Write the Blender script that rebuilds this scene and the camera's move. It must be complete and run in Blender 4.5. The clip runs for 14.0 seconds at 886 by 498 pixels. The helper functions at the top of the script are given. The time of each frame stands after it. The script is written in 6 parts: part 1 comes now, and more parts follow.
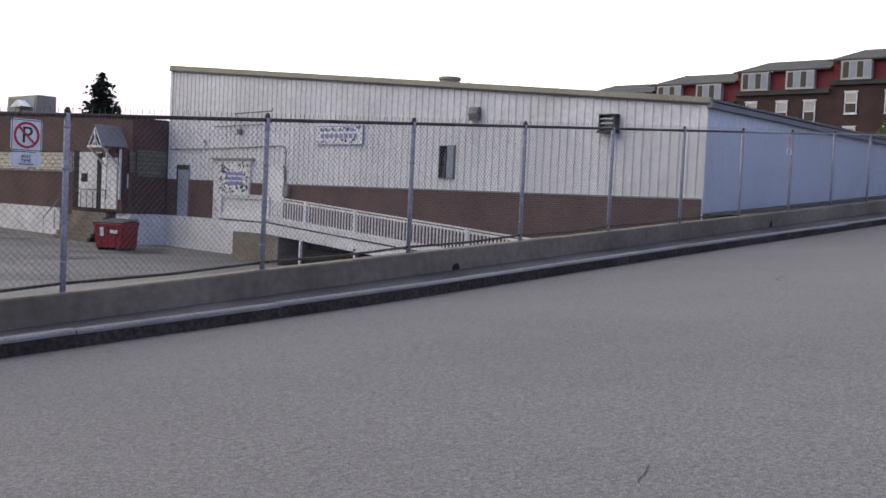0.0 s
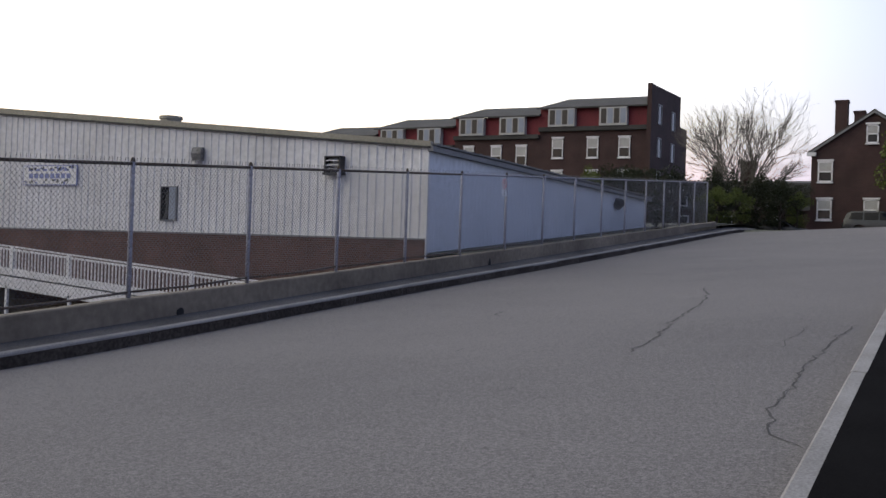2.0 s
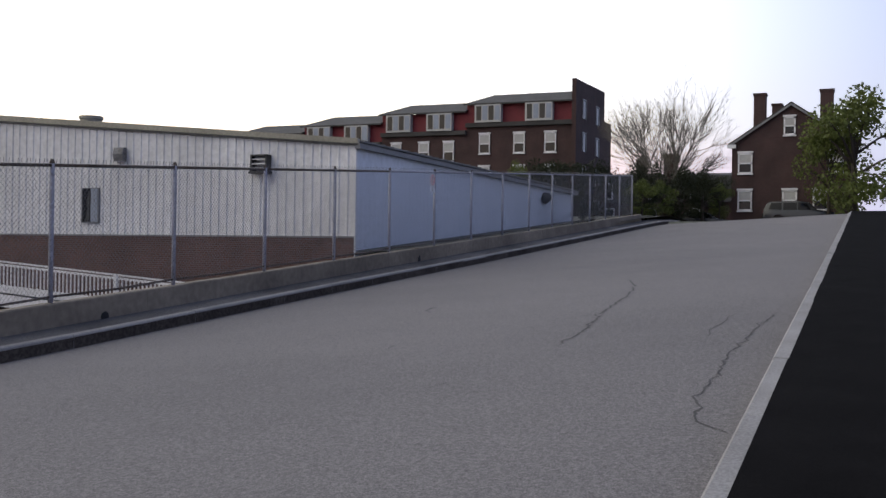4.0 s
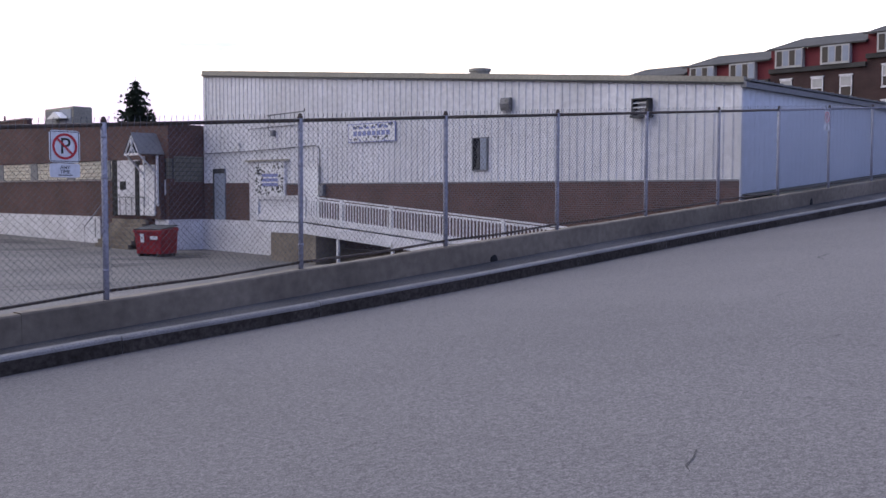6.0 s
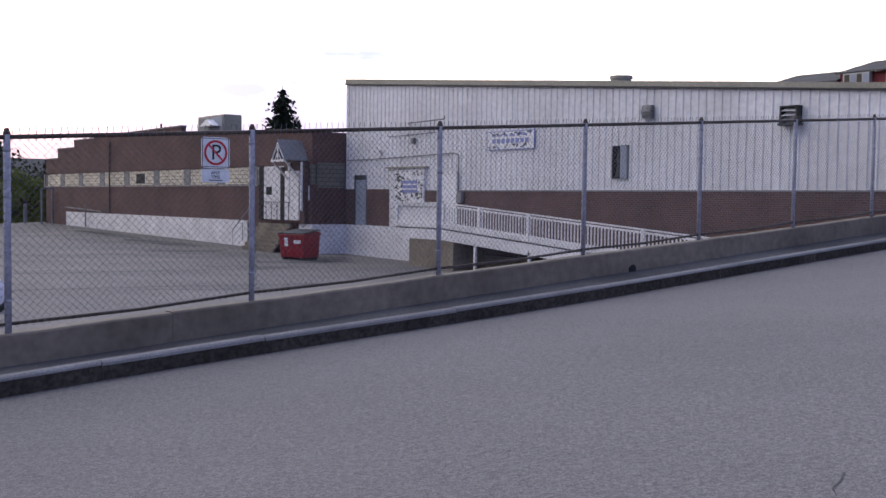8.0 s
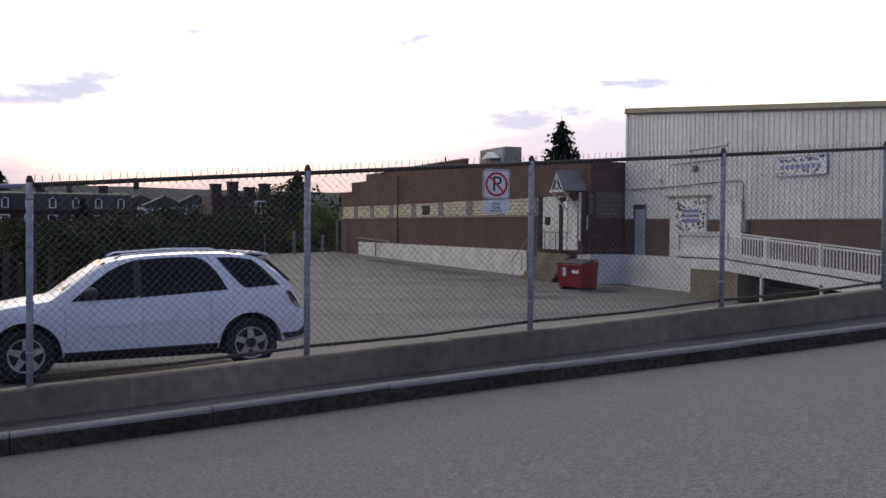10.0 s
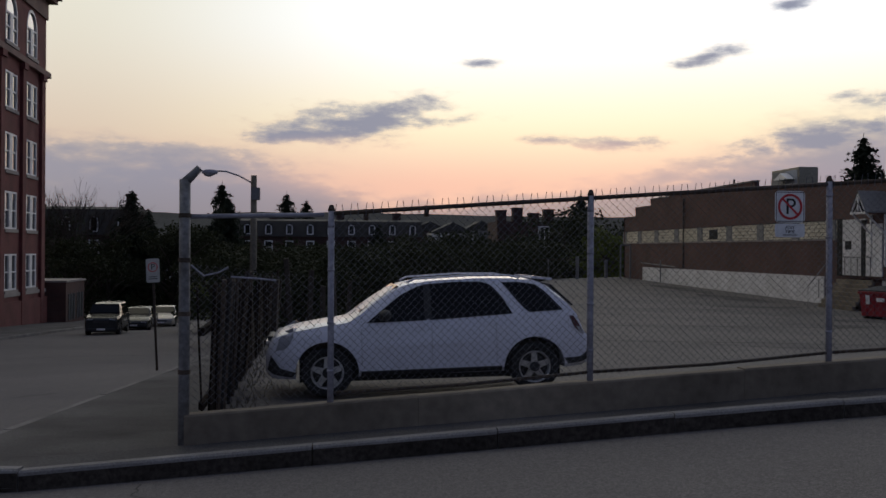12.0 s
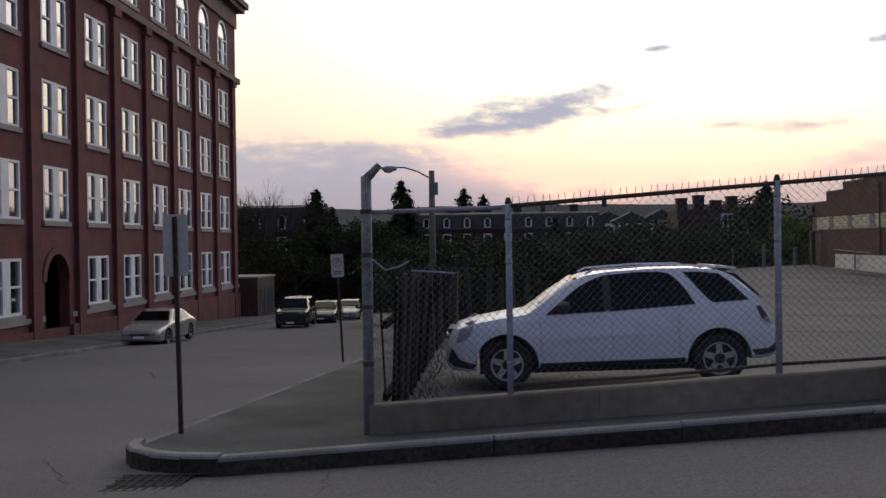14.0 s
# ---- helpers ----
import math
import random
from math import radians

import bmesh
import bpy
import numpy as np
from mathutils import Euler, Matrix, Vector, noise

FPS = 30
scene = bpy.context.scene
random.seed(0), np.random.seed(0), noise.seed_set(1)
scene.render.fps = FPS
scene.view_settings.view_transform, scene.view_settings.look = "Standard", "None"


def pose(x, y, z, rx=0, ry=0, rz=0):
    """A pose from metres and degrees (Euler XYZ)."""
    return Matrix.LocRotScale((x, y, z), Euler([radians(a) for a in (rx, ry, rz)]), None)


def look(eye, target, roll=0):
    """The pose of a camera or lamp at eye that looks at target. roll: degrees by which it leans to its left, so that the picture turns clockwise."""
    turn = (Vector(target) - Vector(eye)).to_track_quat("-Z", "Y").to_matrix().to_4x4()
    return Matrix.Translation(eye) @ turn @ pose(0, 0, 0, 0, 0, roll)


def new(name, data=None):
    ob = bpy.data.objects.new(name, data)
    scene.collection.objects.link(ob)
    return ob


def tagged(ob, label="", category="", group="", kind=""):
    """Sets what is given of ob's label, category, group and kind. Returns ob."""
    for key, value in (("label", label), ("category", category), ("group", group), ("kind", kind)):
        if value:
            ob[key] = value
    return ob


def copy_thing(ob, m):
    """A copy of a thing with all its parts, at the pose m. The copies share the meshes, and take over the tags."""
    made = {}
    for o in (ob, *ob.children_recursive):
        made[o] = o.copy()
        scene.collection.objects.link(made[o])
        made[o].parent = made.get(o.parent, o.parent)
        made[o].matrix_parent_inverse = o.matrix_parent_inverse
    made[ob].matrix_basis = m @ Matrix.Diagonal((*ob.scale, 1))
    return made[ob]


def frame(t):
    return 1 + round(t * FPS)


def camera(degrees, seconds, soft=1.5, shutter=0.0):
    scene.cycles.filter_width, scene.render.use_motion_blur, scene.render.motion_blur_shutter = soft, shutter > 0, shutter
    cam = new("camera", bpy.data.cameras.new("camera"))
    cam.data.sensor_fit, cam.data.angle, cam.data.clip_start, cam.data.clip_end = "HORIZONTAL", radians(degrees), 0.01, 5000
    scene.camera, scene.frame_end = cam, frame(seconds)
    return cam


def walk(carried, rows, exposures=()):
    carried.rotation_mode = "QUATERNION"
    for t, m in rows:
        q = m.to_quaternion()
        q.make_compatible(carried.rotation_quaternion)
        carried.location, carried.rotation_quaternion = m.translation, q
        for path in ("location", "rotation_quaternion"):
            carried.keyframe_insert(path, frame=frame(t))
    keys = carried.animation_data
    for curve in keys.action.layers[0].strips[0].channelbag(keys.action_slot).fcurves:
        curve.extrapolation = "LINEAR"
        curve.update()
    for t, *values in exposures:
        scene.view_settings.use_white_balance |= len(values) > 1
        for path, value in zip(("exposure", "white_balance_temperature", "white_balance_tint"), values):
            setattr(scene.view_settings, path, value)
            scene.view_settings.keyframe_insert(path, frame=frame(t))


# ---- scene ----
cam = camera(47.0, 14.0)
EYE = 1.6
ROWS = [
    (0.0, 87.32, -2.63, -48.31),
    (0.5, 88.79, -1.39, -52.65),
    (1.0, 89.9, -1.97, -56.18),
    (1.5, 90.29, -1.72, -60.17),
    (2.0, 90.24, -1.92, -63.56),
    (2.2, 90.17, -1.79, -65.01),
    (3.25, 90.15, -1.45, -69.0),
    (4.3, 89.77, -0.77, -66.1),
    (4.5, 89.22, -1.12, -64.87),
    (5.0, 88.4, -1.28, -62.34),
    (5.5, 87.51, 0.15, -55.41),
    (6.0, 86.88, -0.1, -46.34),
    (6.5, 87.27, -0.39, -44.38),
    (7.0, 87.19, -1.26, -42.92),
    (7.5, 87.31, -0.97, -41.99),
    (8.0, 87.25, -0.72, -38.61),
    (8.5, 87.61, -0.5, -34.54),
    (8.7, 87.72, -0.46, -32.85),
    (9.75, 88.6, -0.45, -24.9),
    (10.8, 89.22, -0.48, -17.25),
    (11.0, 89.39, -0.5, -15.58),
    (11.5, 89.94, -0.14, -11.4),
    (12.0, 90.08, -0.33, -7.24),
    (12.5, 89.95, -0.15, -4.32),
    (13.0, 89.69, -0.04, -3.33),
    (13.5, 89.69, 0.69, -1.83),
    (14.0, 89.67, 0.79, 2.71),
]
walk(cam, [(t, pose(0, 0, EYE, rx, ry, rz)) for t, rx, ry, rz in ROWS],
     exposures=[(0.0, -0.42, 5720, 18), (1.0, -0.78, 5720, 18), (2.0, -0.92, 5740, 17), (4.5, -0.86, 5680, 19), (5.5, -0.56, 5530, 25), (6.0, -0.49, 5330, 27), (6.5, -0.58, 5280, 27), (8.0, -0.6, 5380, 26), (8.7, -0.7, 5590, 19), (9.75, -0.93, 5790, 18),
                (10.8, -1.38, 5790, 16), (11.0, -1.6, 5790, 16), (11.5, -2.02, 5740, 16), (12.5, -2.28, 5890, 16), (13.3, -2.13, 5990, 16), (14.0, -1.63, 5890, 16)])

# ---- world and light ----
SUN_AZ, SUN_EL = 74.0, 6.0


def make_world():
    w = bpy.data.worlds.new("evening_sky")
    w.use_nodes = True
    scene.world = w
    nt = w.node_tree
    nt.nodes.clear()
    out = nt.nodes.new("ShaderNodeOutputWorld")
    bg = nt.nodes.new("ShaderNodeBackground")

    def node(kind):
        return nt.nodes.new(kind)

    def put(sock, v):
        if isinstance(v, (int, float)):
            sock.default_value = v
        elif isinstance(v, tuple):
            sock.default_value = (*v, 1.0) if len(sock.default_value) == 4 else v
        else:
            nt.links.new(v, sock)

    def calc(op, a, b=0.0, c=None):
        n = node("ShaderNodeMath")
        n.operation = op
        put(n.inputs[0], a)
        put(n.inputs[1], b)
        if c is not None:
            put(n.inputs[2], c)
        return n.outputs[0]

    def step(v, a, b):
        n = node("ShaderNodeMapRange")
        n.interpolation_type = "SMOOTHSTEP"
        put(n.inputs[0], v)
        put(n.inputs[1], a)
        put(n.inputs[2], b)
        return n.outputs[0]

    def mix(f, a, b):
        n = node("ShaderNodeMix")
        n.data_type = "RGBA"
        put(n.inputs[0], f)
        put(n.inputs[6], a)
        put(n.inputs[7], b)
        return n.outputs[2]

    tc = node("ShaderNodeTexCoord")
    sep = node("ShaderNodeSeparateXYZ")
    nt.links.new(tc.outputs["Generated"], sep.inputs[0])
    X, Y, Z = sep.outputs
    el = calc("MULTIPLY", calc("ARCSINE", Z), 57.2958)
    az = calc("MULTIPLY", calc("ARCTAN2", Y, X), 57.2958)
    daz = calc("ABSOLUTE", calc("SUBTRACT", az, SUN_AZ))
    daz = calc("MINIMUM", daz, calc("SUBTRACT", 360.0, daz))
    # clear sky: warm near the sunset, cool away from it
    sky = node("ShaderNodeTexSky")
    sky.sky_type, sky.sun_disc = "NISHITA", False
    sky.sun_elevation, sky.sun_rotation = radians(SUN_EL), radians(90 - SUN_AZ)
    away = mix(step(el, 0.0, 45.0), (1.07, 1.17, 1.38), (0.44, 0.53, 0.78))
    warm = mix(step(el, 3.2, 7.6), (4.3, 2.45, 1.65), (5.0, 4.2, 2.5))
    warm = mix(step(el, 6.0, 13.0), warm, (5.4, 5.3, 4.6))
    high = mix(step(el, 22.0, 60.0), warm, (0.62, 0.7, 0.9))
    base = mix(step(daz, 24.0, 86.0), high, away)
    # the glow fades and yellows towards the mill
    base = mix(calc("MULTIPLY", step(az, 82.0, 104.0), calc("SUBTRACT", 1.0, step(az, 150.0, 200.0))), base, mix(step(el, 2.0, 14.0), (3.3, 2.35, 1.5), (3.9, 3.6, 2.6)))
    # clouds
    def cloud_noise(u, v, detail):
        mp = node("ShaderNodeCombineXYZ")
        put(mp.inputs[0], calc("MULTIPLY", az, u))
        put(mp.inputs[1], calc("MULTIPLY", el, v))
        no = node("ShaderNodeTexNoise")
        nt.links.new(mp.outputs[0], no.inputs["Vector"])
        put(no.inputs["Scale"], 1.0)
        put(no.inputs["Detail"], detail)
        put(no.inputs["Roughness"], 0.6)
        return calc("SUBTRACT", no.outputs[0], 0.5)

    n1 = cloud_noise(0.09, 0.3, 8.0)
    n2 = cloud_noise(0.42, 1.15, 8.0)
    # a bank along the horizon, rising to the right of the sunset
    lift = calc("MULTIPLY", step(az, 74.0, 58.0), 2.6)
    gap = calc("MULTIPLY", calc("MULTIPLY", step(az, 70.0, 77.0), calc("SUBTRACT", 1.0, step(az, 87.0, 95.0))), -0.9)
    lift = calc("ADD", lift, gap)
    edge = calc("ADD", calc("ADD", calc("MULTIPLY", n1, 7.0), calc("MULTIPLY", n2, 2.6)), calc("ADD", calc("ADD", lift, calc("MULTIPLY", step(az, 84.0, 98.0), 1.0)), 4.3))
    bank = step(calc("SUBTRACT", edge, el), -1.4, 1.9)
    # single clouds: centre azimuth, elevation, half width, half height, slant
    blobs = 0.0
    for a, e, w_, h_, sl in ((87.6, 7.1, 5.0, 1.2, -0.07), (85.2, 7.9, 2.6, 0.8, -0.16), (91.0, 6.3, 3.2, 0.5, -0.1), (77.0, 6.2, 1.6, 0.35, 0.0), (72.8, 5.9, 2.8, 0.45, 0.0), (62.5, 6.0, 5.5, 0.9, -0.16), (56.0, 8.0, 5.5, 0.45, 0.0), (68.0, 10.6, 2.0, 0.45, -0.25), (80.6, 10.4, 1.4, 0.3, 0.0), (64.0, 13.0, 1.2, 0.4, 0.0)):
        u = calc("DIVIDE", calc("SUBTRACT", az, a), w_)
        v = calc("DIVIDE", calc("SUBTRACT", calc("SUBTRACT", el, e), calc("MULTIPLY", calc("SUBTRACT", az, a), sl)), h_)
        d = calc("SQRT", calc("ADD", calc("MULTIPLY", u, u), calc("MULTIPLY", v, v)))
        d = calc("ADD", d, calc("ADD", calc("MULTIPLY", n2, -2.5), calc("MULTIPLY", n1, -0.8)))
        blobs = calc("MAXIMUM", blobs, calc("SUBTRACT", 1.0, step(d, 0.15, 1.35)))
    cloud = calc("MULTIPLY", calc("MAXIMUM", calc("MULTIPLY", bank, 0.9), blobs), calc("SUBTRACT", 1.0, step(daz, 24.0, 60.0)))
    ccol = mix(step(calc("ADD", cloud, calc("MULTIPLY", n2, 0.9)), 0.12, 0.62), (3.2, 2.25, 1.6), mix(step(el, 1.0, 4.5), (0.82, 0.88, 1.05), (1.08, 1.14, 1.38)))
    # the sun lights the bank from behind, peach-coloured
    peach = calc("MULTIPLY", calc("MULTIPLY", step(az, 66.0, 78.0), calc("SUBTRACT", 1.0, step(az, 84.0, 96.0))), calc("MULTIPLY", step(calc("ADD", el, n1), 2.4, 4.2), calc("SUBTRACT", 1.0, step(el, 5.4, 6.6))))
    ccol = mix(calc("MULTIPLY", peach, 0.75), ccol, (4.3, 2.55, 1.75))
    col = mix(calc("MULTIPLY", cloud, 0.95), base, ccol)
    col = mix(0.012, col, sky.outputs[0])
    # below the horizon: dull ground light
    col = mix(step(el, -1.0, 0.0), (0.12, 0.12, 0.12), col)
    nt.links.new(col, bg.inputs[0])
    bg.inputs[1].default_value = 1.0
    nt.links.new(bg.outputs[0], out.inputs[0])


make_world()
sun_data = bpy.data.lights.new("sun", "SUN")
sun_data.energy, sun_data.angle, sun_data.color = 0.5, radians(25), (1.0, 0.78, 0.55)
sun = new("sun", sun_data)
sa, se = radians(SUN_AZ), radians(SUN_EL + 3)
sun.matrix_world = look((0, 0, 30), (-math.cos(sa) * math.cos(se), -math.sin(sa) * math.cos(se), 30 - math.sin(se)))


# ---- materials ----
def mat(name, col, rough=0.8, metal=0.0, var=0.18, scale=1.2, fine=30.0, bump=0.15, col2=None, spec=0.5):
    """Base colour with large stains and fine grain, a little relief and uneven gloss."""
    m = bpy.data.materials.new(name)
    m.use_nodes = True
    nt = m.node_tree
    b = nt.nodes["Principled BSDF"]
    tc = nt.nodes.new("ShaderNodeTexCoord")
    oi = nt.nodes.new("ShaderNodeObjectInfo")
    big, small = nt.nodes.new("ShaderNodeTexNoise"), nt.nodes.new("ShaderNodeTexNoise")
    for n, s, d in ((big, scale, 5), (small, fine, 3)):
        nt.links.new(tc.outputs["Object"], n.inputs["Vector"])
        n.inputs["Scale"].default_value, n.inputs["Detail"].default_value = s, d
    ramp = nt.nodes.new("ShaderNodeMapRange")
    ramp.inputs[1].default_value, ramp.inputs[2].default_value = 0.3, 0.7
    nt.links.new(big.outputs[0], ramp.inputs[0])
    mx = nt.nodes.new("ShaderNodeMix")
    mx.data_type = "RGBA"
    c2 = col2 or tuple(c * (1 - 1.6 * var) for c in col)
    mx.inputs[6].default_value, mx.inputs[7].default_value = (*col, 1), (*c2, 1)
    nt.links.new(ramp.outputs[0], mx.inputs[0])
    hsv = nt.nodes.new("ShaderNodeHueSaturation")
    nt.links.new(mx.outputs[2], hsv.inputs["Color"])
    mr = nt.nodes.new("ShaderNodeMapRange")
    mr.inputs[1].default_value, mr.inputs[2].default_value = 0.33, 0.67
    mr.inputs[3].default_value, mr.inputs[4].default_value = 1 - var, 1 + var
    nt.links.new(small.outputs[0], mr.inputs[0])
    rn = nt.nodes.new("ShaderNodeMath")
    rn.operation = "MULTIPLY_ADD"
    nt.links.new(oi.outputs["Random"], rn.inputs[0])
    rn.inputs[1].default_value, rn.inputs[2].default_value = var * 0.8, 1 - var * 0.4
    ml = nt.nodes.new("ShaderNodeMath")
    ml.operation = "MULTIPLY"
    nt.links.new(mr.outputs[0], ml.inputs[0])
    nt.links.new(rn.outputs[0], ml.inputs[1])
    nt.links.new(ml.outputs[0], hsv.inputs["Value"])
    nt.links.new(hsv.outputs[0], b.inputs["Base Color"])
    b.inputs["Roughness"].default_value, b.inputs["Metallic"].default_value = rough, metal
    b.inputs["Specular IOR Level"].default_value = spec
    if bump:
        bp = nt.nodes.new("ShaderNodeBump")
        bp.inputs["Strength"].default_value, bp.inputs["Distance"].default_value = bump, 0.02
        nt.links.new(small.outputs[0], bp.inputs["Height"])
        nt.links.new(bp.outputs[0], b.inputs["Normal"])
    return m


def brick_mat(name, c1, c2, mortar, bw=0.2, bh=0.068, size=0.01, rough=0.9, var=0.25):
    """Courses of brick on walls that run along x or y."""
    m = bpy.data.materials.new(name)
    m.use_nodes = True
    nt = m.node_tree
    b = nt.nodes["Principled BSDF"]
    tc, sep, add, com = (nt.nodes.new("ShaderNode" + k) for k in ("TexCoord", "SeparateXYZ", "Math", "CombineXYZ"))
    nt.links.new(tc.outputs["Object"], sep.inputs[0])
    nt.links.new(sep.outputs[0], add.inputs[0])
    nt.links.new(sep.outputs[1], add.inputs[1])
    nt.links.new(add.outputs[0], com.inputs[0])
    nt.links.new(sep.outputs[2], com.inputs[1])
    br = nt.nodes.new("ShaderNodeTexBrick")
    nt.links.new(com.outputs[0], br.inputs["Vector"])
    br.inputs["Scale"].default_value = 1.0
    br.inputs["Brick Width"].default_value, br.inputs["Row Height"].default_value = bw, bh
    br.inputs["Mortar Size"].default_value = size
    br.inputs["Color1"].default_value, br.inputs["Color2"].default_value = (*c1, 1), (*c2, 1)
    br.inputs["Mortar"].default_value = (*mortar, 1)
    no = nt.nodes.new("ShaderNodeTexNoise")
    nt.links.new(tc.outputs["Object"], no.inputs["Vector"])
    no.inputs["Scale"].default_value, no.inputs["Detail"].default_value = 0.7, 6
    mr = nt.nodes.new("ShaderNodeMapRange")
    mr.inputs[1].default_value, mr.inputs[2].default_value = 0.3, 0.7
    mr.inputs[3].default_value, mr.inputs[4].default_value = 1 - var, 1 + var
    nt.links.new(no.outputs[0], mr.inputs[0])
    hsv = nt.nodes.new("ShaderNodeHueSaturation")
    nt.links.new(br.outputs[0], hsv.inputs["Color"])
    nt.links.new(mr.outputs[0], hsv.inputs["Value"])
    nt.links.new(hsv.outputs[0], b.inputs["Base Color"])
    bp = nt.nodes.new("ShaderNodeBump")
    bp.inputs["Strength"].default_value, bp.inputs["Distance"].default_value = 0.5, 0.01
    bp.invert = True
    nt.links.new(br.outputs["Fac"], bp.inputs["Height"])
    nt.links.new(bp.outputs[0], b.inputs["Normal"])
    b.inputs["Roughness"].default_value = rough
    return m


def leaf_mat(name, col, col2):
    m = mat(name, col, 0.75, 0, 0.3, 0.6, 9.0, 0.0, col2, 0.2)
    nt = m.node_tree
    b = nt.nodes["Principled BSDF"]
    tr, ms = nt.nodes.new("ShaderNodeBsdfTranslucent"), nt.nodes.new("ShaderNodeMixShader")
    tr.inputs[0].default_value = (*[c * 1.3 for c in col], 1)
    ms.inputs[0].default_value = 0.15
    nt.links.new(b.outputs[0], ms.inputs[1])
    nt.links.new(tr.outputs[0], ms.inputs[2])
    nt.links.new(ms.outputs[0], nt.nodes["Material Output"].inputs[0])
    return m


def asphalt_mat(name, col, col2):
    """Worn asphalt: broad stains, patches, and pale and dark stones of many sizes."""
    m = mat(name, col, 0.92, 0, 0.14, 0.12, 55.0, 0.3, col2, 0.35)
    nt = m.node_tree
    b = nt.nodes["Principled BSDF"]
    src = b.inputs["Base Color"].links[0].from_socket
    tc = nt.nodes.new("ShaderNodeTexCoord")
    for scale, detail, lo, hi, dark, light in ((85.0, 2, 0.38, 0.64, 0.7, 1.3), (26.0, 5, 0.36, 0.64, 0.8, 1.2), (0.5, 3, 0.3, 0.7, 0.95, 1.05)):
        no = nt.nodes.new("ShaderNodeTexNoise")
        no.inputs["Scale"].default_value, no.inputs["Detail"].default_value = scale, detail
        nt.links.new(tc.outputs["Object"], no.inputs["Vector"])
        mr = nt.nodes.new("ShaderNodeMapRange")
        for i, v in enumerate((lo, hi, dark, light)):
            mr.inputs[i + 1].default_value = v
        nt.links.new(no.outputs[0], mr.inputs[0])
        hsv = nt.nodes.new("ShaderNodeHueSaturation")
        nt.links.new(src, hsv.inputs["Color"])
        nt.links.new(mr.outputs[0], hsv.inputs["Value"])
        src = hsv.outputs[0]
    nt.links.new(src, b.inputs["Base Color"])
    return m


M_ROAD = asphalt_mat("road_asphalt", (0.164, 0.152, 0.15), (0.122, 0.113, 0.114))
M_LOT = mat("lot_asphalt", (0.158, 0.144, 0.134), 0.95, 0, 0.3, 0.3, 18.0, 0.5, (0.095, 0.09, 0.087))
M_NEWTAR = mat("dark_asphalt", (0.009, 0.0085, 0.009), 1.0, 0, 0.25, 1.5, 70.0, 0.4, None, 0.02)
M_CRACK = mat("crack_tar", (0.055, 0.052, 0.05), 0.9, 0, 0.3, 3, 40, 0.3)
M_PAVE = mat("pavement_asphalt", (0.125, 0.118, 0.117), 0.95, 0, 0.28, 0.55, 40.0, 0.4, (0.05, 0.047, 0.047), 0.3)
M_EARTH = mat("far_ground", (0.07, 0.075, 0.05), 0.95, 0, 0.4, 0.1, 4.0, 0.3, (0.05, 0.045, 0.035))
M_CONC = mat("old_concrete", (0.215, 0.182, 0.14), 0.92, 0, 0.16, 0.55, 7.0, 0.3, (0.105, 0.086, 0.066))
M_GRANITE = mat("granite", (0.25, 0.24, 0.235), 0.85, 0, 0.2, 1.4, 45.0, 0.4, (0.18, 0.17, 0.165))
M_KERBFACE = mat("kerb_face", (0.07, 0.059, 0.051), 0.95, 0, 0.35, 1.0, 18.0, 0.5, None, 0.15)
M_GALV = mat("galvanised_steel", (0.34, 0.34, 0.41), 0.75, 0.0, 0.2, 2.0, 20.0, 0.1)
M_WIRE = mat("weathered_wire", (0.12, 0.12, 0.14), 0.7, 0.0, 0.2, 2.0, 20.0, 0.0)
M_RUST = mat("rusty_steel", (0.1, 0.075, 0.06), 0.85, 0.2, 0.35, 3.0, 25.0, 0.3)
M_IRON = mat("black_iron", (0.03, 0.026, 0.025), 0.8, 0.2, 0.3, 3.0, 25.0, 0.3)
M_SIDING = mat("white_siding", (0.66, 0.65, 0.67), 0.5, 0, 0.09, 0.5, 6.0, 0.03, (0.56, 0.55, 0.56))
# same siding for the street side, with bluish sky shade put into the colour
M_SIDING_SHADE = mat("shaded_white_siding", (0.55, 0.58, 0.66), 0.5, 0, 0.07, 0.4, 5.0, 0.03, (0.49, 0.52, 0.6))
M_FASCIA = mat("tan_fascia", (0.3, 0.28, 0.23), 0.6, 0, 0.15, 0.8, 12.0, 0.1)
M_ROOFM = mat("metal_roof", (0.12, 0.12, 0.125), 0.55, 0.3, 0.15, 0.6, 10.0, 0.1)
M_WHITE = mat("white_paint", (0.7, 0.69, 0.72), 0.7, 0, 0.14, 0.9, 12.0, 0.15, (0.54, 0.53, 0.55))
M_WHITE2 = mat("white_trim", (0.72, 0.71, 0.73), 0.6, 0, 0.12, 1.5, 20.0, 0.1)
M_BLOCK = brick_mat("white_block", (0.62, 0.58, 0.48), (0.55, 0.5, 0.4), (0.3, 0.27, 0.22), 0.4, 0.2, 0.022, 0.85, 0.12)
M_BRICK = brick_mat("brown_brick", (0.1, 0.042, 0.036), (0.072, 0.032, 0.028), (0.085, 0.066, 0.06))
M_BRICKD = brick_mat("shop_brick", (0.092, 0.043, 0.037), (0.056, 0.028, 0.025), (0.115, 0.088, 0.08))
M_MILL = brick_mat("mill_brick", (0.15, 0.04, 0.039), (0.115, 0.031, 0.031), (0.12, 0.054, 0.052), 0.22, 0.072, 0.008)
M_ROWB = brick_mat("row_brick", (0.055, 0.026, 0.025), (0.043, 0.021, 0.02), (0.052, 0.037, 0.034))
M_STONE = mat("sill_stone", (0.3, 0.27, 0.26), 0.85, 0, 0.15, 1.0, 20.0, 0.2)
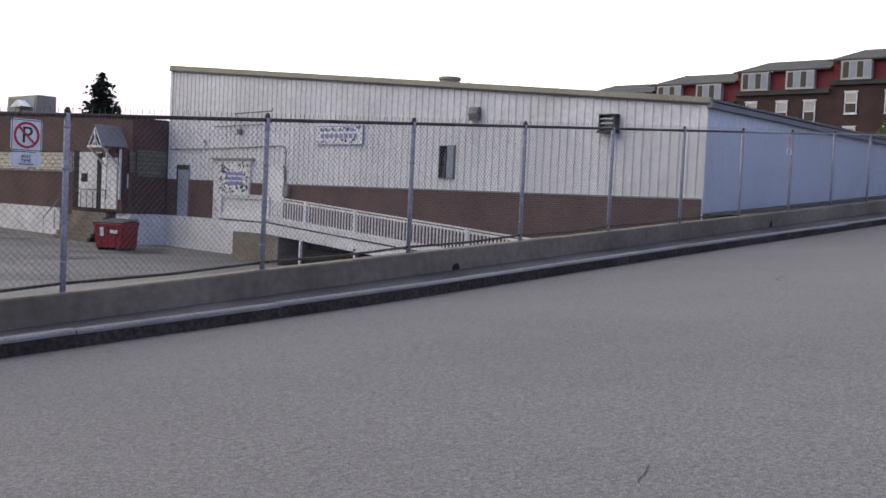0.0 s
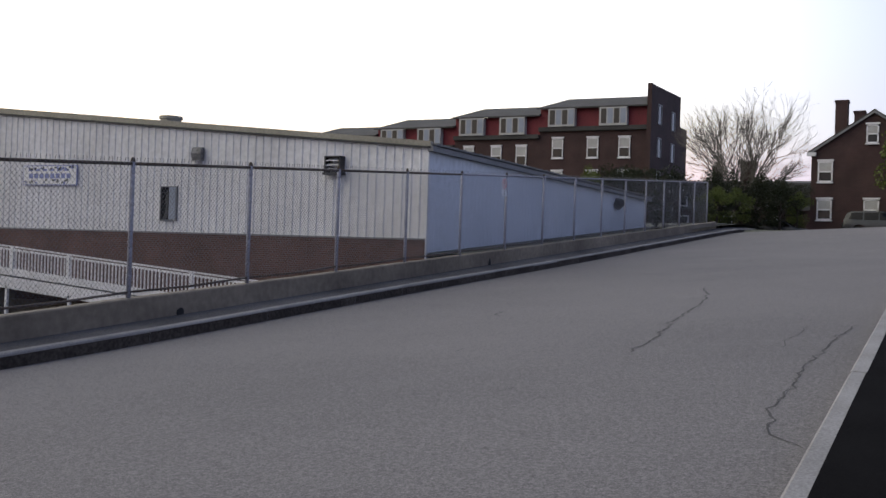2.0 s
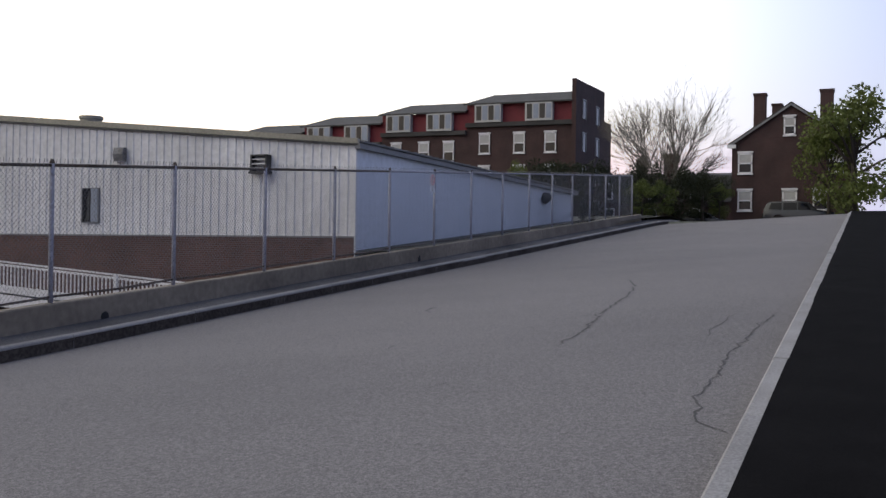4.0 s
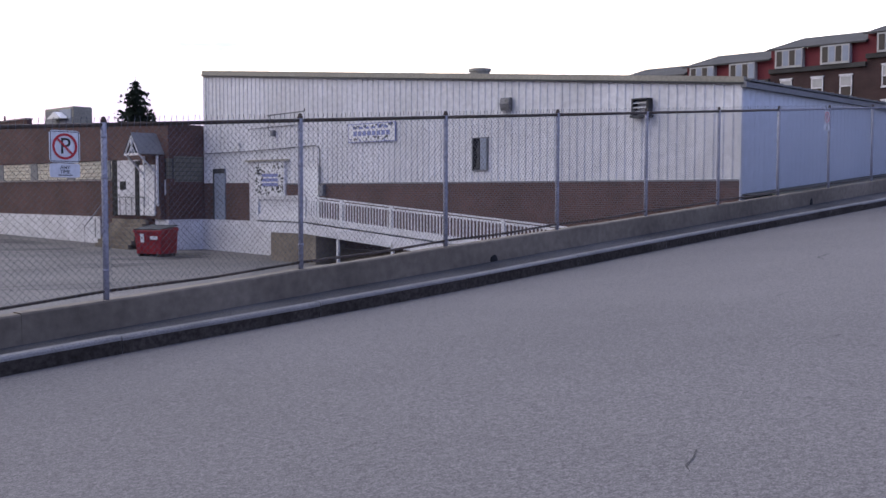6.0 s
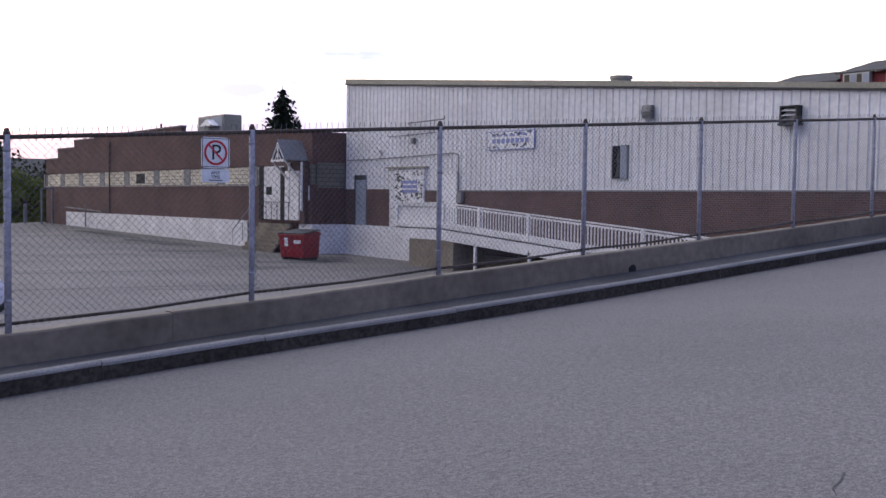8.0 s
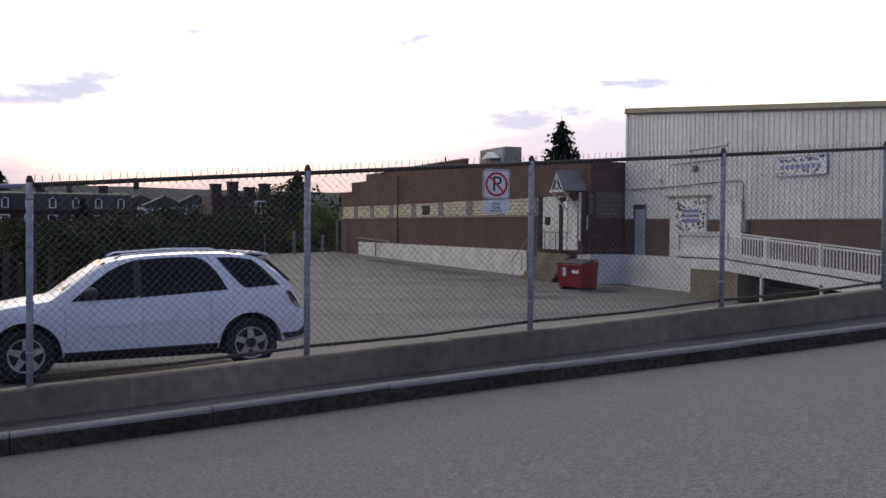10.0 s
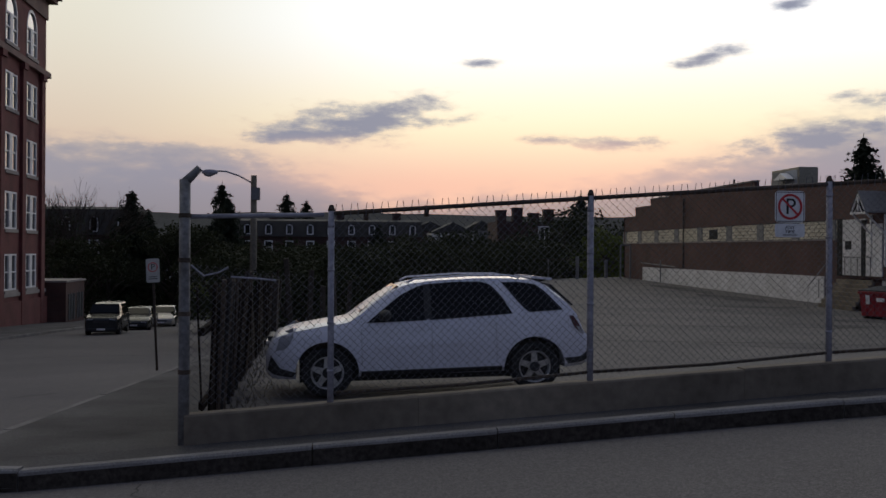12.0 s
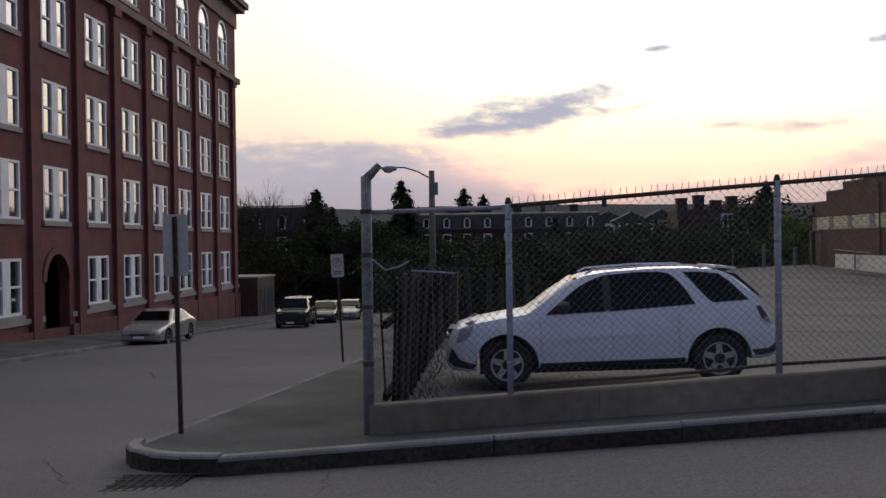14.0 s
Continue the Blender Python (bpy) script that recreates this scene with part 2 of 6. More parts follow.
M_BROWNSTONE = mat("brownstone", (0.19, 0.115, 0.1), 0.85, 0, 0.2, 0.8, 12.0, 0.25, (0.12, 0.075, 0.066))
M_OLIVE = brick_mat("stained_block", (0.15, 0.14, 0.115), (0.12, 0.115, 0.095), (0.08, 0.075, 0.065), 0.4, 0.2, 0.02, 0.9, 0.2)
M_GREY = mat("grey_paint", (0.2, 0.2, 0.21), 0.7, 0, 0.15, 1.0, 15.0, 0.1)
M_GREYBLUE = mat("grey_blue_paint", (0.26, 0.29, 0.36), 0.6, 0, 0.12, 1.0, 15.0, 0.1)
M_DARK = mat("dark_paint", (0.03, 0.03, 0.033), 0.6, 0, 0.2, 1.0, 15.0, 0.1)
M_BLACK = mat("black_void", (0.008, 0.008, 0.009), 0.9, 0, 0.1, 1.0, 10.0, 0.0)
M_RED = mat("red_dumpster", (0.27, 0.012, 0.022), 0.5, 0, 0.18, 1.2, 15.0, 0.15)
M_REDSIDE = mat("red_clapboard", (0.15, 0.012, 0.02), 0.7, 0, 0.15, 0.8, 10.0, 0.1)
M_SHINGLE = mat("roof_shingle", (0.055, 0.052, 0.05), 0.9, 0, 0.25, 0.6, 12.0, 0.4)
M_WOOD = mat("grey_wood", (0.024, 0.017, 0.015), 0.95, 0, 0.5, 1.5, 18.0, 0.5, (0.01, 0.008, 0.007), 0.1)
M_KERB2 = mat("dull_kerb", (0.2, 0.19, 0.185), 0.9, 0, 0.3, 1.0, 30.0, 0.4)
M_BLIND = mat("window_blind", (0.42, 0.41, 0.4), 0.8, 0, 0.1, 2.0, 15.0, 0.0)
M_POST = mat("scuffed_steel", (0.17, 0.17, 0.18), 0.7, 0, 0.3, 2.5, 18.0, 0.2, (0.09, 0.085, 0.085))
M_SIGNBACK = mat("sign_back", (0.46, 0.45, 0.42), 0.6, 0, 0.1, 3, 20, 0.0)
M_BARK = mat("bark", (0.06, 0.048, 0.04), 0.95, 0, 0.3, 2.0, 18.0, 0.6)
M_TWIG = mat("pale_twig", (0.17, 0.15, 0.12), 0.9, 0, 0.25, 2.0, 15.0, 0.2)
M_LEAF = leaf_mat("leaf", (0.026, 0.032, 0.014), (0.014, 0.018, 0.01))
M_LEAFB = leaf_mat("spring_leaf", (0.115, 0.14, 0.035), (0.055, 0.066, 0.02))
M_FIR = leaf_mat("fir_needles", (0.018, 0.026, 0.016), (0.01, 0.016, 0.01))
M_HAZE = mat("hill_woods", (0.045, 0.048, 0.05), 1.0, 0, 0.3, 0.02, 0.3, 0.0)
M_CARW = mat("white_car_paint", (0.7, 0.7, 0.79), 0.2, 0, 0.04, 0.6, 5.0, 0.0)
M_CARS = mat("silver_car_paint", (0.42, 0.4, 0.38), 0.25, 0.5, 0.05, 0.6, 5.0, 0.0)
M_CARD = mat("dark_car_paint", (0.03, 0.032, 0.036), 0.2, 0.2, 0.05, 0.6, 5.0, 0.0)
M_PLAST = mat("black_plastic", (0.02, 0.02, 0.022), 0.6, 0, 0.15, 2, 30, 0.1)
M_TYRE = mat("tyre_rubber", (0.016, 0.016, 0.017), 0.85, 0, 0.2, 3, 40, 0.2)
M_ALLOY = mat("alloy", (0.5, 0.5, 0.52), 0.35, 0.8, 0.1, 3, 30, 0.0)
M_SIGNW = mat("sign_white", (0.72, 0.72, 0.74), 0.45, 0, 0.08, 3, 20, 0.0)
M_SIGNR = mat("sign_red", (0.5, 0.02, 0.03), 0.45, 0, 0.1, 3, 20, 0.0)
M_SIGNK = mat("sign_black", (0.02, 0.02, 0.02), 0.5, 0, 0.1, 3, 20, 0.0)
M_BLUE = mat("sign_blue", (0.22, 0.25, 0.5), 0.5, 0, 0.1, 3, 20, 0.0)
M_TAIL = mat("tail_lamp_red", (0.07, 0.012, 0.016), 0.15, 0, 0.05, 3, 20, 0.0)


def glass(name, col, rough=0.04, spec=0.5, ior=1.5):
    m = bpy.data.materials.new(name)
    m.use_nodes = True
    b = m.node_tree.nodes["Principled BSDF"]
    b.inputs["Base Color"].default_value = (*col, 1)
    b.inputs["Roughness"].default_value = rough
    b.inputs["Specular IOR Level"].default_value = spec
    b.inputs["IOR"].default_value = ior
    return m


M_GLASS = glass("window_glass", (0.012, 0.013, 0.016), 0.06, 0.3)
M_MILLGLASS = glass("old_mirror_like_glass", (0.02, 0.021, 0.024), 0.05, 1.0, 2.1)
M_CGLASS = glass("tinted_car_glass", (0.004, 0.004, 0.005), 0.06, 0.22)
M_HEADLAMP = glass("headlamp_glass", (0.28, 0.28, 0.31), 0.08)
M_LENS = glass("lamp_lens", (0.35, 0.35, 0.38), 0.15)


# ---- builders ----
def bm_box(bm, x0, x1, y0, y1, z0, z1, m=None):
    """Adds a box to bm; m may turn it."""
    vs = [Vector((x, y, z)) for z in (z0, z1) for y in (y0, y1) for x in (x0, x1)]
    vs = [bm.verts.new(m @ v if m else v) for v in vs]
    for f in ((0, 2, 3, 1), (4, 5, 7, 6), (0, 1, 5, 4), (2, 6, 7, 3), (0, 4, 6, 2), (1, 3, 7, 5)):
        bm.faces.new([vs[i] for i in f])
    return vs


def bm_tube(bm, pts, r, n=8, r2=None, caps=True):
    """A tube along pts."""
    rings = []
    k = len(pts)
    for i, p in enumerate(pts):
        p = Vector(p)
        d = (Vector(pts[min(i + 1, k - 1)]) - Vector(pts[max(i - 1, 0)])).normalized()
        a = d.cross(Vector((0, 0, 1)) if abs(d.z) < 0.9 else Vector((1, 0, 0))).normalized()
        b = d.cross(a)
        rr = r if r2 is None else r + (r2 - r) * i / max(1, k - 1)
        rings.append([bm.verts.new(p + rr * (math.cos(t) * a + math.sin(t) * b)) for t in (2 * math.pi * j / n for j in range(n))])
    for u, v in zip(rings, rings[1:]):
        for j in range(n):
            bm.faces.new((u[j], u[(j + 1) % n], v[(j + 1) % n], v[j]))
    if caps and n > 2:
        bm.faces.new(rings[0][::-1])
        bm.faces.new(rings[-1])
    return rings


def bm_poly(bm, pts, off):
    """A plate: the polygon pts, thickened by the vector off."""
    a = [bm.verts.new(Vector(p)) for p in pts]
    b = [bm.verts.new(Vector(p) + Vector(off)) for p in pts]
    bm.faces.new(a[::-1])
    bm.faces.new(b)
    for i in range(len(a)):
        j = (i + 1) % len(a)
        bm.faces.new((a[i], a[j], b[j], b[i]))


def finish(name, bm, material, smooth=False, bevel=0.0):
    if bevel:
        bmesh.ops.bevel(bm, geom=list(bm.edges), offset=bevel, segments=1, affect="EDGES", clamp_overlap=True)
    bmesh.ops.recalc_face_normals(bm, faces=bm.faces)
    me = bpy.data.meshes.new(name)
    bm.to_mesh(me)
    bm.free()
    me.materials.append(material)
    if smooth:
        for p in me.polygons:
            p.use_smooth = True
    return me


def part(name, bm, material, parent, label="", smooth=False, bevel=0.0):
    ob = new(name, finish(name, bm, material, smooth, bevel))
    ob.parent = parent
    if label:
        ob["label"] = label
    return ob


def thing(name, label, category, group="", kind="", at=(0, 0, 0)):
    ob = new(name)
    ob.empty_display_size = 0.2
    ob.location = at
    return tagged(ob, label, category, group, kind)


def solid(name, bm, material, label, category, group="", kind="", smooth=False, bevel=0.0):
    return tagged(new(name, finish(name, bm, material, smooth, bevel)), label, category, group, kind)


def boxed(*b):
    bm = bmesh.new()
    bm_box(bm, *b)
    return bm


def boxes(lst):
    bm = bmesh.new()
    for b in lst:
        bm_box(bm, *b)
    return bm


def tube(pts, r, n=8, r2=None):
    bm = bmesh.new()
    bm_tube(bm, pts, r, n, r2)
    return bm


def plate(pts, off):
    bm = bmesh.new()
    bm_poly(bm, pts, off)
    return bm


# ---- ground, road, kerbs ----
FENCE_Y, KERB_Y, NEAR_Y, SLOPE = 11.7, 10.93, 0.79, 0.07


def rise(x):
    """The street's climb along x: level past the crest and past the corner."""
    if x < -3:
        return -3 * SLOPE - 0.01 * (-3 - x) if x > -40 else -0.58
    if x < 56:
        return SLOPE * x
    u = min(x - 56, 16.0)
    return SLOPE * (56 + u - u * u / 32.0) - 0.06 * max(0.0, min(x, 78.0) - 66)


def ease(x, a, b):
    u = max(0.0, min(1.0, (x - a) / (b - a)))
    return u * u * (3 - 2 * u)


def road_z(x, y):
    if y <= KERB_Y:
        dip = 0.07 * ease(x, 4, 12) + 0.05 * ease(x, 18, 34)
        return rise(x) - 0.2 - (y - NEAR_Y) * (0.049 + dip / 10.14)
    return rise(x) - 0.70 - 0.045 * (min(y, 100.0) - KERB_Y)


def lot_z(x, y):
    u = min(max(0.0, x - 4), 22)
    return -0.47 + 0.013 * (min(y, 80) - 14) * (u / 21) ** 2 - 0.0433 * u


def sheet(name, xs, ys, zf, material, label, category):
    bm = bmesh.new()
    g = [[bm.verts.new((x, y, zf(x, y))) for x in xs] for y in ys]
    for a, b in zip(g, g[1:]):
        for i in range(len(xs) - 1):
            bm.faces.new((a[i], a[i + 1], b[i + 1], b[i]))
    return solid(name, bm, material, label, category, kind="structure", smooth=True)


def frange(a, b, s):
    n = max(1, round((b - a) / s))
    return [a + (b - a) * i / n for i in range(n + 1)]


def far_z(x, y):
    """The land round the place, out to the hills."""
    d = math.hypot(x, y)
    if x > 40:
        return -3.0 + min((x - 40) * 0.3, 6.6)
    return -6.5 - 0.01 * min(d, 300)


sheet("ground", [-3000, -800, -300, -120, -60, -30, 0, 28, 40, 52, 62, 75, 120, 300, 900, 3000],
      [-3000, -800, -200, -60, -20, 0, 30, 60, 90, 130, 200, 400, 1000, 3000], far_z, M_EARTH, "dark rough ground reaching to the hills", "ground")
xs = frange(-60, -8, 4) + frange(-6, 56, 1.0) + frange(58, 100, 2)
sheet("road", xs, frange(NEAR_Y, KERB_Y, 0.85), road_z, M_ROAD, "worn grey asphalt street climbing to a crest", "road")
sheet("road_2", frange(-60, -4.4, 2.5) + [-1.5], [KERB_Y] + frange(12, 130, 3), road_z, M_ROAD, "grey asphalt side street running downhill", "road")
sheet("pavement_near", xs, [-9, -5, -2, NEAR_Y - 0.14], lambda x, y: rise(x) - 0.052 - 0.0 * y, M_NEWTAR, "dark fresh asphalt pavement", "pavement")
bml = bmesh.new()
rows_ = []
for y in frange(11.8, 82, 3):
    xa = -1.35 + max(0.0, y - 26) * 0.37
    rows_.append([bml.verts.new((x, y, lot_z(x, y))) for x in frange(xa, 27, (27 - xa) / 14)])
for a, b in zip(rows_, rows_[1:]):
    for i in range(14):
        bml.faces.new((a[i], a[i + 1], b[i + 1], b[i]))
solid("lot", bml, M_LOT, "cracked pale asphalt parking lot", "parking lot", kind="structure", smooth=True)


def kerb(name, line, width, height, side, label, length=2.0, face=None, stone=None):
    """Granite kerbstones along a line of road-level points; each stone is a part."""
    root = thing(name, label, "kerb", kind="structure")
    # walk the line at equal lengths
    pts = [Vector(p) for p in line]
    for a, b in zip(pts, pts[1:]):
        n = max(1, round((b - a).length / length))
        for i in range(n):
            p, q = a.lerp(b, i / n), a.lerp(b, (i + 1) / n)
            d = (q - p).normalized()
            nrm = Vector((-d.y, d.x, 0)).normalized() * side
            p2, q2 = p + d * 0.006, q - d * 0.006
            jz = random.uniform(-0.006, 0.006)
            bm = bmesh.new()
            lo = Vector((0, 0, -0.3))
            hi = Vector((0, 0, height + jz))
            c = Vector((0, 0, 0.022))
            prof = (lo, hi - c, hi + nrm * 0.022, hi + nrm * width, lo + nrm * width)
            va = [bm.verts.new(p2 + o) for o in prof]
            vb = [bm.verts.new(q2 + o) for o in prof]
            bm.faces.new(va)
            bm.faces.new(vb[::-1])
            for j in range(5):
                bm.faces.new((va[j], vb[j], vb[(j + 1) % 5], va[(j + 1) % 5]))
            ks = part("kerbstone", bm, stone or M_GRANITE, root)
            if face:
                # darker street face, a few millimetres proud
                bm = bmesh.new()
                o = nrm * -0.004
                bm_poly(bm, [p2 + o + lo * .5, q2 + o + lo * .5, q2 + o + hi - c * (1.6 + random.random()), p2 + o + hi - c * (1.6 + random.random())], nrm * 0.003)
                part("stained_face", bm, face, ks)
    return root


def road_pt(x, y):
    return (x, y, road_z(x, min(y, KERB_Y)) if x > -1.6 else road_z(x, y))


def side_x(y):
    """The side street's near kerb runs slightly askew."""
    return -4.45 + 0.055 * (y - 12.38)


arc = [(-3.0 - 1.45 * math.sin(radians(a)), 12.38 - 1.45 * math.cos(radians(a))) for a in (0, 18, 36, 54, 72, 90)]
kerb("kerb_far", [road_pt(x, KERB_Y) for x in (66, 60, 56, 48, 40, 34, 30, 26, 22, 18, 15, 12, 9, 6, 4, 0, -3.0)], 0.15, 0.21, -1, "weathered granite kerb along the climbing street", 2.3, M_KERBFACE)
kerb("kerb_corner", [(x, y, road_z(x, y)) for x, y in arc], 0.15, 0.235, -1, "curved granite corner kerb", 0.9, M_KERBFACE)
kerb("kerb_side", [(side_x(y), y, road_z(-4.45, y)) for y in (12.38, 20, 30, 45, 60)], 0.15, 0.16, -1, "low dull granite kerb along the side street", 2.2, None, M_KERB2)
kerb("kerb_near", [road_pt(x, NEAR_Y) for x in (-14, 0, 20, 56, 66)], 0.15, 0.15, -1, "pale granite kerb beside dark pavement", 2.4)


def walk_z(x, y):
    if y < 11.3:
        return road_z(x, KERB_Y) + 0.2
    return rise(x) - 0.515 + 0.03 * (1 - ease(x, 0, 6))


# pavement strips
sheet("pavement_far", frange(-3.0, 56, 2) + [60, 66], [KERB_Y + 0.145, 11.62], walk_z, M_PAVE, "narrow worn pavement strip below the wall", "pavement")
bmp = bmesh.new()
ring = [(-3.0, KERB_Y + 0.145)] + [(-3.0 - 1.31 * math.sin(radians(a)), 12.38 - 1.31 * math.cos(radians(a))) for a in (18, 36, 54, 72, 90)]
ys = [12.38, 15, 18, 22, 26, 30, 40, 60]
rows_ = []
for x, y in ring[:-1]:
    rows_.append((bmp.verts.new((x, y, road_z(x, y) + 0.226)), bmp.verts.new((-1.45, y, road_z(-3.2, y) + 0.22))))
for y in ys:
    rows_.append((bmp.verts.new((side_x(y) + 0.14, y, road_z(-4.4, y) + 0.158)), bmp.verts.new((-1.35, y, road_z(-4.4, y) + 0.18))))
for a, b in zip(rows_, rows_[1:]):
    bmp.faces.new((a[0], a[1], b[1], b[0]))
solid("pavement_corner", bmp, M_PAVE, "stained asphalt pavement at the street corner", "pavement", kind="structure")


def retaining_wall():
    root = thing("wall_retaining", "low stained concrete wall under the fence", "wall", kind="structure")
    xs_ = [-1.42, 1.2, 5.1, 9.3, 14.5, 20.2, 26.2, 32.0, 38.0, 44.0, 50.0, 57.0]
    for a, b in zip(xs_, xs_[1:]):
        bm = bmesh.new()
        n = max(2, round((b - a) / 0.8))
        rings = []
        for i in range(n + 1):
            x = a + 0.002 + (b - a - 0.004) * i / n
            j = random.uniform(-0.008, 0.008)
            zt, zb = rise(x) - 0.15 + j, rise(x) - 1.2
            rings.append([bm.verts.new((x, yy, zz)) for yy, zz in ((11.58, zb), (11.58, zt - 0.02), (11.60, zt), (11.80, zt), (11.82, zt - 0.02), (11.82, zb))])
        for u, v in zip(rings, rings[1:]):
            for k in range(6):
                bm.faces.new((u[k], v[k], v[(k + 1) % 6], u[(k + 1) % 6]))
        bm.faces.new(rings[0][::-1])
        bm.faces.new(rings[-1])
        part("wall_section", bm, M_CONC, root)
    # drain hole mouth and the notch at a joint
    for x, z in ((13.42, 0.45 - SLOPE * 13.42), (26.25, 1.5 - SLOPE * 26.25)):
        bm = bmesh.new()
        bmesh.ops.create_icosphere(bm, subdivisions=2, radius=0.1)
        for v in bm.verts:
            v.co = Vector((v.co.x * (1.0 if x < 20 else 0.9), v.co.y * 0.12, v.co.z * (0.9 if x < 20 else 1.7) + 0.02 * noise.noise(v.co * 20)))
            v.co += Vector((x, 11.577, z + rise(x) + (0 if x < 20 else -0.17)))
        part("drain_hole", bm, M_BLACK, root, "dark broken drain hole", smooth=True)


retaining_wall()


def crack(name, pts, w, label, zoff=0.004, zf=road_z):
    bm = bmesh.new()
    fine = []
    for (ax, ay), (bx, by) in zip(pts, pts[1:]):
        n = max(2, round(math.hypot(bx - ax, by - ay) / 0.12))
        for i in range(n):
            x, y = ax + (bx - ax) * i / n, ay + (by - ay) * i / n
            fine.append((x + 0.09 * noise.noise((x * 4, y * 4, 1)), y + 0.09 * noise.noise((x * 4, y * 4, 7))))
    prev = None
    for i, (x, y) in enumerate(fine):
        j = min(i + 1, len(fine) - 1)
        dx, dy = fine[j][0] - fine[max(0, i - 1)][0], fine[j][1] - fine[max(0, i - 1)][1]
        d = math.hypot(dx, dy) or 1
        k = w * (0.5 + 0.9 * abs(noise.noise((x * 5, y * 5, 3)))) * min(1, 0.2 + i / 4, 0.2 + (len(fine) - i) / 4)
        a, b = ((x + s * dy / d * k, y - s * dx / d * k) for s in (-1, 1))
        row = [bm.verts.new((*p, zf(*p) + zoff)) for p in (a, b)]
        if prev:
            bm.faces.new((prev[0], prev[1], row[1], row[0]))
        prev = row
    return solid(name, bm, M_CRACK, label, "crack", group="road cracks", kind="structure")


def grate():
    root = thing("storm_drain", "rusted iron storm drain grate set in the road", "drain grate")
    z = road_z(-3.5, 10.5)
    part("pit", boxed(-4.02, -3.26, 10.2, 10.92, z - 0.02, z + 0.006), M_BLACK, root)
    for i in range(8):
        x = -3.99 + 0.1 * i
        part("bar", boxed(x - 0.016, x + 0.016, 10.2, 10.92, z + 0.002, z + 0.014), M_IRON, root)
    for y in (10.18, 10.42, 10.66, 10.9):
        part("cross_bar", boxed(-4.04, -3.24, y, y + 0.035, z + 0.002, z + 0.013), M_IRON, root)


grate()

crack("crack", [(7.54, 0.91), (7.68, 1.05), (8.01, 1.19), (8.54, 1.24), (8.88, 1.31), (10.0, 1.28), (11.2, 1.31), (12.48, 1.25), (13.5, 1.23), (14.82, 1.08)], 0.015, "long jagged crack in the street asphalt")
crack("crack", [(12.39, 1.66), (13.1, 1.8), (13.66, 1.72), (14.72, 1.67)], 0.012, "short forked crack in the asphalt")
crack("crack", [(11.92, 3.4), (13.35, 3.43), (14.96, 3.65), (17.94, 3.85), (19.59, 4.08), (21.25, 4.58)], 0.028, "tarred seam across the street")
crack("crack", [(15.73, 6.75), (16.72, 7.08)], 0.03, "small dark crack in the asphalt")
crack("crack", [(-1.63, 9.4), (-1.63, 9.86), (-1.75, 10.45), (-1.76, 10.88)], 0.014, "thin crack running to the kerb")
crack("crack", [(-9.5, 26.2), (-8.91, 26.04), (-8.04, 23.9), (-7.37, 24.15)], 0.05, "dark crack in the side street")
crack("crack", [(-5.99, 21.19), (-5.64, 21.83), (-5.2, 22.3)], 0.05, "short crack in the side street")
crack("crack", [(-9.2, 35.6), (-7.0, 36.2), (-4.7, 36.0)], 0.09, "tarred joint across the side street")
crack("crack", [(-12.5, 30.5), (-10.8, 29.7), (-9.8, 30.2)], 0.07, "dark crack in the side street")
crack("crack", [(-4.4, 10.3), (-4.9, 11.2), (-5.6, 12.4)], 0.014, "thin crack near the storm drain")
wear = random.Random(21)
for i in range(26):
    x, y, a = wear.uniform(4.5, 24), wear.uniform(2.2, 9.8), wear.uniform(-0.5, 0.7)
    ln = wear.uniform(0.12, 0.5)
    crack("crack", [(x, y), (x + ln * math.cos(a), y + ln * math.sin(a))], wear.uniform(0.01, 0.022), "small dark pit worn in the asphalt")
for p, q in (((8, 30), (20, 33)), ((6, 24), (17, 26)), ((7, 40), (22, 43)), ((9, 19.5), (16, 20.5)), ((12, 52), (23, 54))):
    crack("lot_crack", [p, ((p[0] + q[0]) / 2, (p[1] + q[1]) / 2 + 0.4), q], 0.09, "tarred seam in the parking lot", 0.012, lot_z)

for i in range(16):
    x, y = wear.uniform(4, 15), wear.uniform(15, 58)
    ln = wear.uniform(3, 9)
    crack("lot_crack", [(x, y), (x + ln * .5, y + wear.uniform(-.6, .8)), (min(x + ln, 24), y + wear.uniform(-.8, 1.2))], wear.uniform(.03, .1), "dark crack in the parking lot asphalt", 0.012, lot_z)
for x, y, w_, d_ in ((21.5, 36.6, 2.6, 1.2), (24.0, 38.6, 1.6, 1.6), (18.5, 33.5, 2.4, .7), (20.5, 44.5, 2.2, 1.0), (22.3, 52, 1.2, 5.0), (23.2, 62, .9, 6.0)):
    bm = bmesh.new()
    rim = [bm.verts.new((x + w_ * k * math.cos(a), y + d_ * k * math.sin(a), lot_z(x + w_ * k * math.cos(a), y + d_ * k * math.sin(a)) + 0.014)) for a, k in ((2 * math.pi * j / 28, 0.8 + .45 * noise.noise((x + 2 * math.cos(j / 4.456), y + 2 * math.sin(j / 4.456), 2))) for j in range(28))]
    bm.faces.new(rim)
    bmesh.ops.triangulate(bm, faces=bm.faces)
    solid("lot_stain", bm, M_PAVE, "dark damp stain on the parking lot", "stain", group="lot stains", kind="structure")


# ---- chain-link fence ----
BAY, FENCE_H, DIA = 3.05, 2.17, 0.086
POSTS = [6.22 + BAY * i for i in range(-2, 17)]
POSTS[0], POSTS[1] = 0.2, 3.24


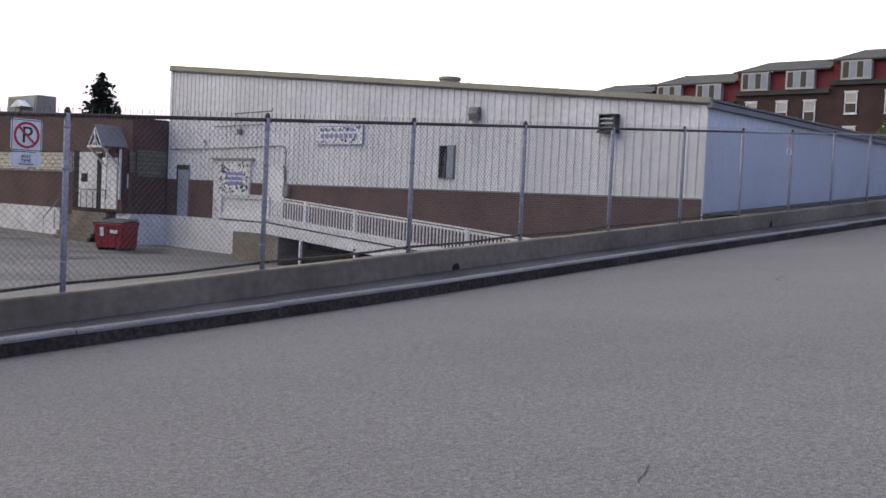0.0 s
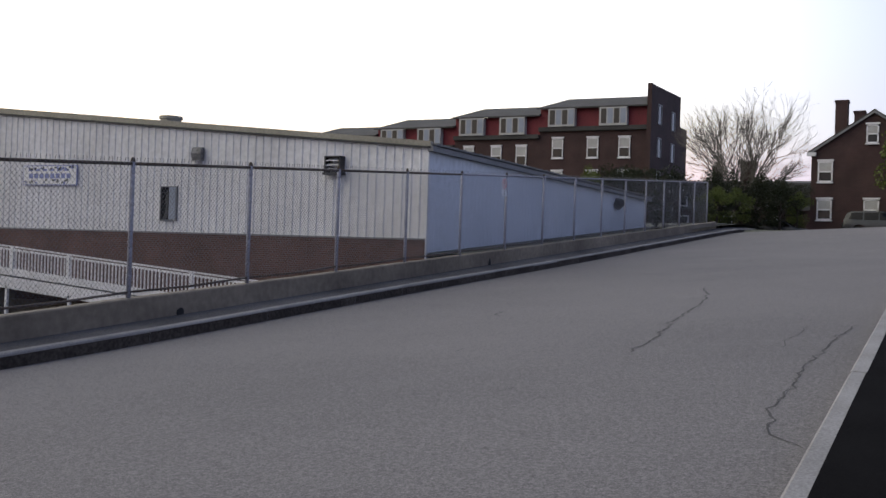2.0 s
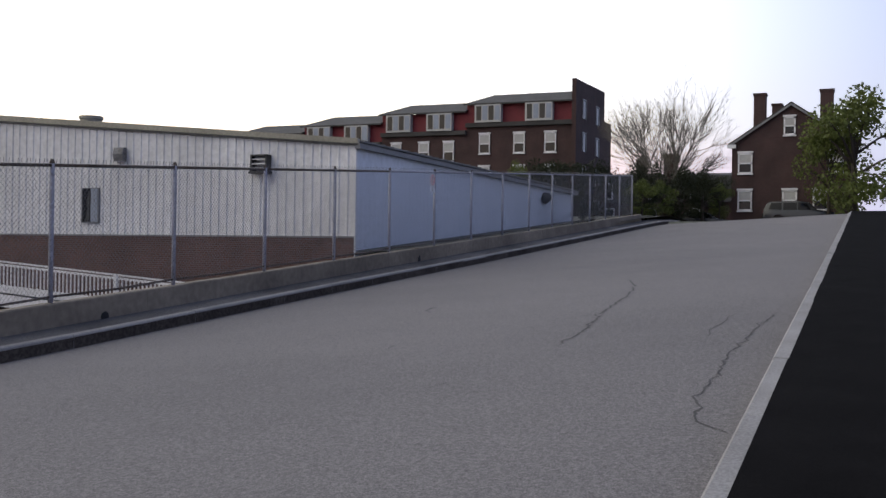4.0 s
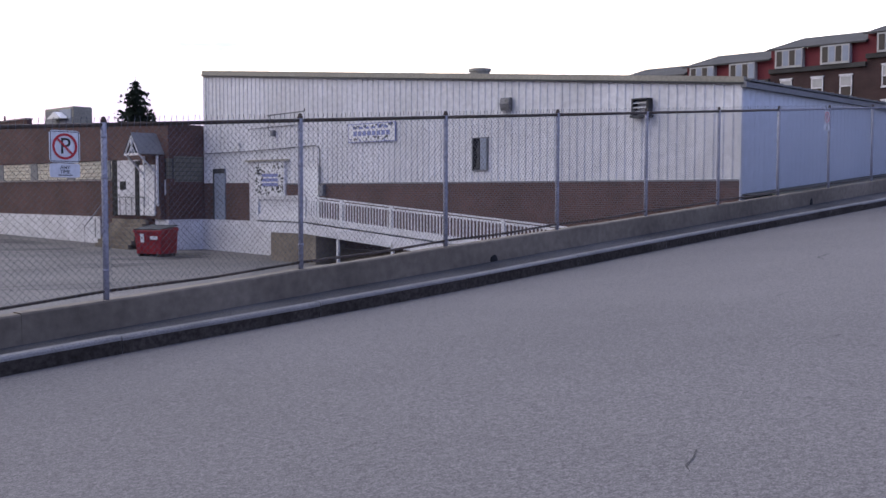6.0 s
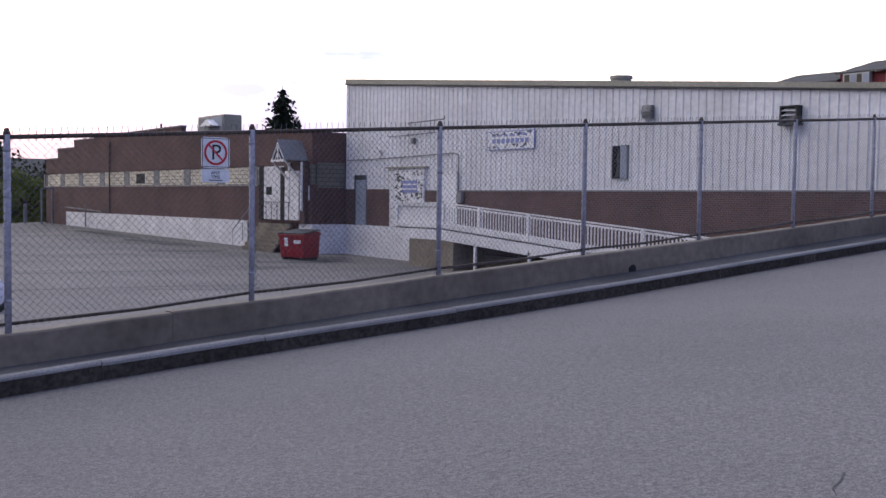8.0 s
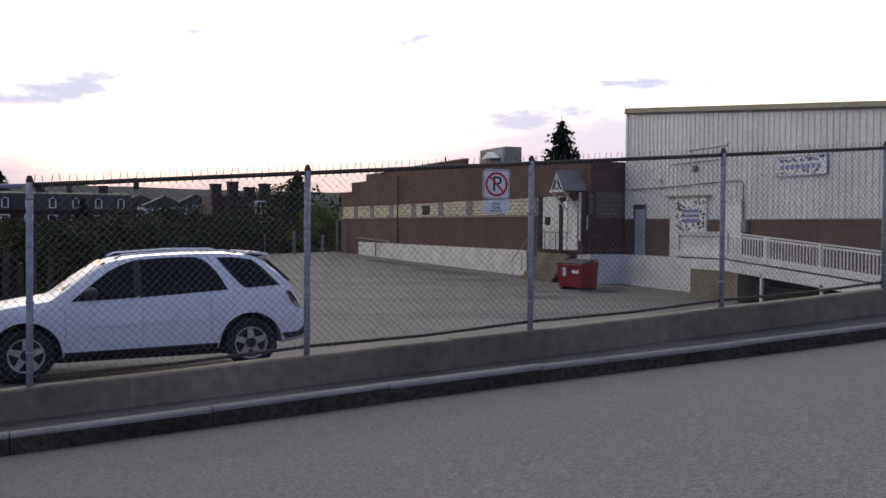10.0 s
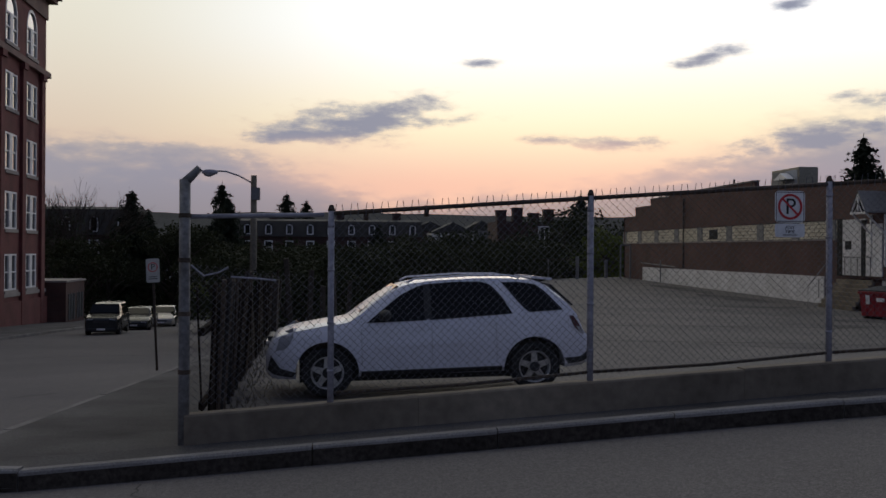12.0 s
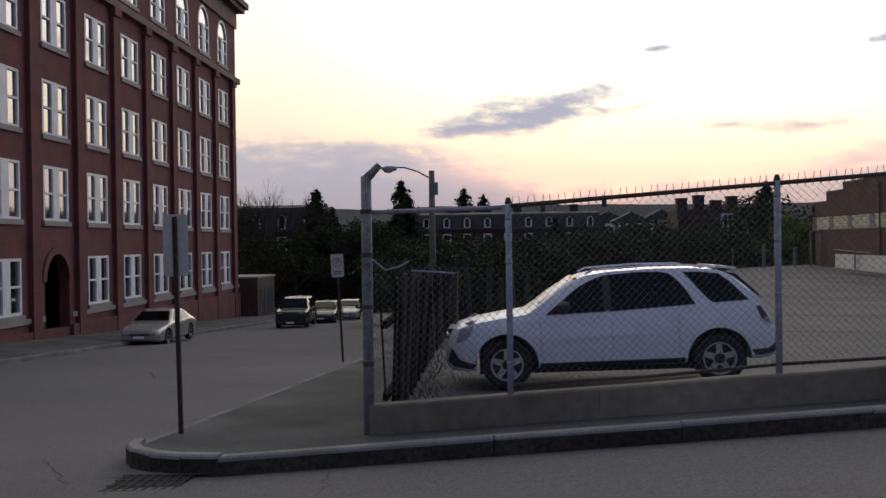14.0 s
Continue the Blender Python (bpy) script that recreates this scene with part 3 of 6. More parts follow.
def mesh_panel(width, height, r=0.0024):
    """Chain-link: two sets of slanting wires, sheared to the street's slope, with twisted ends above the rail."""
    bm = bmesh.new()
    z0, z1 = 0.06, height
    half = DIA * 0.5
    n = int(width / DIA)
    d = width / n
    rows = int((z1 - z0) / DIA)

    def wire(x, z, x2, z2, off):
        bm_tube(bm, [(x, off, z + SLOPE * x), (x2, off, z2 + SLOPE * x2)], r, 3, caps=False)

    h = rows * DIA
    for k in range(-int(h / d) - 1, n + 1):
        for sgn, off in ((1, -0.003), (-1, 0.003)):
            xa, za, xb, zb = k * d, z0, k * d + h, z0 + h
            if xa < 0:
                za, xa = za - xa, 0.0
            if xb > width:
                zb, xb = zb - (xb - width), width
            if xb - xa < 0.02:
                continue
            if sgn < 0:
                xa, xb = width - xa, width - xb
            wire(xa, za, xb, zb, off)
    for i in range(n):
        x = (i + 0.5) * d
        bm_tube(bm, [(x, 0, z0 + h - 0.01 + SLOPE * x), (x, -0.01, z1 + SLOPE * x), (x + 0.012 * (-1) ** i, -0.015, z1 + 0.08 + SLOPE * x)], 0.0042, 3, caps=False)
    return bm


def chain_link_fence():
    root = thing("chain_link_fence", "galvanised chain-link fence standing on a low concrete wall", "fence")
    post = None
    for x in POSTS:
        z = rise(x) - 0.16
        if post is None:
            bm = bmesh.new()
            bm_tube(bm, [(0, 0, 0), (0, 0, FENCE_H + 0.03)], 0.038, 10)
            post = finish("post", bm, M_GALV, True)
            bm = bmesh.new()
            bm_tube(bm, [(0, 0, FENCE_H + 0.02), (0, 0, FENCE_H + 0.05), (0, 0, FENCE_H + 0.075), (0, 0, FENCE_H + 0.09)], 0.044, 8, 0.02)
            cap = finish("cap", bm, M_RUST, True)
            bm = bmesh.new()
            bm_tube(bm, [(0, 0, 0), (0, 0, 0.03)], 0.043, 8)
            bands = finish("tie_band", bm, M_GALV, True)
        ob = new("post", post)
        ob.location, ob.parent = (x, FENCE_Y, z), root
        c = new("cap", cap)
        c.parent = ob
        for zz in (0.35, 0.9, 1.5, 2.0):
            c = new("tie_band", bands)
            c.location, c.parent = (0, 0, zz), ob
    panel = finish("mesh_panel", mesh_panel(BAY, FENCE_H), M_WIRE)
    for x in POSTS[:-1]:
        ob = new("mesh_panel", panel)
        ob.location, ob.parent = (x, FENCE_Y - 0.03, rise(x) - 0.15), root
    for a, b in zip(POSTS, POSTS[1:]):
        part("top_rail", tube([(a, FENCE_Y, rise(a) - 0.15 + FENCE_H - 0.02), (b, FENCE_Y, rise(b) - 0.15 + FENCE_H - 0.02)], 0.026, 8), M_RUST if a < 24 else M_GALV, root, smooth=True)
        mid = ((a + b) / 2, FENCE_Y - 0.01, rise((a + b) / 2) - 0.15 + 0.075)
        part("bottom_rail", tube([(a, FENCE_Y, rise(a) - 0.15 + 0.1), mid, (b, FENCE_Y, rise(b) - 0.15 + 0.1)], 0.021, 6), M_RUST, root, smooth=True)
    # the last bay down to the heavy corner post
    bm = bmesh.new()
    bm_tube(bm, [(-1.43, FENCE_Y - 0.03, -0.85), (-1.43, FENCE_Y - 0.03, 2.38)], 0.062, 12)
    bm_tube(bm, [(-1.435, FENCE_Y - 0.03, 2.34), (-1.27, FENCE_Y - 0.03, 2.51)], 0.055, 12, 0.04)
    cp = part("corner_post", bm, M_POST, root, "scuffed heavy corner post with a slanted barbed-wire arm", smooth=True)
    for z in (0.2, 0.85, 1.45, 1.95):
        part("clamp", tube([(-1.43, FENCE_Y - 0.03, z), (-1.43, FENCE_Y - 0.03, z + 0.05)], 0.07, 12), M_RUST, cp)
    part("top_rail", tube([(-1.40, FENCE_Y, 1.965), (0.12, FENCE_Y, 2.0)], 0.026, 8), M_GALV, root, smooth=True)
    p2 = mesh_panel(1.5, 2.0)
    for v in p2.verts:
        v.co += Vector((-1.4, FENCE_Y - 0.03, -0.22))
    # the loose panel hangs only over its lower half
    bmesh.ops.bisect_plane(p2, geom=p2.verts[:] + p2.edges[:] + p2.faces[:], plane_co=(0, 0, 1.3), plane_no=(0.1, 0, 1), clear_outer=True)
    part("mesh_panel", p2, M_WIRE, root, "sagging torn piece of chain-link mesh")
    part("torn_selvage", tube([(-1.36, FENCE_Y - 0.03, 1.42), (-1.22, FENCE_Y - 0.03, 1.30), (-1.05, FENCE_Y - 0.03, 1.34), (-0.95, FENCE_Y - 0.03, 1.4)], 0.012, 6), M_GALV, root)
    part("torn_selvage", tube([(-0.92, FENCE_Y - 0.03, 1.29), (-0.6, FENCE_Y - 0.03, 1.27), (-0.42, FENCE_Y - 0.03, 1.25)], 0.011, 6), M_GALV, root)
    # stub posts that rise behind the rail
    for x in (0.6, 1.3):
        part("stub_post", tube([(x, FENCE_Y + 0.06, rise(x) + 1.9), (x, FENCE_Y + 0.06, rise(x) + 2.03)], 0.03, 8), M_RUST, root)


chain_link_fence()


def text_mesh(body, size, material, parent, m, name="lettering"):
    cu = bpy.data.curves.new(name, "FONT")
    cu.body, cu.size, cu.align_x, cu.align_y, cu.extrude = body, size, "CENTER", "CENTER", 0.0015
    tmp = bpy.data.objects.new(name, cu)
    me = bpy.data.meshes.new_from_object(tmp)
    bpy.data.objects.remove(tmp)
    me.materials.append(material)
    ob = new(name, me)
    ob.parent, ob.matrix_basis = parent, m
    return ob


def ring_mesh(r0, r1, n=32, y=0.0, th=0.003):
    bm = bmesh.new()
    rows = [[bm.verts.new((r * math.cos(t), yy, r * math.sin(t))) for r, yy in ((r0, y), (r1, y), (r1, y - th), (r0, y - th))] for t in (2 * math.pi * i / n for i in range(n))]
    for i in range(n):
        a, b = rows[i], rows[(i + 1) % n]
        for j in range(4):
            bm.faces.new((a[j], a[(j + 1) % 4], b[(j + 1) % 4], b[j]))
    return bm


def rounded_plate(w, h, r, y=0.0, th=0.004):
    pts = []
    for cx, cz, a0 in ((w / 2 - r, h / 2 - r, 0), (-w / 2 + r, h / 2 - r, 90), (-w / 2 + r, -h / 2 + r, 180), (w / 2 - r, -h / 2 + r, 270)):
        for k in range(4):
            a = radians(a0 + 30 * k)
            pts.append((cx + r * math.cos(a), y, cz + r * math.sin(a)))
    return plate(pts, (0, -th, 0))


def no_parking_sign(at, rz=0.0, w=0.38, lower=True, detail=True):
    """White plate with a barred P in a red ring, and a smaller plate below; it faces -y before the turn."""
    root = thing("no_parking_sign", "white no-parking sign with a red ring, wired to the fence", "sign", group="no-parking signs")
    root.matrix_basis = pose(*at, 0, 0, rz)
    p = part("plate", rounded_plate(w, w, 0.04), M_SIGNW, root)
    part("border", boxes([(-w / 2 + .012, w / 2 - .012, -.0065, -.004, s * (w / 2 - .015) - .004, s * (w / 2 - .015) + .004) for s in (-1, 1)] +
                         [(s * (w / 2 - .015) - .004, s * (w / 2 - .015) + .004, -.0065, -.004, -w / 2 + .02, w / 2 - .02) for s in (-1, 1)]), M_SIGNK, p)
    text_mesh("P", w * 0.72, M_SIGNK, p, pose(0.005, -0.006, -0.005, 90, 0, 0))
    part("ring", ring_mesh(w * 0.335, w * 0.41, 32, -0.008), M_SIGNR, p)
    bar = bmesh.new()
    bm_box(bar, -w * 0.36, w * 0.36, -0.0125, -0.0085, -w * 0.03, w * 0.03)
    b = part("bar", bar, M_SIGNR, p)
    b.matrix_basis = pose(0, 0, 0, 0, 45, 0)
    if lower:
        q = part("lower_plate", rounded_plate(w, 0.165, 0.03), M_SIGNW, root)
        q.location = (0, 0, -w / 2 - 0.095)
        text_mesh("ANY", 0.06, M_SIGNK, q, pose(0, -0.006, 0.035, 90, 0, 0))
        text_mesh("TIME", 0.06, M_SIGNK, q, pose(0, -0.006, -0.018, 90, 0, 0))
        part("arrow_bar", boxed(-0.09, 0.09, -0.007, -0.004, -0.06, -0.05), M_SIGNK, q)
    return root


no_parking_sign((5.69, FENCE_Y - 0.05, 2.15))
no_parking_sign((27.28, FENCE_Y - 0.05, 3.68), 0, 0.36)


def post_sign(name, x, y, z0, z1, lean, plate_w, plate_h, face, label, show_front):
    """A sign on a steel post; face: the direction in degrees to which the plate's front looks."""
    root = thing(name, label, "street sign", group="street signs", at=(x, y, z0))
    root.rotation_euler = (0, radians(lean), 0)
    h = z1 - z0
    bm = boxes([(-0.03, 0.03, -0.006, 0.006, 0, h), (-0.03, -0.02, -0.03, 0, 0, h), (0.02, 0.03, -0.03, 0, 0, h)])
    part("post", bm, M_RUST, root)
    p = part("plate", rounded_plate(plate_w, plate_h, 0.04), M_SIGNBACK, root)
    p.matrix_basis = pose(0, -0.03 if show_front else 0.012, h - plate_h / 2 + 0.03, 0, 0, face)
    if show_front:
        text_mesh("P", plate_w * 0.62, M_SIGNK, p, pose(0, -0.006, plate_h * 0.14, 90, 0, 0))
        part("ring", ring_mesh(plate_w * 0.3, plate_w * 0.37, 24, -0.008), M_SIGNR, p).location = (0, 0, plate_h * 0.14)
        part("writing_bar", boxes([(-plate_w * .3, plate_w * .3, -.007, -.004, -plate_h * .28 - k * .05, -plate_h * .28 - k * .05 + .02) for k in range(2)]), M_SIGNK, p)


post_sign("street_sign", -4.13, 13.3, road_z(-4.2, 13.3) + 0.12, 2.0, -1.0, 0.32, 0.82, 12, "sign seen from behind on a dark steel post at the kerb", False)
post_sign("street_sign", -4.0, 27.1, road_z(-4.2, 27.1) + 0.1, 1.32, -2.6, 0.34, 0.62, 0, "small no-parking sign on a leaning steel post", True)


# ---- wooden fence and lot edge ----
def board_fence():
    root = thing("board_fence", "rotten grey plank fence leaning beside the pavement", "fence", at=(0, 0, 0))
    y = 11.95
    k = 0
    while y < 27:
        w = random.uniform(0.13, 0.17)
        h = random.uniform(1.5, 1.86) if y < 20 else random.uniform(1.2, 1.75)
        x = -1.25 + 0.02 * (y - 12) + random.uniform(-0.02, 0.02)
        z = lot_z(0, y) - 0.15
        bm = bmesh.new()
        pts = [(0, 0, 0), (0, w, 0), (0, w, h - 0.05), (0, w * 0.7, h), (0, w * 0.25, h - 0.02), (0, 0, h - 0.07)]
        bm_poly(bm, pts, (0.022, 0, 0))
        ob = part("board", bm, M_WOOD, root)
        ob.matrix_basis = pose(x, y, z, random.uniform(-8, 7), random.uniform(-3, 5), random.uniform(-14, 14))
        y += w + random.choice((0.008, 0.012, 0.02, 0.05)) + (random.uniform(0, 0.2) if y > 20 else 0)
        k += 1
    for z in (0.1, 0.95):
        part("fence_rail", boxed(-1.3, -1.24, 11.95, 17, z - 0.35, z - 0.26), M_WOOD, root)
    for yy, ln, m_ in ((12.3, 7, M_RUST), (12.7, -10, M_IRON), (13.1, -6, M_RUST), (13.9, 15, M_IRON), (14.6, 12, M_RUST), (15.3, -14, M_IRON), (16.2, -9, M_IRON), (17.5, 11, M_RUST)):
        ob = part("prop_pole", tube([(0, 0, 0), (0, 0, 1.75)], 0.028, 6), m_, root)
        ob.matrix_basis = pose(-1.12, yy, lot_z(0, yy) - 0.02, ln, 3, 0)


board_fence()
# tilted old posts and junk behind the plank fence
for i, (x, y, h, ln) in enumerate(((-0.5, 24.0, 1.9, 4), (-0.1, 25.5, 1.6, -3), (0.25, 27.0, 1.15, 2), (0.6, 28.5, 1.3, -5), (-0.8, 21.0, 1.5, 3), (1.0, 30, 1.2, 3))):
    ob = solid("old_post", boxes([(-.06, .06, -.05, .05, 0, h)]), M_BARK, "weathered leaning wooden post in the weeds", "post", group="old posts", bevel=0.01)
    ob.matrix_basis = pose(x, y, lot_z(x, y) - 0.03, ln, -ln, 20 * i)


# ---- metal-clad building ----
FX, SY, LY, EX = 26.95, 14.0, 41.15, 51.5


def roof_z(y):
    return 4.78 + (y - SY) * (7.1 - 4.78) / (LY - SY)


def ribbed(pts, z0, zf, out, along, material, name, parent, depth=0.03):
    """Ribbed sheet along one axis between pts[0] and pts[1], from z0 up to zf(s)."""
    a, b = pts
    bm = bmesh.new()
    prof = []
    s = a
    while s < b - 1e-6:
        for ds, dd in ((0, 0), (0.215, 0), (0.24, depth), (0.28, depth), (0.305, 0)):
            if s + ds <= b:
                prof.append((s + ds, dd))
        s += 0.305
    prev = None
    for q, dd in prof:
        lo, hi = (out[0] + out[2] * dd, q) if along == "y" else (q, out[1] + out[3] * dd), None
        x, y = lo
        row = (bm.verts.new((x, y, z0)), bm.verts.new((x, y, zf(q))))
        if prev:
            bm.faces.new((prev[0], prev[1], row[1], row[0]))
        prev = row
    return part(name, bm, material, parent)


def metal_building():
    root = thing("warehouse", "white ribbed-metal warehouse with a brown brick base", "building")
    body = bmesh.new()
    x0 = FX + 0.02
    prof = [(SY + 0.02, roof_z(SY) - 0.05), (LY, roof_z(LY) - 0.05)]
    a = [body.verts.new((x, y, z)) for x in (x0, EX - .02) for y, z in ((SY + .02, -2), (LY, -2), (LY, roof_z(LY) - .05), (SY + .02, roof_z(SY) - .05))]
    for f in ((0, 1, 2, 3), (7, 6, 5, 4), (0, 4, 5, 1), (1, 5, 6, 2), (2, 6, 7, 3), (3, 7, 4, 0)):
        body.faces.new([a[i] for i in f])
    part("wall_core", body, M_SIDING, root)
    # ribbed panels, three feet wide
    y = SY
    while y < LY - 0.05:
        e = min(y + 0.915, LY)
        z0 = 2.0
        ribbed((y, e), z0, lambda s: roof_z(s) - 0.02, (FX, 0, -1, 0), "y", M_SIDING, "wall_panel", root)
        y = e
    x = FX
    while x < EX - 0.05:
        e = min(x + 0.915 * 2, EX)
        ribbed((x, e), -1.0, lambda s: roof_z(SY) - 0.03, (0, SY, 0, -1), "x", M_SIDING_SHADE, "wall_panel", root, 0.012)
        x = e
    part("corner_trim", boxes([(FX - .035, FX + .06, SY - .035, SY + .1, -1, 4.76)]), M_SIDING, root)
    part("corner_trim", boxes([(FX - .04, FX + .06, LY - .16, LY + .02, 2.0, 7.05)]), M_SIDING, root)
    # brick base
    part("brick_base", boxes([(FX - .05, FX + .02, SY, 34.9, -1.8, 2.0)]), M_BRICKD, root, "brown brick base wall")
    part("brick_base", boxes([(FX - .05, FX + .02, 37.55, 39.4, -1.8, 2.06), (FX - .05, FX + .02, 40.45, LY, -1.8, 2.06)]), M_BRICKD, root, "brown brick base wall")
    part("white_base", boxes([(FX - .12, FX - .03, 34.9, LY + .4, -1.6, 0.38)]), M_WHITE, root, "white-painted base wall")
    part("drip_edge", boxes([(FX - .07, FX, SY, 34.9, 1.97, 2.02)]), M_GREY, root)
    # fascia and roof
    bm = bmesh.new()
    bm_poly(bm, [(FX - .1, SY - .12, roof_z(SY) - .02), (FX - .1, LY + .06, roof_z(LY) - .02), (FX - .1, LY + .06, roof_z(LY) + .2), (FX - .1, SY - .12, roof_z(SY) + .14)], (0.14, 0, 0))
    part("fascia", bm, M_FASCIA, root, "tan metal roof fascia")
    # dark strip stands in for the shadow below the fascia
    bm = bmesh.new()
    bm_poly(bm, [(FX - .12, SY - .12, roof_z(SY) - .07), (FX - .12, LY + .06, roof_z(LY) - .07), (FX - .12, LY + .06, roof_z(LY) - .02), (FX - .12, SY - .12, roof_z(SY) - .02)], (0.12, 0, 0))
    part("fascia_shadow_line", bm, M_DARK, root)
    bm = bmesh.new()
    bm_poly(bm, [(FX + .04, SY - .25, roof_z(SY) + .02), (EX + .2, SY - .25, roof_z(SY) + .02), (EX + .2, LY, roof_z(LY) + .1), (FX + .04, LY, roof_z(LY) + .1)], (0, 0, 0.05))
    part("roof", bm, M_ROOFM, root, "dark ribbed metal roof")
    x = FX + 0.2
    while x < EX:
        bm = bmesh.new()
        bm_poly(bm, [(x, SY - .26, roof_z(SY) + .05), (x + .07, SY - .26, roof_z(SY) + .05), (x + .07, SY + 3, roof_z(SY + 3) + .12), (x, SY + 3, roof_z(SY + 3) + .12)], (0, 0, 0.045))
        part("roof_rib", bm, M_ROOFM, root)
        x += 0.61
    part("eave_gutter", boxes([(FX - .1, EX + .2, SY - .2, SY - .03, roof_z(SY) - .16, roof_z(SY) - .0)]), M_GREY, root, "weathered grey eave gutter")
    # roof ventilator
    bm = bmesh.new()
    bm_tube(bm, [(30.5, 27.1, 5.9), (30.5, 27.1, 6.45)], 0.4, 16)
    v = part("roof_vent", bm, M_FASCIA, root, "round tan roof ventilator", smooth=False)
    part("vent_cap", tube([(30.5, 27.1, 6.42), (30.5, 27.1, 6.53)], 0.45, 16), M_FASCIA, v)
    # window
    w = part("window", boxes([(FX - .07, FX + .01, 23.52, 24.24, 2.4, 3.57)]), M_GREY, root, "narrow grey-framed window")
    part("pane", boxes([(FX - .08, FX - .06, 23.86, 24.2, 2.44, 3.54)]), M_GLASS, w)
    part("curtain", boxes([(FX - .085, FX - .075, 23.56, 23.84, 2.44, 3.54)]), M_GREYBLUE, w)
    part("curtain", plate([(FX - .09, 23.88, 2.5), (FX - .09, 24.06, 2.46), (FX - .09, 23.96, 2.9), (FX - .09, 24.02, 3.1), (FX - .09, 23.88, 3.5)], (.008, 0, 0)), M_DARK, w)
    # wall lamp
    bm = bmesh.new()
    bm_poly(bm, [(FX - .02, 22.42, 4.4), (FX - .18, 22.42, 4.44), (FX - .25, 22.42, 4.66), (FX - .18, 22.42, 4.87), (FX - .02, 22.42, 4.87)], (0, 0.42, 0))
    lamp = part("wall_lamp", bm, M_POST, root, "boxy weathered wall lamp", bevel=0.02)
    part("lens", boxes([(FX - .2, FX - .06, 22.47, 22.79, 4.4, 4.425)]), M_LENS, lamp)
    # louvred vent
    bm = boxes([(FX - .3, FX - .02, 16.9, 16.95, 3.98, 4.5), (FX - .3, FX - .02, 17.43, 17.48, 3.98, 4.5), (FX - .3, FX - .02, 16.9, 17.48, 4.46, 4.5), (FX - .34, FX - .02, 16.86, 17.52, 3.92, 3.99)])
    lv = part("louvre_vent", bm, M_DARK, root, "dark louvred wall vent")
    for k in range(3):
        z = 4.06 + 0.14 * k
        part("louvre_blade", plate([(FX - .05, 16.95, z + .1), (FX - .05, 17.43, z + .1), (FX - .3, 17.43, z), (FX - .3, 16.95, z)], (0, 0, 0.012)), M_WHITE2, lv)
    # banner sign: spotted border and blue writing
    s = part("banner_sign", boxes([(FX - .08, FX - .04, 28.15, 30.85, 3.6, 4.33)]), M_BLUE, root, "white banner with a blue edge and dark spots")
    part("sign_face", boxes([(FX - .085, FX - .078, 28.18, 30.82, 3.63, 4.3)]), M_SIGNW, s)
    for i in range(8):
        part("writing_bar", boxes([(FX - .092, FX - .085, 28.45 + .27 * i, 28.45 + .27 * i + .2, 3.85, 4.03)]), M_BLUE, s)
    for i in range(6):
        part("writing_bar", boxes([(FX - .092, FX - .085, 28.55 + .36 * i, 28.55 + .36 * i + .22, 4.12, 4.2)]), M_BLUE, s)
    random.seed(4)
    for i in range(44):
        yy, zz = random.uniform(28.3, 30.7), random.choice((random.uniform(3.68, 3.8), random.uniform(4.18, 4.26)))
        part("spot", tube([(FX - .098, yy, zz), (FX - .086, yy, zz)], random.uniform(0.03, 0.055), 7), random.choice((M_SIGNK, M_BLUE, M_SIGNK)), s)
    # loading door with a spotted panel
    d = part("loading_door", boxes([(FX - .1, FX - .03, 34.95, 37.5, -0.15, 3.02)]), M_WHITE, root, "white loading door with a spotted panel")
    part("door_hood", boxes([(FX - .2, FX - .02, 34.7, 37.7, 2.98, 3.05)]), M_FASCIA, d)
    part("door_seam", boxes([(FX - .112, FX - .1, 35.0, 37.45, z, z + .02) for z in (0.3, 0.75, 1.2)]), M_GREY, d)
    part("spotted_panel", boxes([(FX - .12, FX - .1, 34.98, 37.05, 1.48, 2.92)]), M_SIGNW, d)
    for k in range(3):
        part("writing_bar", boxes([(FX - .128, FX - .12, 35.4, 36.55, 1.9 + .2 * k, 2.04 + .2 * k)]), M_BLUE, d)
    for i in range(150):
        yy, zz = random.uniform(35.05, 37.0), random.uniform(1.53, 2.87)
        if 35.45 < yy < 36.5 and 1.9 < zz < 2.45:
            continue
        part("spot", tube([(FX - .13, yy, zz), (FX - .118, yy, zz)], random.uniform(0.03, 0.055), 8), random.choice((M_SIGNK, M_SIGNK, M_DARK, M_FASCIA)), d)
    # entrance door
    d = part("door", boxes([(FX - .1, FX - .03, 32.78, 33.72, 0.55, 2.66)]), M_SIGNW, root, "plain white steel door")
    part("door_frame", boxes([(FX - .12, FX - .05, 32.7, 32.78, .55, 2.74), (FX - .12, FX - .05, 33.72, 33.8, .55, 2.74), (FX - .12, FX - .05, 32.7, 33.8, 2.66, 2.74)]), M_WHITE2, d)
    part("door_handle", tube([(FX - .1, 33.6, 1.55), (FX - .16, 33.6, 1.55), (FX - .16, 33.48, 1.55)], 0.015, 6), M_GREY, d)
    part("meter_box", boxes([(FX - .22, FX - .05, 32.3, 32.62, 1.5, 1.95)]), M_GREY, root, bevel=0.02)
    # recessed grey door
    d = part("door", boxes([(FX - .07, FX + .01, 39.45, 40.4, 0.3, 2.72)]), M_GREYBLUE, root, "recessed grey-blue steel door")
    # dark strips on the door front draw the shade of its recess
    part("door_recess", boxes([(FX - .075, FX - .065, 39.45, 40.4, 2.5, 2.72), (FX - .075, FX - .065, 40.28, 40.4, .3, 2.6)]), M_DARK, d)
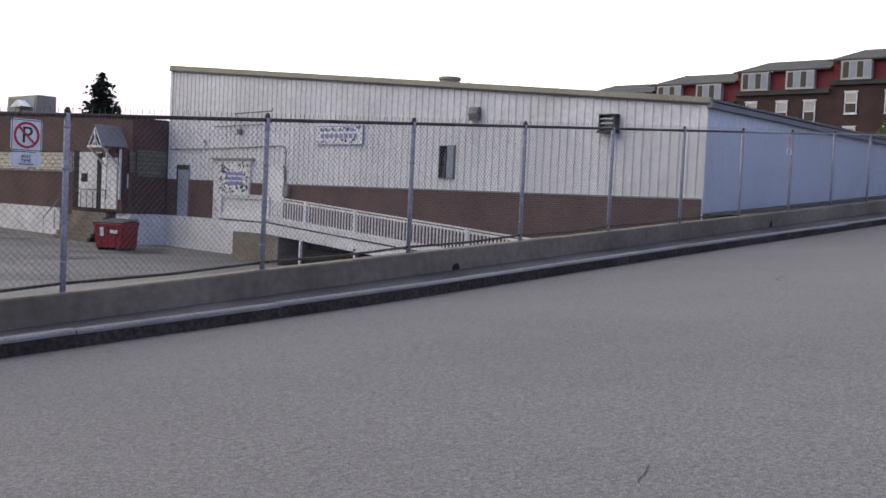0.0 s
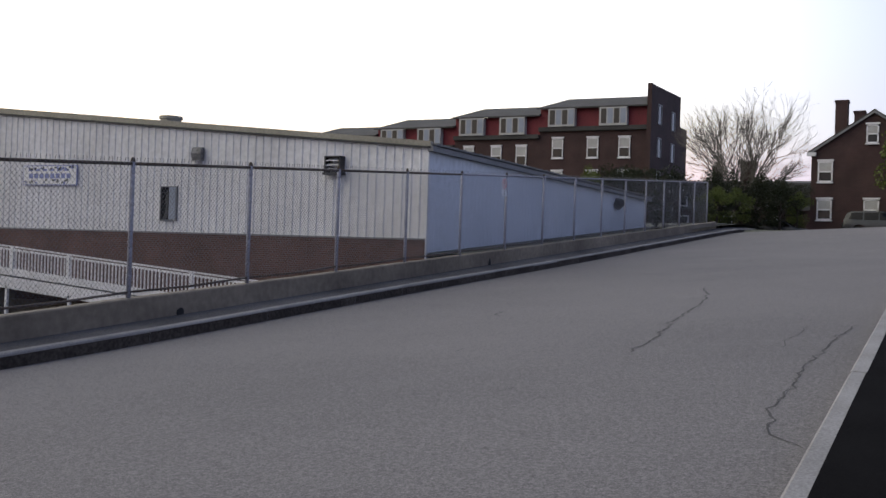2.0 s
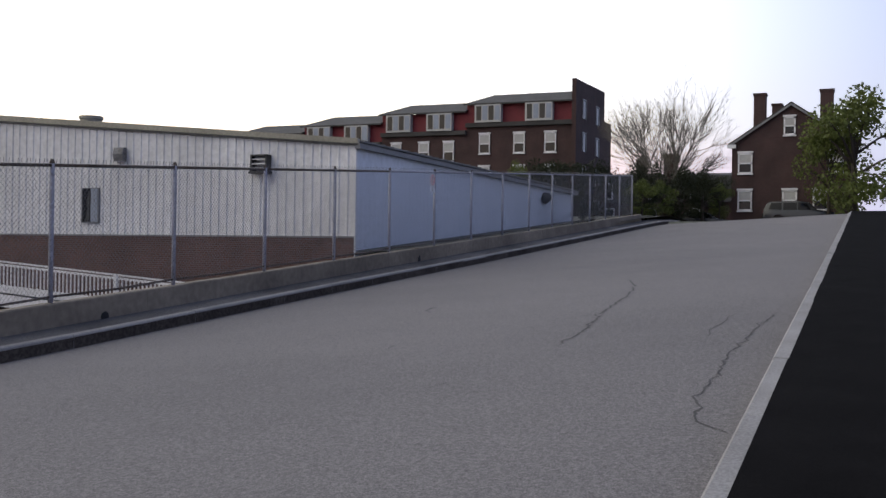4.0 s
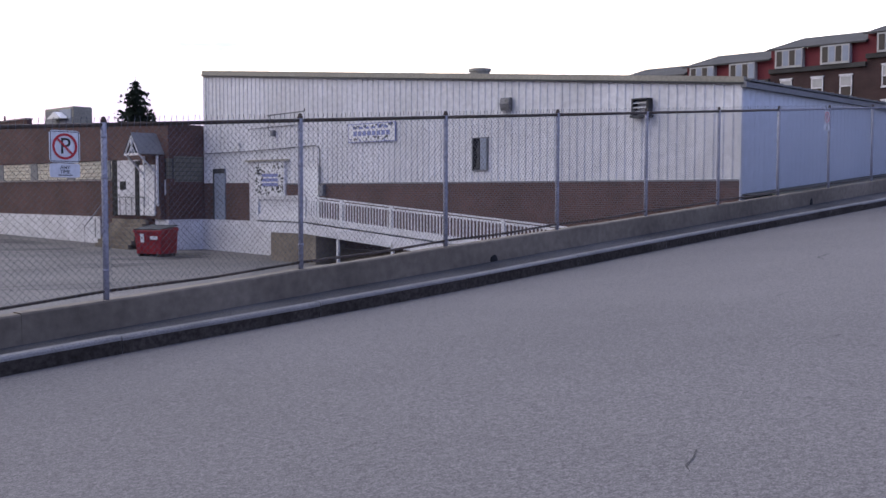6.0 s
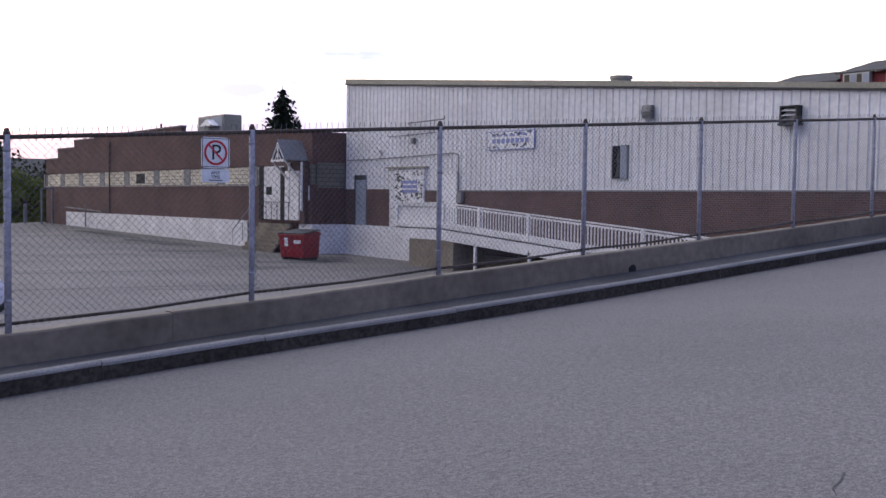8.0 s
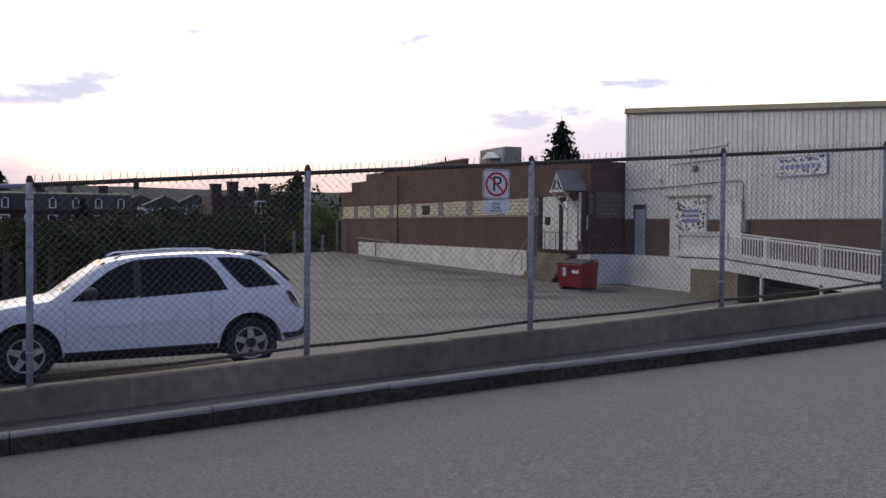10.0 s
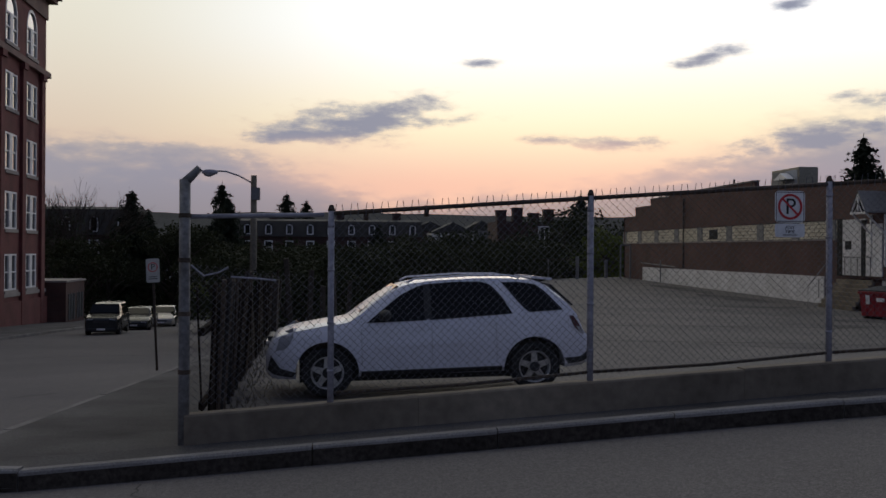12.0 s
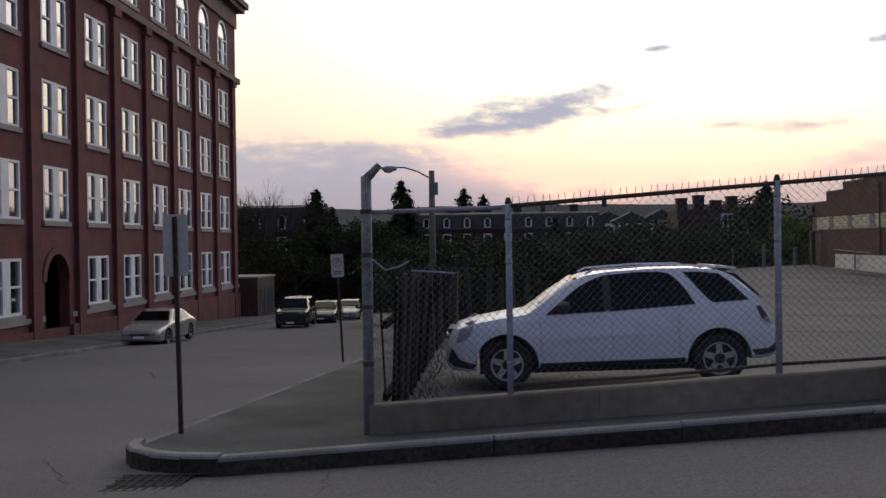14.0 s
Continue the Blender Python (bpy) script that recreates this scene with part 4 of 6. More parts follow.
    # conduits and brackets
    part("conduit", tube([(FX - .07, 41.0, 3.43), (FX - .07, 38.0, 3.45), (FX - .07, 33.0, 3.56), (FX - .07, 32.7, 3.5), (FX - .07, 32.65, 3.3), (FX - .07, 32.65, 1.95)], 0.025, 6), M_GREY, root)
    part("conduit", tube([(FX - .35, 35.8, 4.92), (FX - .35, 33.3, 4.97), (FX - .35, 33.28, 5.1)], 0.028, 6), M_GREY, root)
    part("conduit", tube([(FX - .05, 35.75, 4.6), (FX - .35, 35.75, 4.95), (FX - .35, 35.75, 4.3)], 0.025, 6), M_GREY, root)
    part("conduit", tube([(FX - .06, 37.6, 4.42), (FX - .06, 34.2, 4.47)], 0.02, 6), M_GREY, root)
    f = part("flood_lamp", boxes([(FX - .2, FX - .03, 38.2, 38.45, 3.72, 3.86)]), M_WHITE2, root, bevel=0.02)
    part("flood_lamp", boxes([(FX - .2, FX - .03, 35.65, 35.85, 4.05, 4.3)]), M_GREY, root, bevel=0.02)
    # exhaust hood on the street-side wall
    bm = bmesh.new()
    bm_tube(bm, [(46.0, SY - .01, 4.2), (46.0, SY - .2, 4.16), (46.0, SY - .3, 4.05)], 0.25, 12, 0.28)
    part("exhaust_hood", bm, M_DARK, root, "dark round exhaust hood", smooth=True)


metal_building()


def ramp():
    root = thing("access_ramp", "white-painted wooden access ramp with balustrade", "ramp")
    X0, X1 = 25.2, 26.75

    def top(y):
        return 1.51 if y > 31.6 else 1.51 - (31.6 - y) * 0.0725

    def deck(y):
        return top(y) - 1.02

    ends = [34.75, 31.6, 18.2]
    for a, b in zip(ends, ends[1:]):
        for nm, lo, hi, m_ in (("handrail", -0.05, 0.0, M_WHITE2), ("rail", -0.16, -0.09, M_WHITE2), ("bottom_rail", -0.86, -0.78, M_WHITE2), ("skirt_board", -1.5, -0.86, M_WHITE)):
            t = 0.05 if nm != "handrail" else 0.1
            part(nm, plate([(X0, a, top(a) + lo), (X0, b, top(b) + lo), (X0, b, top(b) + hi), (X0, a, top(a) + hi)], (t, 0, 0)), m_, root)
        part("deck", plate([(X0, a, deck(a) - .06), (X1, a, deck(a) - .06), (X1, b, deck(b) - .06), (X0, b, deck(b) - .06)], (0, 0, 0.05)), M_WHITE, root)
    part("panel", boxes([(X0 + .06, X0 + .09, 31.9, 34.7, deck(33), 1.46)]), M_WHITE, root, "solid white landing panel")
    part("end_rail", boxes([(X0, X1, 34.7, 34.76, 1.42, 1.5), (X0, X1, 34.7, 34.76, 0.6, 0.7)]), M_WHITE2, root)
    y = 31.5
    me = None
    while y > 18.3:
        bm = boxed(X0 + .01, X0 + .045, y - .022, y + .022, top(y) - .82, top(y) - .1)
        part("baluster", bm, M_WHITE2, root)
        y -= 0.155
    for y in (34.7, 31.6, 29.4, 26.7, 24.0, 21.4, 18.5):
        part("newel_post", boxes([(X0 - .02, X0 + .08, y - .11, y + .03, top(y) - 1.0, top(y) - .02)]), M_WHITE2, root)
    for y in (29.6, 26.6, 23.8):
        part("support_post", boxes([(X0 + .0, X0 + .1, y - .05, y + .05, lot_z(25, y) - .1, top(y) - 1.4)]), M_WHITE2, root)
    part("pier", boxes([(X0 + .02, X1, 30.9, 33.8, -1.5, 0.08)]), M_CONC, root, "stained concrete landing pier", bevel=0.02)


ramp()
solid("loading_pit_wall", boxes([(26.5, 26.88, 14.1, 33, -1.7, -0.6)]), M_CONC, "low stained concrete plinth behind the ramp", "wall", kind="structure")


# ---- brown brick shop ----
BX, BY0, BY1 = 25.1, 41.3, 80.6


def brick_shop():
    root = thing("brick_shop", "long low brown-brick building with blocked windows", "building")
    part("white_base", boxes([(BX - .06, BX + .3, 47.6, 75.6, -1.6, 0.42)]), M_WHITE, root, "white-painted base wall")
    part("white_base", boxes([(BX - .06, FX, BY0 - .06, 42.4, -1.6, 0.38)]), M_WHITE, root, "white-painted base wall")
    for a, b, z0, z1 in ((BY0, BY1, 0.42, 2.26), (75.6, BY1, -1.6, 0.42), (BY0, 47.6, -1.6, 0.42)):
        part("wall", boxed(BX, BX + .3, a, b, z0, z1), M_BRICK, root)
    # upper wall, stepping down away from the street
    steps = [(BY0, 55.8, 4.72, 5.3), (55.8, 70.0, 5.66, 5.6), (70.0, 74.0, 5.5, 5.5), (74.0, 77.6, 5.0, 5.0), (77.6, BY1, 4.3, 4.3)]
    for a, b, za, zb in steps:
        bm = bmesh.new()
        bm_poly(bm, [(BX, a, 3.2), (BX, b, 3.2), (BX, b, zb), (BX, a, za)], (0.3, 0, 0))
        part("parapet", bm, M_BRICK, root)
        bm = bmesh.new()
        bm_poly(bm, [(BX - .05, a, za), (BX - .05, b, zb), (BX - .05, b, zb + .08), (BX - .05, a, za + .08)], (0.4, 0, 0))
        part("coping", bm, M_FASCIA if b < 60 else M_STONE, root)
        part("roof", boxes([(BX + .3, 50, a, b, min(za, zb) - .5, min(za, zb) - .4)]), M_SHINGLE, root)
    for z0, z1 in ((.38, 2.1), (3.3, 4.75)):
        part("wall", boxed(BX + .003, FX + .2, BY0 - .003, BY0 + .3, z0, z1), M_BRICK, root)
    part("wall_back", boxes([(49.5, 50, BY0, BY1, -1.6, 5), (BX, 50, BY1 - .3, BY1, -1.6, 4.3), (FX + .4, 50, LY + .1, LY + .3, -1, 4.7)]), M_BRICK, root)
    part("grey_band", boxes([(BX + .03, FX, BY0 + .02, BY0 + .25, 2.1, 3.3)]), M_OLIVE, root, "stained blocked window")
    # band of blocked windows between piers
    piers = [42.0, 47.0, 50.8, 55.05, 59.4, 64.16, 68.5, 72.7, 76.6, 80.4]
    part("band_back", boxes([(BX + .2, BX + .28, BY0, BY1, 2.26, 3.2)]), M_DARK, root)
    for a, b in zip(piers, piers[1:]):
        w = part("window", boxes([(BX + .08, BX + .2, a + .45, b - .35, 2.3, 3.18)]), M_BLOCK, root, "window filled with painted white blocks")
        n = max(2, round((b - a - .8) / 0.42))
        for r_ in range(4):
            for i in range(n):
                ya = a + .45 + (b - a - .8) * i / n + (0.1 if r_ % 2 else 0)
                yb = min(ya + (b - a - .8) / n - .03, b - .35)
                part("block", boxed(BX + .06, BX + .09, ya, yb, 2.32 + .215 * r_, 2.32 + .215 * r_ + .19), M_BLOCK, w)
        part("pier", boxes([(BX + .02, BX + .22, b - .35, b + .45, 2.26, 3.2)]), M_GREY, root)
    part("opening", boxes([(BX + .04, BX + .07, 61.3, 62.6, 2.4, 3.0)]), M_BLACK, root, "dark small opening among the blocks")
    part("sill", boxes([(BX - .05, BX + .1, 46.5, BY1, 2.2, 2.28)]), M_STONE, root)
    part("drainpipe", tube([(BX - .08, 66.9, 0.4), (BX - .08, 66.9, 5.2)], 0.05, 8), M_DARK, root)
    part("pipe", tube([(BX - .2, 75.4, 0.75), (BX - .2, 68.2, 0.55)], 0.05, 6), M_GREY, root)
    part("pipe", tube([(BX - .25, 71.0, -.6), (BX - .25, 71.0, 1.0)], 0.05, 6), M_GREY, root)
    part("mast", tube([(BX + .15, 72, 5.5), (BX + .15, 72, 6.0)], 0.05, 6), M_DARK, root)
    part("mast", tube([(BX + .15, 59, 5.6), (BX + .15, 59, 6.0)], 0.06, 6), M_DARK, root)
    # entrance bay
    e = part("entrance", boxes([(BX - .25, BX, 41.60, 45.80, 0.42, 3.3)]), M_BRICK, root, "dark recessed entrance bay")
    part("door", boxes([(BX - .32, BX - .25, 43.35, 45.35, 0.55, 3.15)]), M_WHITE, e, "peeling white door")
    part("door_window", boxes([(BX - .335, BX - .32, 44.55, 45.10, 1.75, 2.15)]), M_BLACK, e)
    part("door", boxes([(BX - .32, BX - .25, 42.00, 43.30, 0.55, 2.9)]), M_WHITE2, e, "grey-white panelled door")
    part("door_window", boxes([(BX - .335, BX - .32, 42.50, 42.80, 1.6, 2.0), (BX - .335, BX - .32, 42.50, 42.80, 1.0, 1.4)]), M_SIGNW, e)
    part("door_gap", boxed(BX - .33, BX - .24, 43.35, 43.70, .55, 3.1), M_BLACK, e)
    part("door_gap", boxed(BX - .3, BX - .2, 45.40, 45.90, .5, 3.2), M_BLACK, e)
    part("notice", boxes([(BX - .03, BX - .01, 41.5, 41.8, 1.5, 2.2)]), M_SIGNW, root)
    # gabled canopy on brackets
    xf = BX - 1.3
    c = part("canopy", plate([(xf, 42.97, 3.37), (xf, 42.3, 4.28), (BX, 42.3, 4.28), (BX, 42.97, 3.37)], (0, 0, .07)), M_SHINGLE, root, "small gabled shingle canopy over the doors")
    part("canopy_slope", plate([(xf, 42.3, 4.28), (xf, 41.62, 3.35), (BX, 41.62, 3.35), (BX, 42.3, 4.28)], (0, 0, .07)), M_GREY, c)
    part("tie_beam", boxes([(xf, xf + .08, 41.68, 42.92, 3.3, 3.4)]), M_WHITE2, c)
    for a, b in ((41.7, 42.25), (42.9, 42.35)):
        part("truss_brace", tube([(xf + .04, a, 3.36), (xf + .04, b, 4.15)], 0.045, 6), M_WHITE2, c)
        part("truss_web", tube([(xf + .04, (a + b) / 2, 3.36), (xf + .04, 42.3, 3.75)], 0.03, 6), M_WHITE2, c)
    part("king_post", boxes([(xf, xf + .07, 42.26, 42.34, 3.36, 4.2)]), M_WHITE2, c)
    for y in (41.72, 42.88):
        part("bracket", tube([(BX - .3, y, 2.4), (xf + .1, y, 3.32)], 0.045, 6), M_WHITE2, c)
        part("bracket_post", boxes([(BX - .36, BX - .28, y - .05, y + .05, 1.0, 3.3)]), M_WHITE2, c)
    # rooftop unit
    h = part("rooftop_unit", boxes([(28, 29.2, 56.2, 59.8, 5.0, 6.6)]), M_FASCIA, root, "boxy metal rooftop air unit", bevel=0.05)
    part("unit_panel", boxes([(27.97, 28.0, 56.4, 57.9, 5.4, 6.45)]), M_GREYBLUE, h)
    part("unit_panel", boxes([(27.97, 28.0, 58.1, 59.6, 5.4, 6.45)]), M_GREY, h)
    part("hood", plate([(27.95, 56.6, 5.9), (27.95, 58.4, 5.9), (27.95, 57.5, 6.3)], (-.5, 0, -.0)), M_SIGNW, h)


brick_shop()


def entrance_steps():
    root = thing("entrance_steps", "worn concrete steps with pipe handrails", "steps")
    n = 7
    g = lot_z(24, 45)
    for i in range(n):
        part("step", boxes([(BX - .3 - .15 * (n - i), BX - .3, 42.6, 45.7, g - .2 + i * .19, g + .19 + i * .19)]), M_CONC, root, bevel=0.012)
    part("handrail", tube([(BX - 1.5, 46.4, g), (BX - 1.5, 46.4, g + .95), (BX - .4, 46.4, 1.3), (BX - .4, 46.4, .4)], 0.025, 6), M_GREY, root)
    part("handrail", tube([(BX - .95, 46.4, g + .4), (BX - .95, 46.4, g + 1.35)], 0.02, 6), M_GREY, root)
    for k in range(6):
        part("rail_bar", tube([(BX - .45, 42.7 + .55 * k, .5), (BX - .45, 42.7 + .55 * k, 1.4)], 0.015, 5), M_DARK, root)
    part("handrail", tube([(BX - .45, 42.6, 1.4), (BX - .45, 45.6, 1.4)], 0.02, 6), M_DARK, root)


entrance_steps()


def dumpster():
    root = thing("dumpster", "dented red steel dumpster with closed lids", "dumpster", at=(22.0, 38.2, 0))
    root.matrix_basis = pose(22.45, 37.9, lot_z(22.4, 37.9), 0, 0, 20) @ Matrix.Diagonal((.7, .66, .95, 1))
    bm = bmesh.new()
    w, d = 1.05, 0.75
    pts = [(-d, -w + .12, .12), (d, -w + .12, .12), (d, w - .12, .12), (-d, w - .12, .12)]
    top = [(-d - .1, -w, 1.12), (d, -w, 1.28), (d, w, 1.28), (-d - .1, w, 1.12)]
    a = [bm.verts.new(p) for p in pts]
    b = [bm.verts.new(p) for p in top]
    bm.faces.new(a[::-1])
    bm.faces.new(b)
    for i in range(4):
        bm.faces.new((a[i], a[(i + 1) % 4], b[(i + 1) % 4], b[i]))
    part("body", bm, M_RED, root, bevel=0.025)
    part("rim", boxes([(-d - .16, -d - .06, -w - .05, w + .05, 1.05, 1.15), (-d - .1, d, -w - .05, -w + .03, 1.1, 1.2), (-d - .1, d, w - .03, w + .05, 1.1, 1.2)]), M_RED, root, bevel=0.012)
    for s in (-1, 1):
        part("lid", plate([(-d - .12, s * .02, 1.17), (-d - .12, s * w, 1.17), (d, s * w, 1.33), (d, s * .02, 1.33)], (0, 0, .035)), M_PLAST, root)
        part("lift_pocket", boxes([(-d * .6, d * .6, s * (w - .02) - .06, s * (w - .02) + .06, .62, .78)]), M_RED, root)
        part("skid", boxes([(-d, d, s * (w - .3) - .06, s * (w - .3) + .06, 0, .13)]), M_RUST, root)
    for y in (-.55, 0, .55):
        part("rib", plate([(-d - .0, y - .04, .16), (-d - .0, y + .04, .16), (-d - .115, y + .04, 1.05), (-d - .115, y - .04, 1.05)], (-.03, 0, 0)), M_RED, root)
    part("sticker", plate([(-d - .08, .25, .62), (-d - .08, .52, .62), (-d - .125, .52, 1.0), (-d - .125, .25, 1.0)], (-.03, 0, 0)), M_SIGNW, root, "white sticker")
    part("sticker", plate([(-d - .1, -.8, .75), (-d - .1, -.25, .75), (-d - .115, -.25, .9), (-d - .115, -.8, .9)], (-.03, 0, 0)), M_SIGNW, root, "white sticker")


dumpster()


# ---- vehicles ----
def interp(tab, x):
    for (a, *u), (b, *v) in zip(tab, tab[1:]):
        if x <= b:
            t = (x - a) / (b - a) if b > a else 0
            t = max(0, min(1, t))
            return [p + (q - p) * t for p, q in zip(u, v)]
    return list(tab[-1][1:])


def car_section(tab, half, x):
    """Ring of (y, z) on one side from sill to roof centre."""
    lo, belt, top, wf = interp(tab, x)
    w = half * wf
    h = max(0.0, min(1.0, (top - belt) / 0.55))
    r = w * (0.97 - 0.24 * h)
    return [(w * 0.9, lo), (w * 0.985, lo + 0.06), (w, lo + 0.22), (w * 1.0, (lo + belt) / 2 + .05), (w * 0.985, belt - 0.06), (w * 0.965, belt),
            (w * 0.965 + (r - w * 0.965) * .5, belt + (top - .06 - belt) * .52), (r, top - 0.07 * (0.4 + .6 * h)), (r * 0.93, top - 0.022), (r * 0.6, top - .004), (0, top)]


def side_y(tab, half, x, z):
    ring = car_section(tab, half, x)
    for (ya, za), (yb, zb) in zip(ring, ring[1:]):
        if za <= z <= zb and zb > za:
            return ya + (yb - ya) * (z - za) / (zb - za)
    return ring[0][0]


def car_body(tab, half, wheels, wheel_r, n=64):
    """The shell, with round wheel openings cut through its sides."""
    bm = bmesh.new()
    L = tab[-1][0]
    rings = []
    for i in range(n + 1):
        x = L * i / n
        ring = car_section(tab, half, x)
        pts = [(x, y, z) for y, z in ring] + [(x, -y, z) for y, z in ring[-2::-1]]
        rings.append([bm.verts.new(p) for p in pts])
    k = len(rings[0])
    for a, b in zip(rings, rings[1:]):
        for j in range(k - 1):
            bm.faces.new((a[j], b[j], b[j + 1], a[j + 1]))
        bm.faces.new((a[k - 1], b[k - 1], b[0], a[0]))
    bm.faces.new(rings[0][::-1])
    bm.faces.new(rings[-1])
    bmesh.ops.recalc_face_normals(bm, faces=bm.faces)
    me = bpy.data.meshes.new("body")
    bm.to_mesh(me)
    bm.free()
    cm = bmesh.new()
    for x in wheels:
        bm_tube(cm, [(x, -half - .2, wheel_r), (x, half + .2, wheel_r)], wheel_r + 0.09, 28)
    bmesh.ops.recalc_face_normals(cm, faces=cm.faces)
    cme = bpy.data.meshes.new("cutter")
    cm.to_mesh(cme)
    cm.free()
    a, b = new("body", me), new("cutter", cme)
    md = a.modifiers.new("cut", "BOOLEAN")
    md.operation, md.object, md.solver = "DIFFERENCE", b, "EXACT"
    bpy.context.view_layer.update()
    out = bpy.data.meshes.new_from_object(a.evaluated_get(bpy.context.evaluated_depsgraph_get()))
    bpy.data.objects.remove(a)
    bpy.data.objects.remove(b)
    return out


def on_side(tab, half, pts, sgn, out=0.006, thick=0.012):
    """A thin plate that follows the body's side; pts in (x, z)."""
    bm = bmesh.new()
    xa, xb = min(p[0] for p in pts), max(p[0] for p in pts)
    n, k = max(2, round((xb - xa) / 0.06)), 5
    grid = []
    for i in range(n + 1):
        x = min(max(xa + (xb - xa) * i / n, xa + 1e-4), xb - 1e-4)
        cut = []
        for (ax, az_), (bx, bz) in zip(pts, pts[1:] + pts[:1]):
            if (ax - x) * (bx - x) <= 0 and ax != bx:
                cut.append(az_ + (bz - az_) * (x - ax) / (bx - ax))
        lo, hi = min(cut), max(cut)
        zz = [lo + (hi - lo) * j / k for j in range(k + 1)]
        grid.append([[bm.verts.new((x, sgn * (side_y(tab, half, x, z) + o), z)) for z in zz] for o in (out, out - thick)])
    for u, v in zip(grid, grid[1:]):
        for s_ in (0, 1):
            for j in range(k):
                bm.faces.new((u[s_][j], v[s_][j], v[s_][j + 1], u[s_][j + 1]))
        for j in (0, k):
            bm.faces.new((u[0][j], v[0][j], v[1][j], u[1][j]))
    return bm


def wheel(root, x, y, r, sgn, spokes=5, width=0.21):
    w = part("wheel", tube([(x, y - sgn * width, r), (x, y, r)], r * 0.2, 12), M_PLAST, root)
    bm = bmesh.new()
    n = 28
    prof = [(r * .66, 0.0), (r * .93, 0.0), (r * .985, -.02), (r, -.05), (r, -width + .05), (r * .93, -width), (r * .66, -width)]
    rings = [[bm.verts.new((x + q * math.cos(t), y + sgn * d, r + q * math.sin(t))) for q, d in prof] for t in (2 * math.pi * i / n for i in range(n))]
    for i in range(n):
        a, b = rings[i], rings[(i + 1) % n]
        for j in range(len(prof)):
            bm.faces.new((a[j], a[(j + 1) % len(prof)], b[(j + 1) % len(prof)], b[j]))
    part("tyre", bm, M_TYRE, w, smooth=True)
    bm = bmesh.new()
    rr = [[bm.verts.new((x + q * math.cos(t), y + sgn * d, r + q * math.sin(t))) for q, d in ((r * .6, -.02), (r * .68, -.005), (r * .68, -.1), (r * .58, -.12))] for t in (2 * math.pi * i / n for i in range(n))]
    for i in range(n):
        a, b = rr[i], rr[(i + 1) % n]
        for j in range(3):
            bm.faces.new((a[j], a[j + 1], b[j + 1], b[j]))
    rim = part("rim", bm, M_ALLOY, w, smooth=True)
    part("brake_disc", tube([(x, y - sgn * .13, r), (x, y - sgn * .11, r)], r * .58, 20), M_PLAST, rim)
    bm = bmesh.new()
    for i in range(spokes):
        t = 2 * math.pi * i / spokes + math.pi / 2
        u, v = Vector((math.cos(t), 0, math.sin(t))), Vector((-math.sin(t), 0, math.cos(t)))
        c = Vector((x, y - sgn * .035, r))
        bm_poly(bm, [c + u * r * .1 + v * r * .14, c + u * r * .1 - v * r * .14, c + u * r * .64 - v * r * .1, c + u * r * .64 + v * r * .1], (0, -sgn * .03, 0))
    part("spokes", bm, M_ALLOY, rim)
    part("hub", tube([(x, y - sgn * .06, r), (x, y - sgn * .015, r)], r * .17, 12), M_ALLOY, rim)


def make_car(name, label, tab, half, wheels, wr, paint, panes, at, rz=0.0, ry=0.0, suv=False, arch=True):
    root = thing(name, label, "car")
    root.matrix_basis = pose(*at, 0, ry, rz)
    me = car_body(tab, half, wheels, wr)
    me.materials.clear()
    me.materials.append(paint)
    for p in me.polygons:
        p.use_smooth = abs(p.normal.x) < 0.97 or True
    me.set_sharp_from_angle(angle=radians(38))
    body = new("body", me)
    body.parent = root
    L = tab[-1][0]
    part("underbody", boxes([(L * .1, L * .9, -half * .82, half * .82, wr * .6, wr * 1.9)]), M_BLACK, root)
    for x in wheels:
        for s in (-1, 1):
            wheel(root, x, s * (half - .015), wr, s)
    for s in (-1, 1):
        for pts in panes:
            part("window", on_side(tab, half, pts, s, 0.012, 0.03), M_CGLASS, body)
    return root, body


# the white crossover; its nose points to -x
SUV = [(0.0, 0.36, 0.62, 0.66, 0.70), (0.05, 0.30, 0.72, 0.82, 0.84), (0.16, 0.27, 0.80, 0.93, 0.92), (0.40, 0.26, 0.88, 1.0, 0.97), (0.80, 0.26, 0.96, 1.07, 0.995),
       (1.12, 0.27, 1.02, 1.11, 1.0), (1.25, 0.28, 1.03, 1.2, 1.0), (1.45, 0.28, 1.035, 1.36, 1.0), (1.72, 0.29, 1.045, 1.545, 1.0), (1.95, 0.29, 1.05, 1.63, 1.0), (2.3, 0.29, 1.06, 1.68, 1.0),
       (2.9, 0.29, 1.08, 1.70, 1.0), (3.4, 0.30, 1.10, 1.69, 1.0), (3.75, 0.30, 1.11, 1.655, 1.0), (3.92, 0.31, 1.115, 1.58, 0.995), (4.12, 0.32, 1.12, 1.40, 0.985),
       (4.30, 0.33, 1.10, 1.20, 0.97), (4.36, 0.34, 1.0, 1.08, 0.955), (4.42, 0.36, 0.83, 0.86, 0.94), (4.50, 0.38, 0.78, 0.80, 0.92), (4.54, 0.45, 0.66, 0.7, 0.86)]
SUV = [(x, lo, b * .965, t * .957, w) for x, lo, b, t, w in SUV]
panes = [[(1.38, 1.065), (1.62, 1.27), (1.86, 1.46), (2.08, 1.565), (2.2, 1.6), (2.2, 1.085)],
         [(2.24, 1.085), (2.24, 1.605), (2.65, 1.63), (2.98, 1.625), (3.12, 1.58), (3.27, 1.4), (3.4, 1.15)],
         [(3.28, 1.61), (3.5, 1.61), (3.76, 1.57), (3.9, 1.45), (4.12, 1.19), (3.62, 1.165), (3.47, 1.35)]]
panes = [[(x, z * .96) for x, z in q] for q in panes]
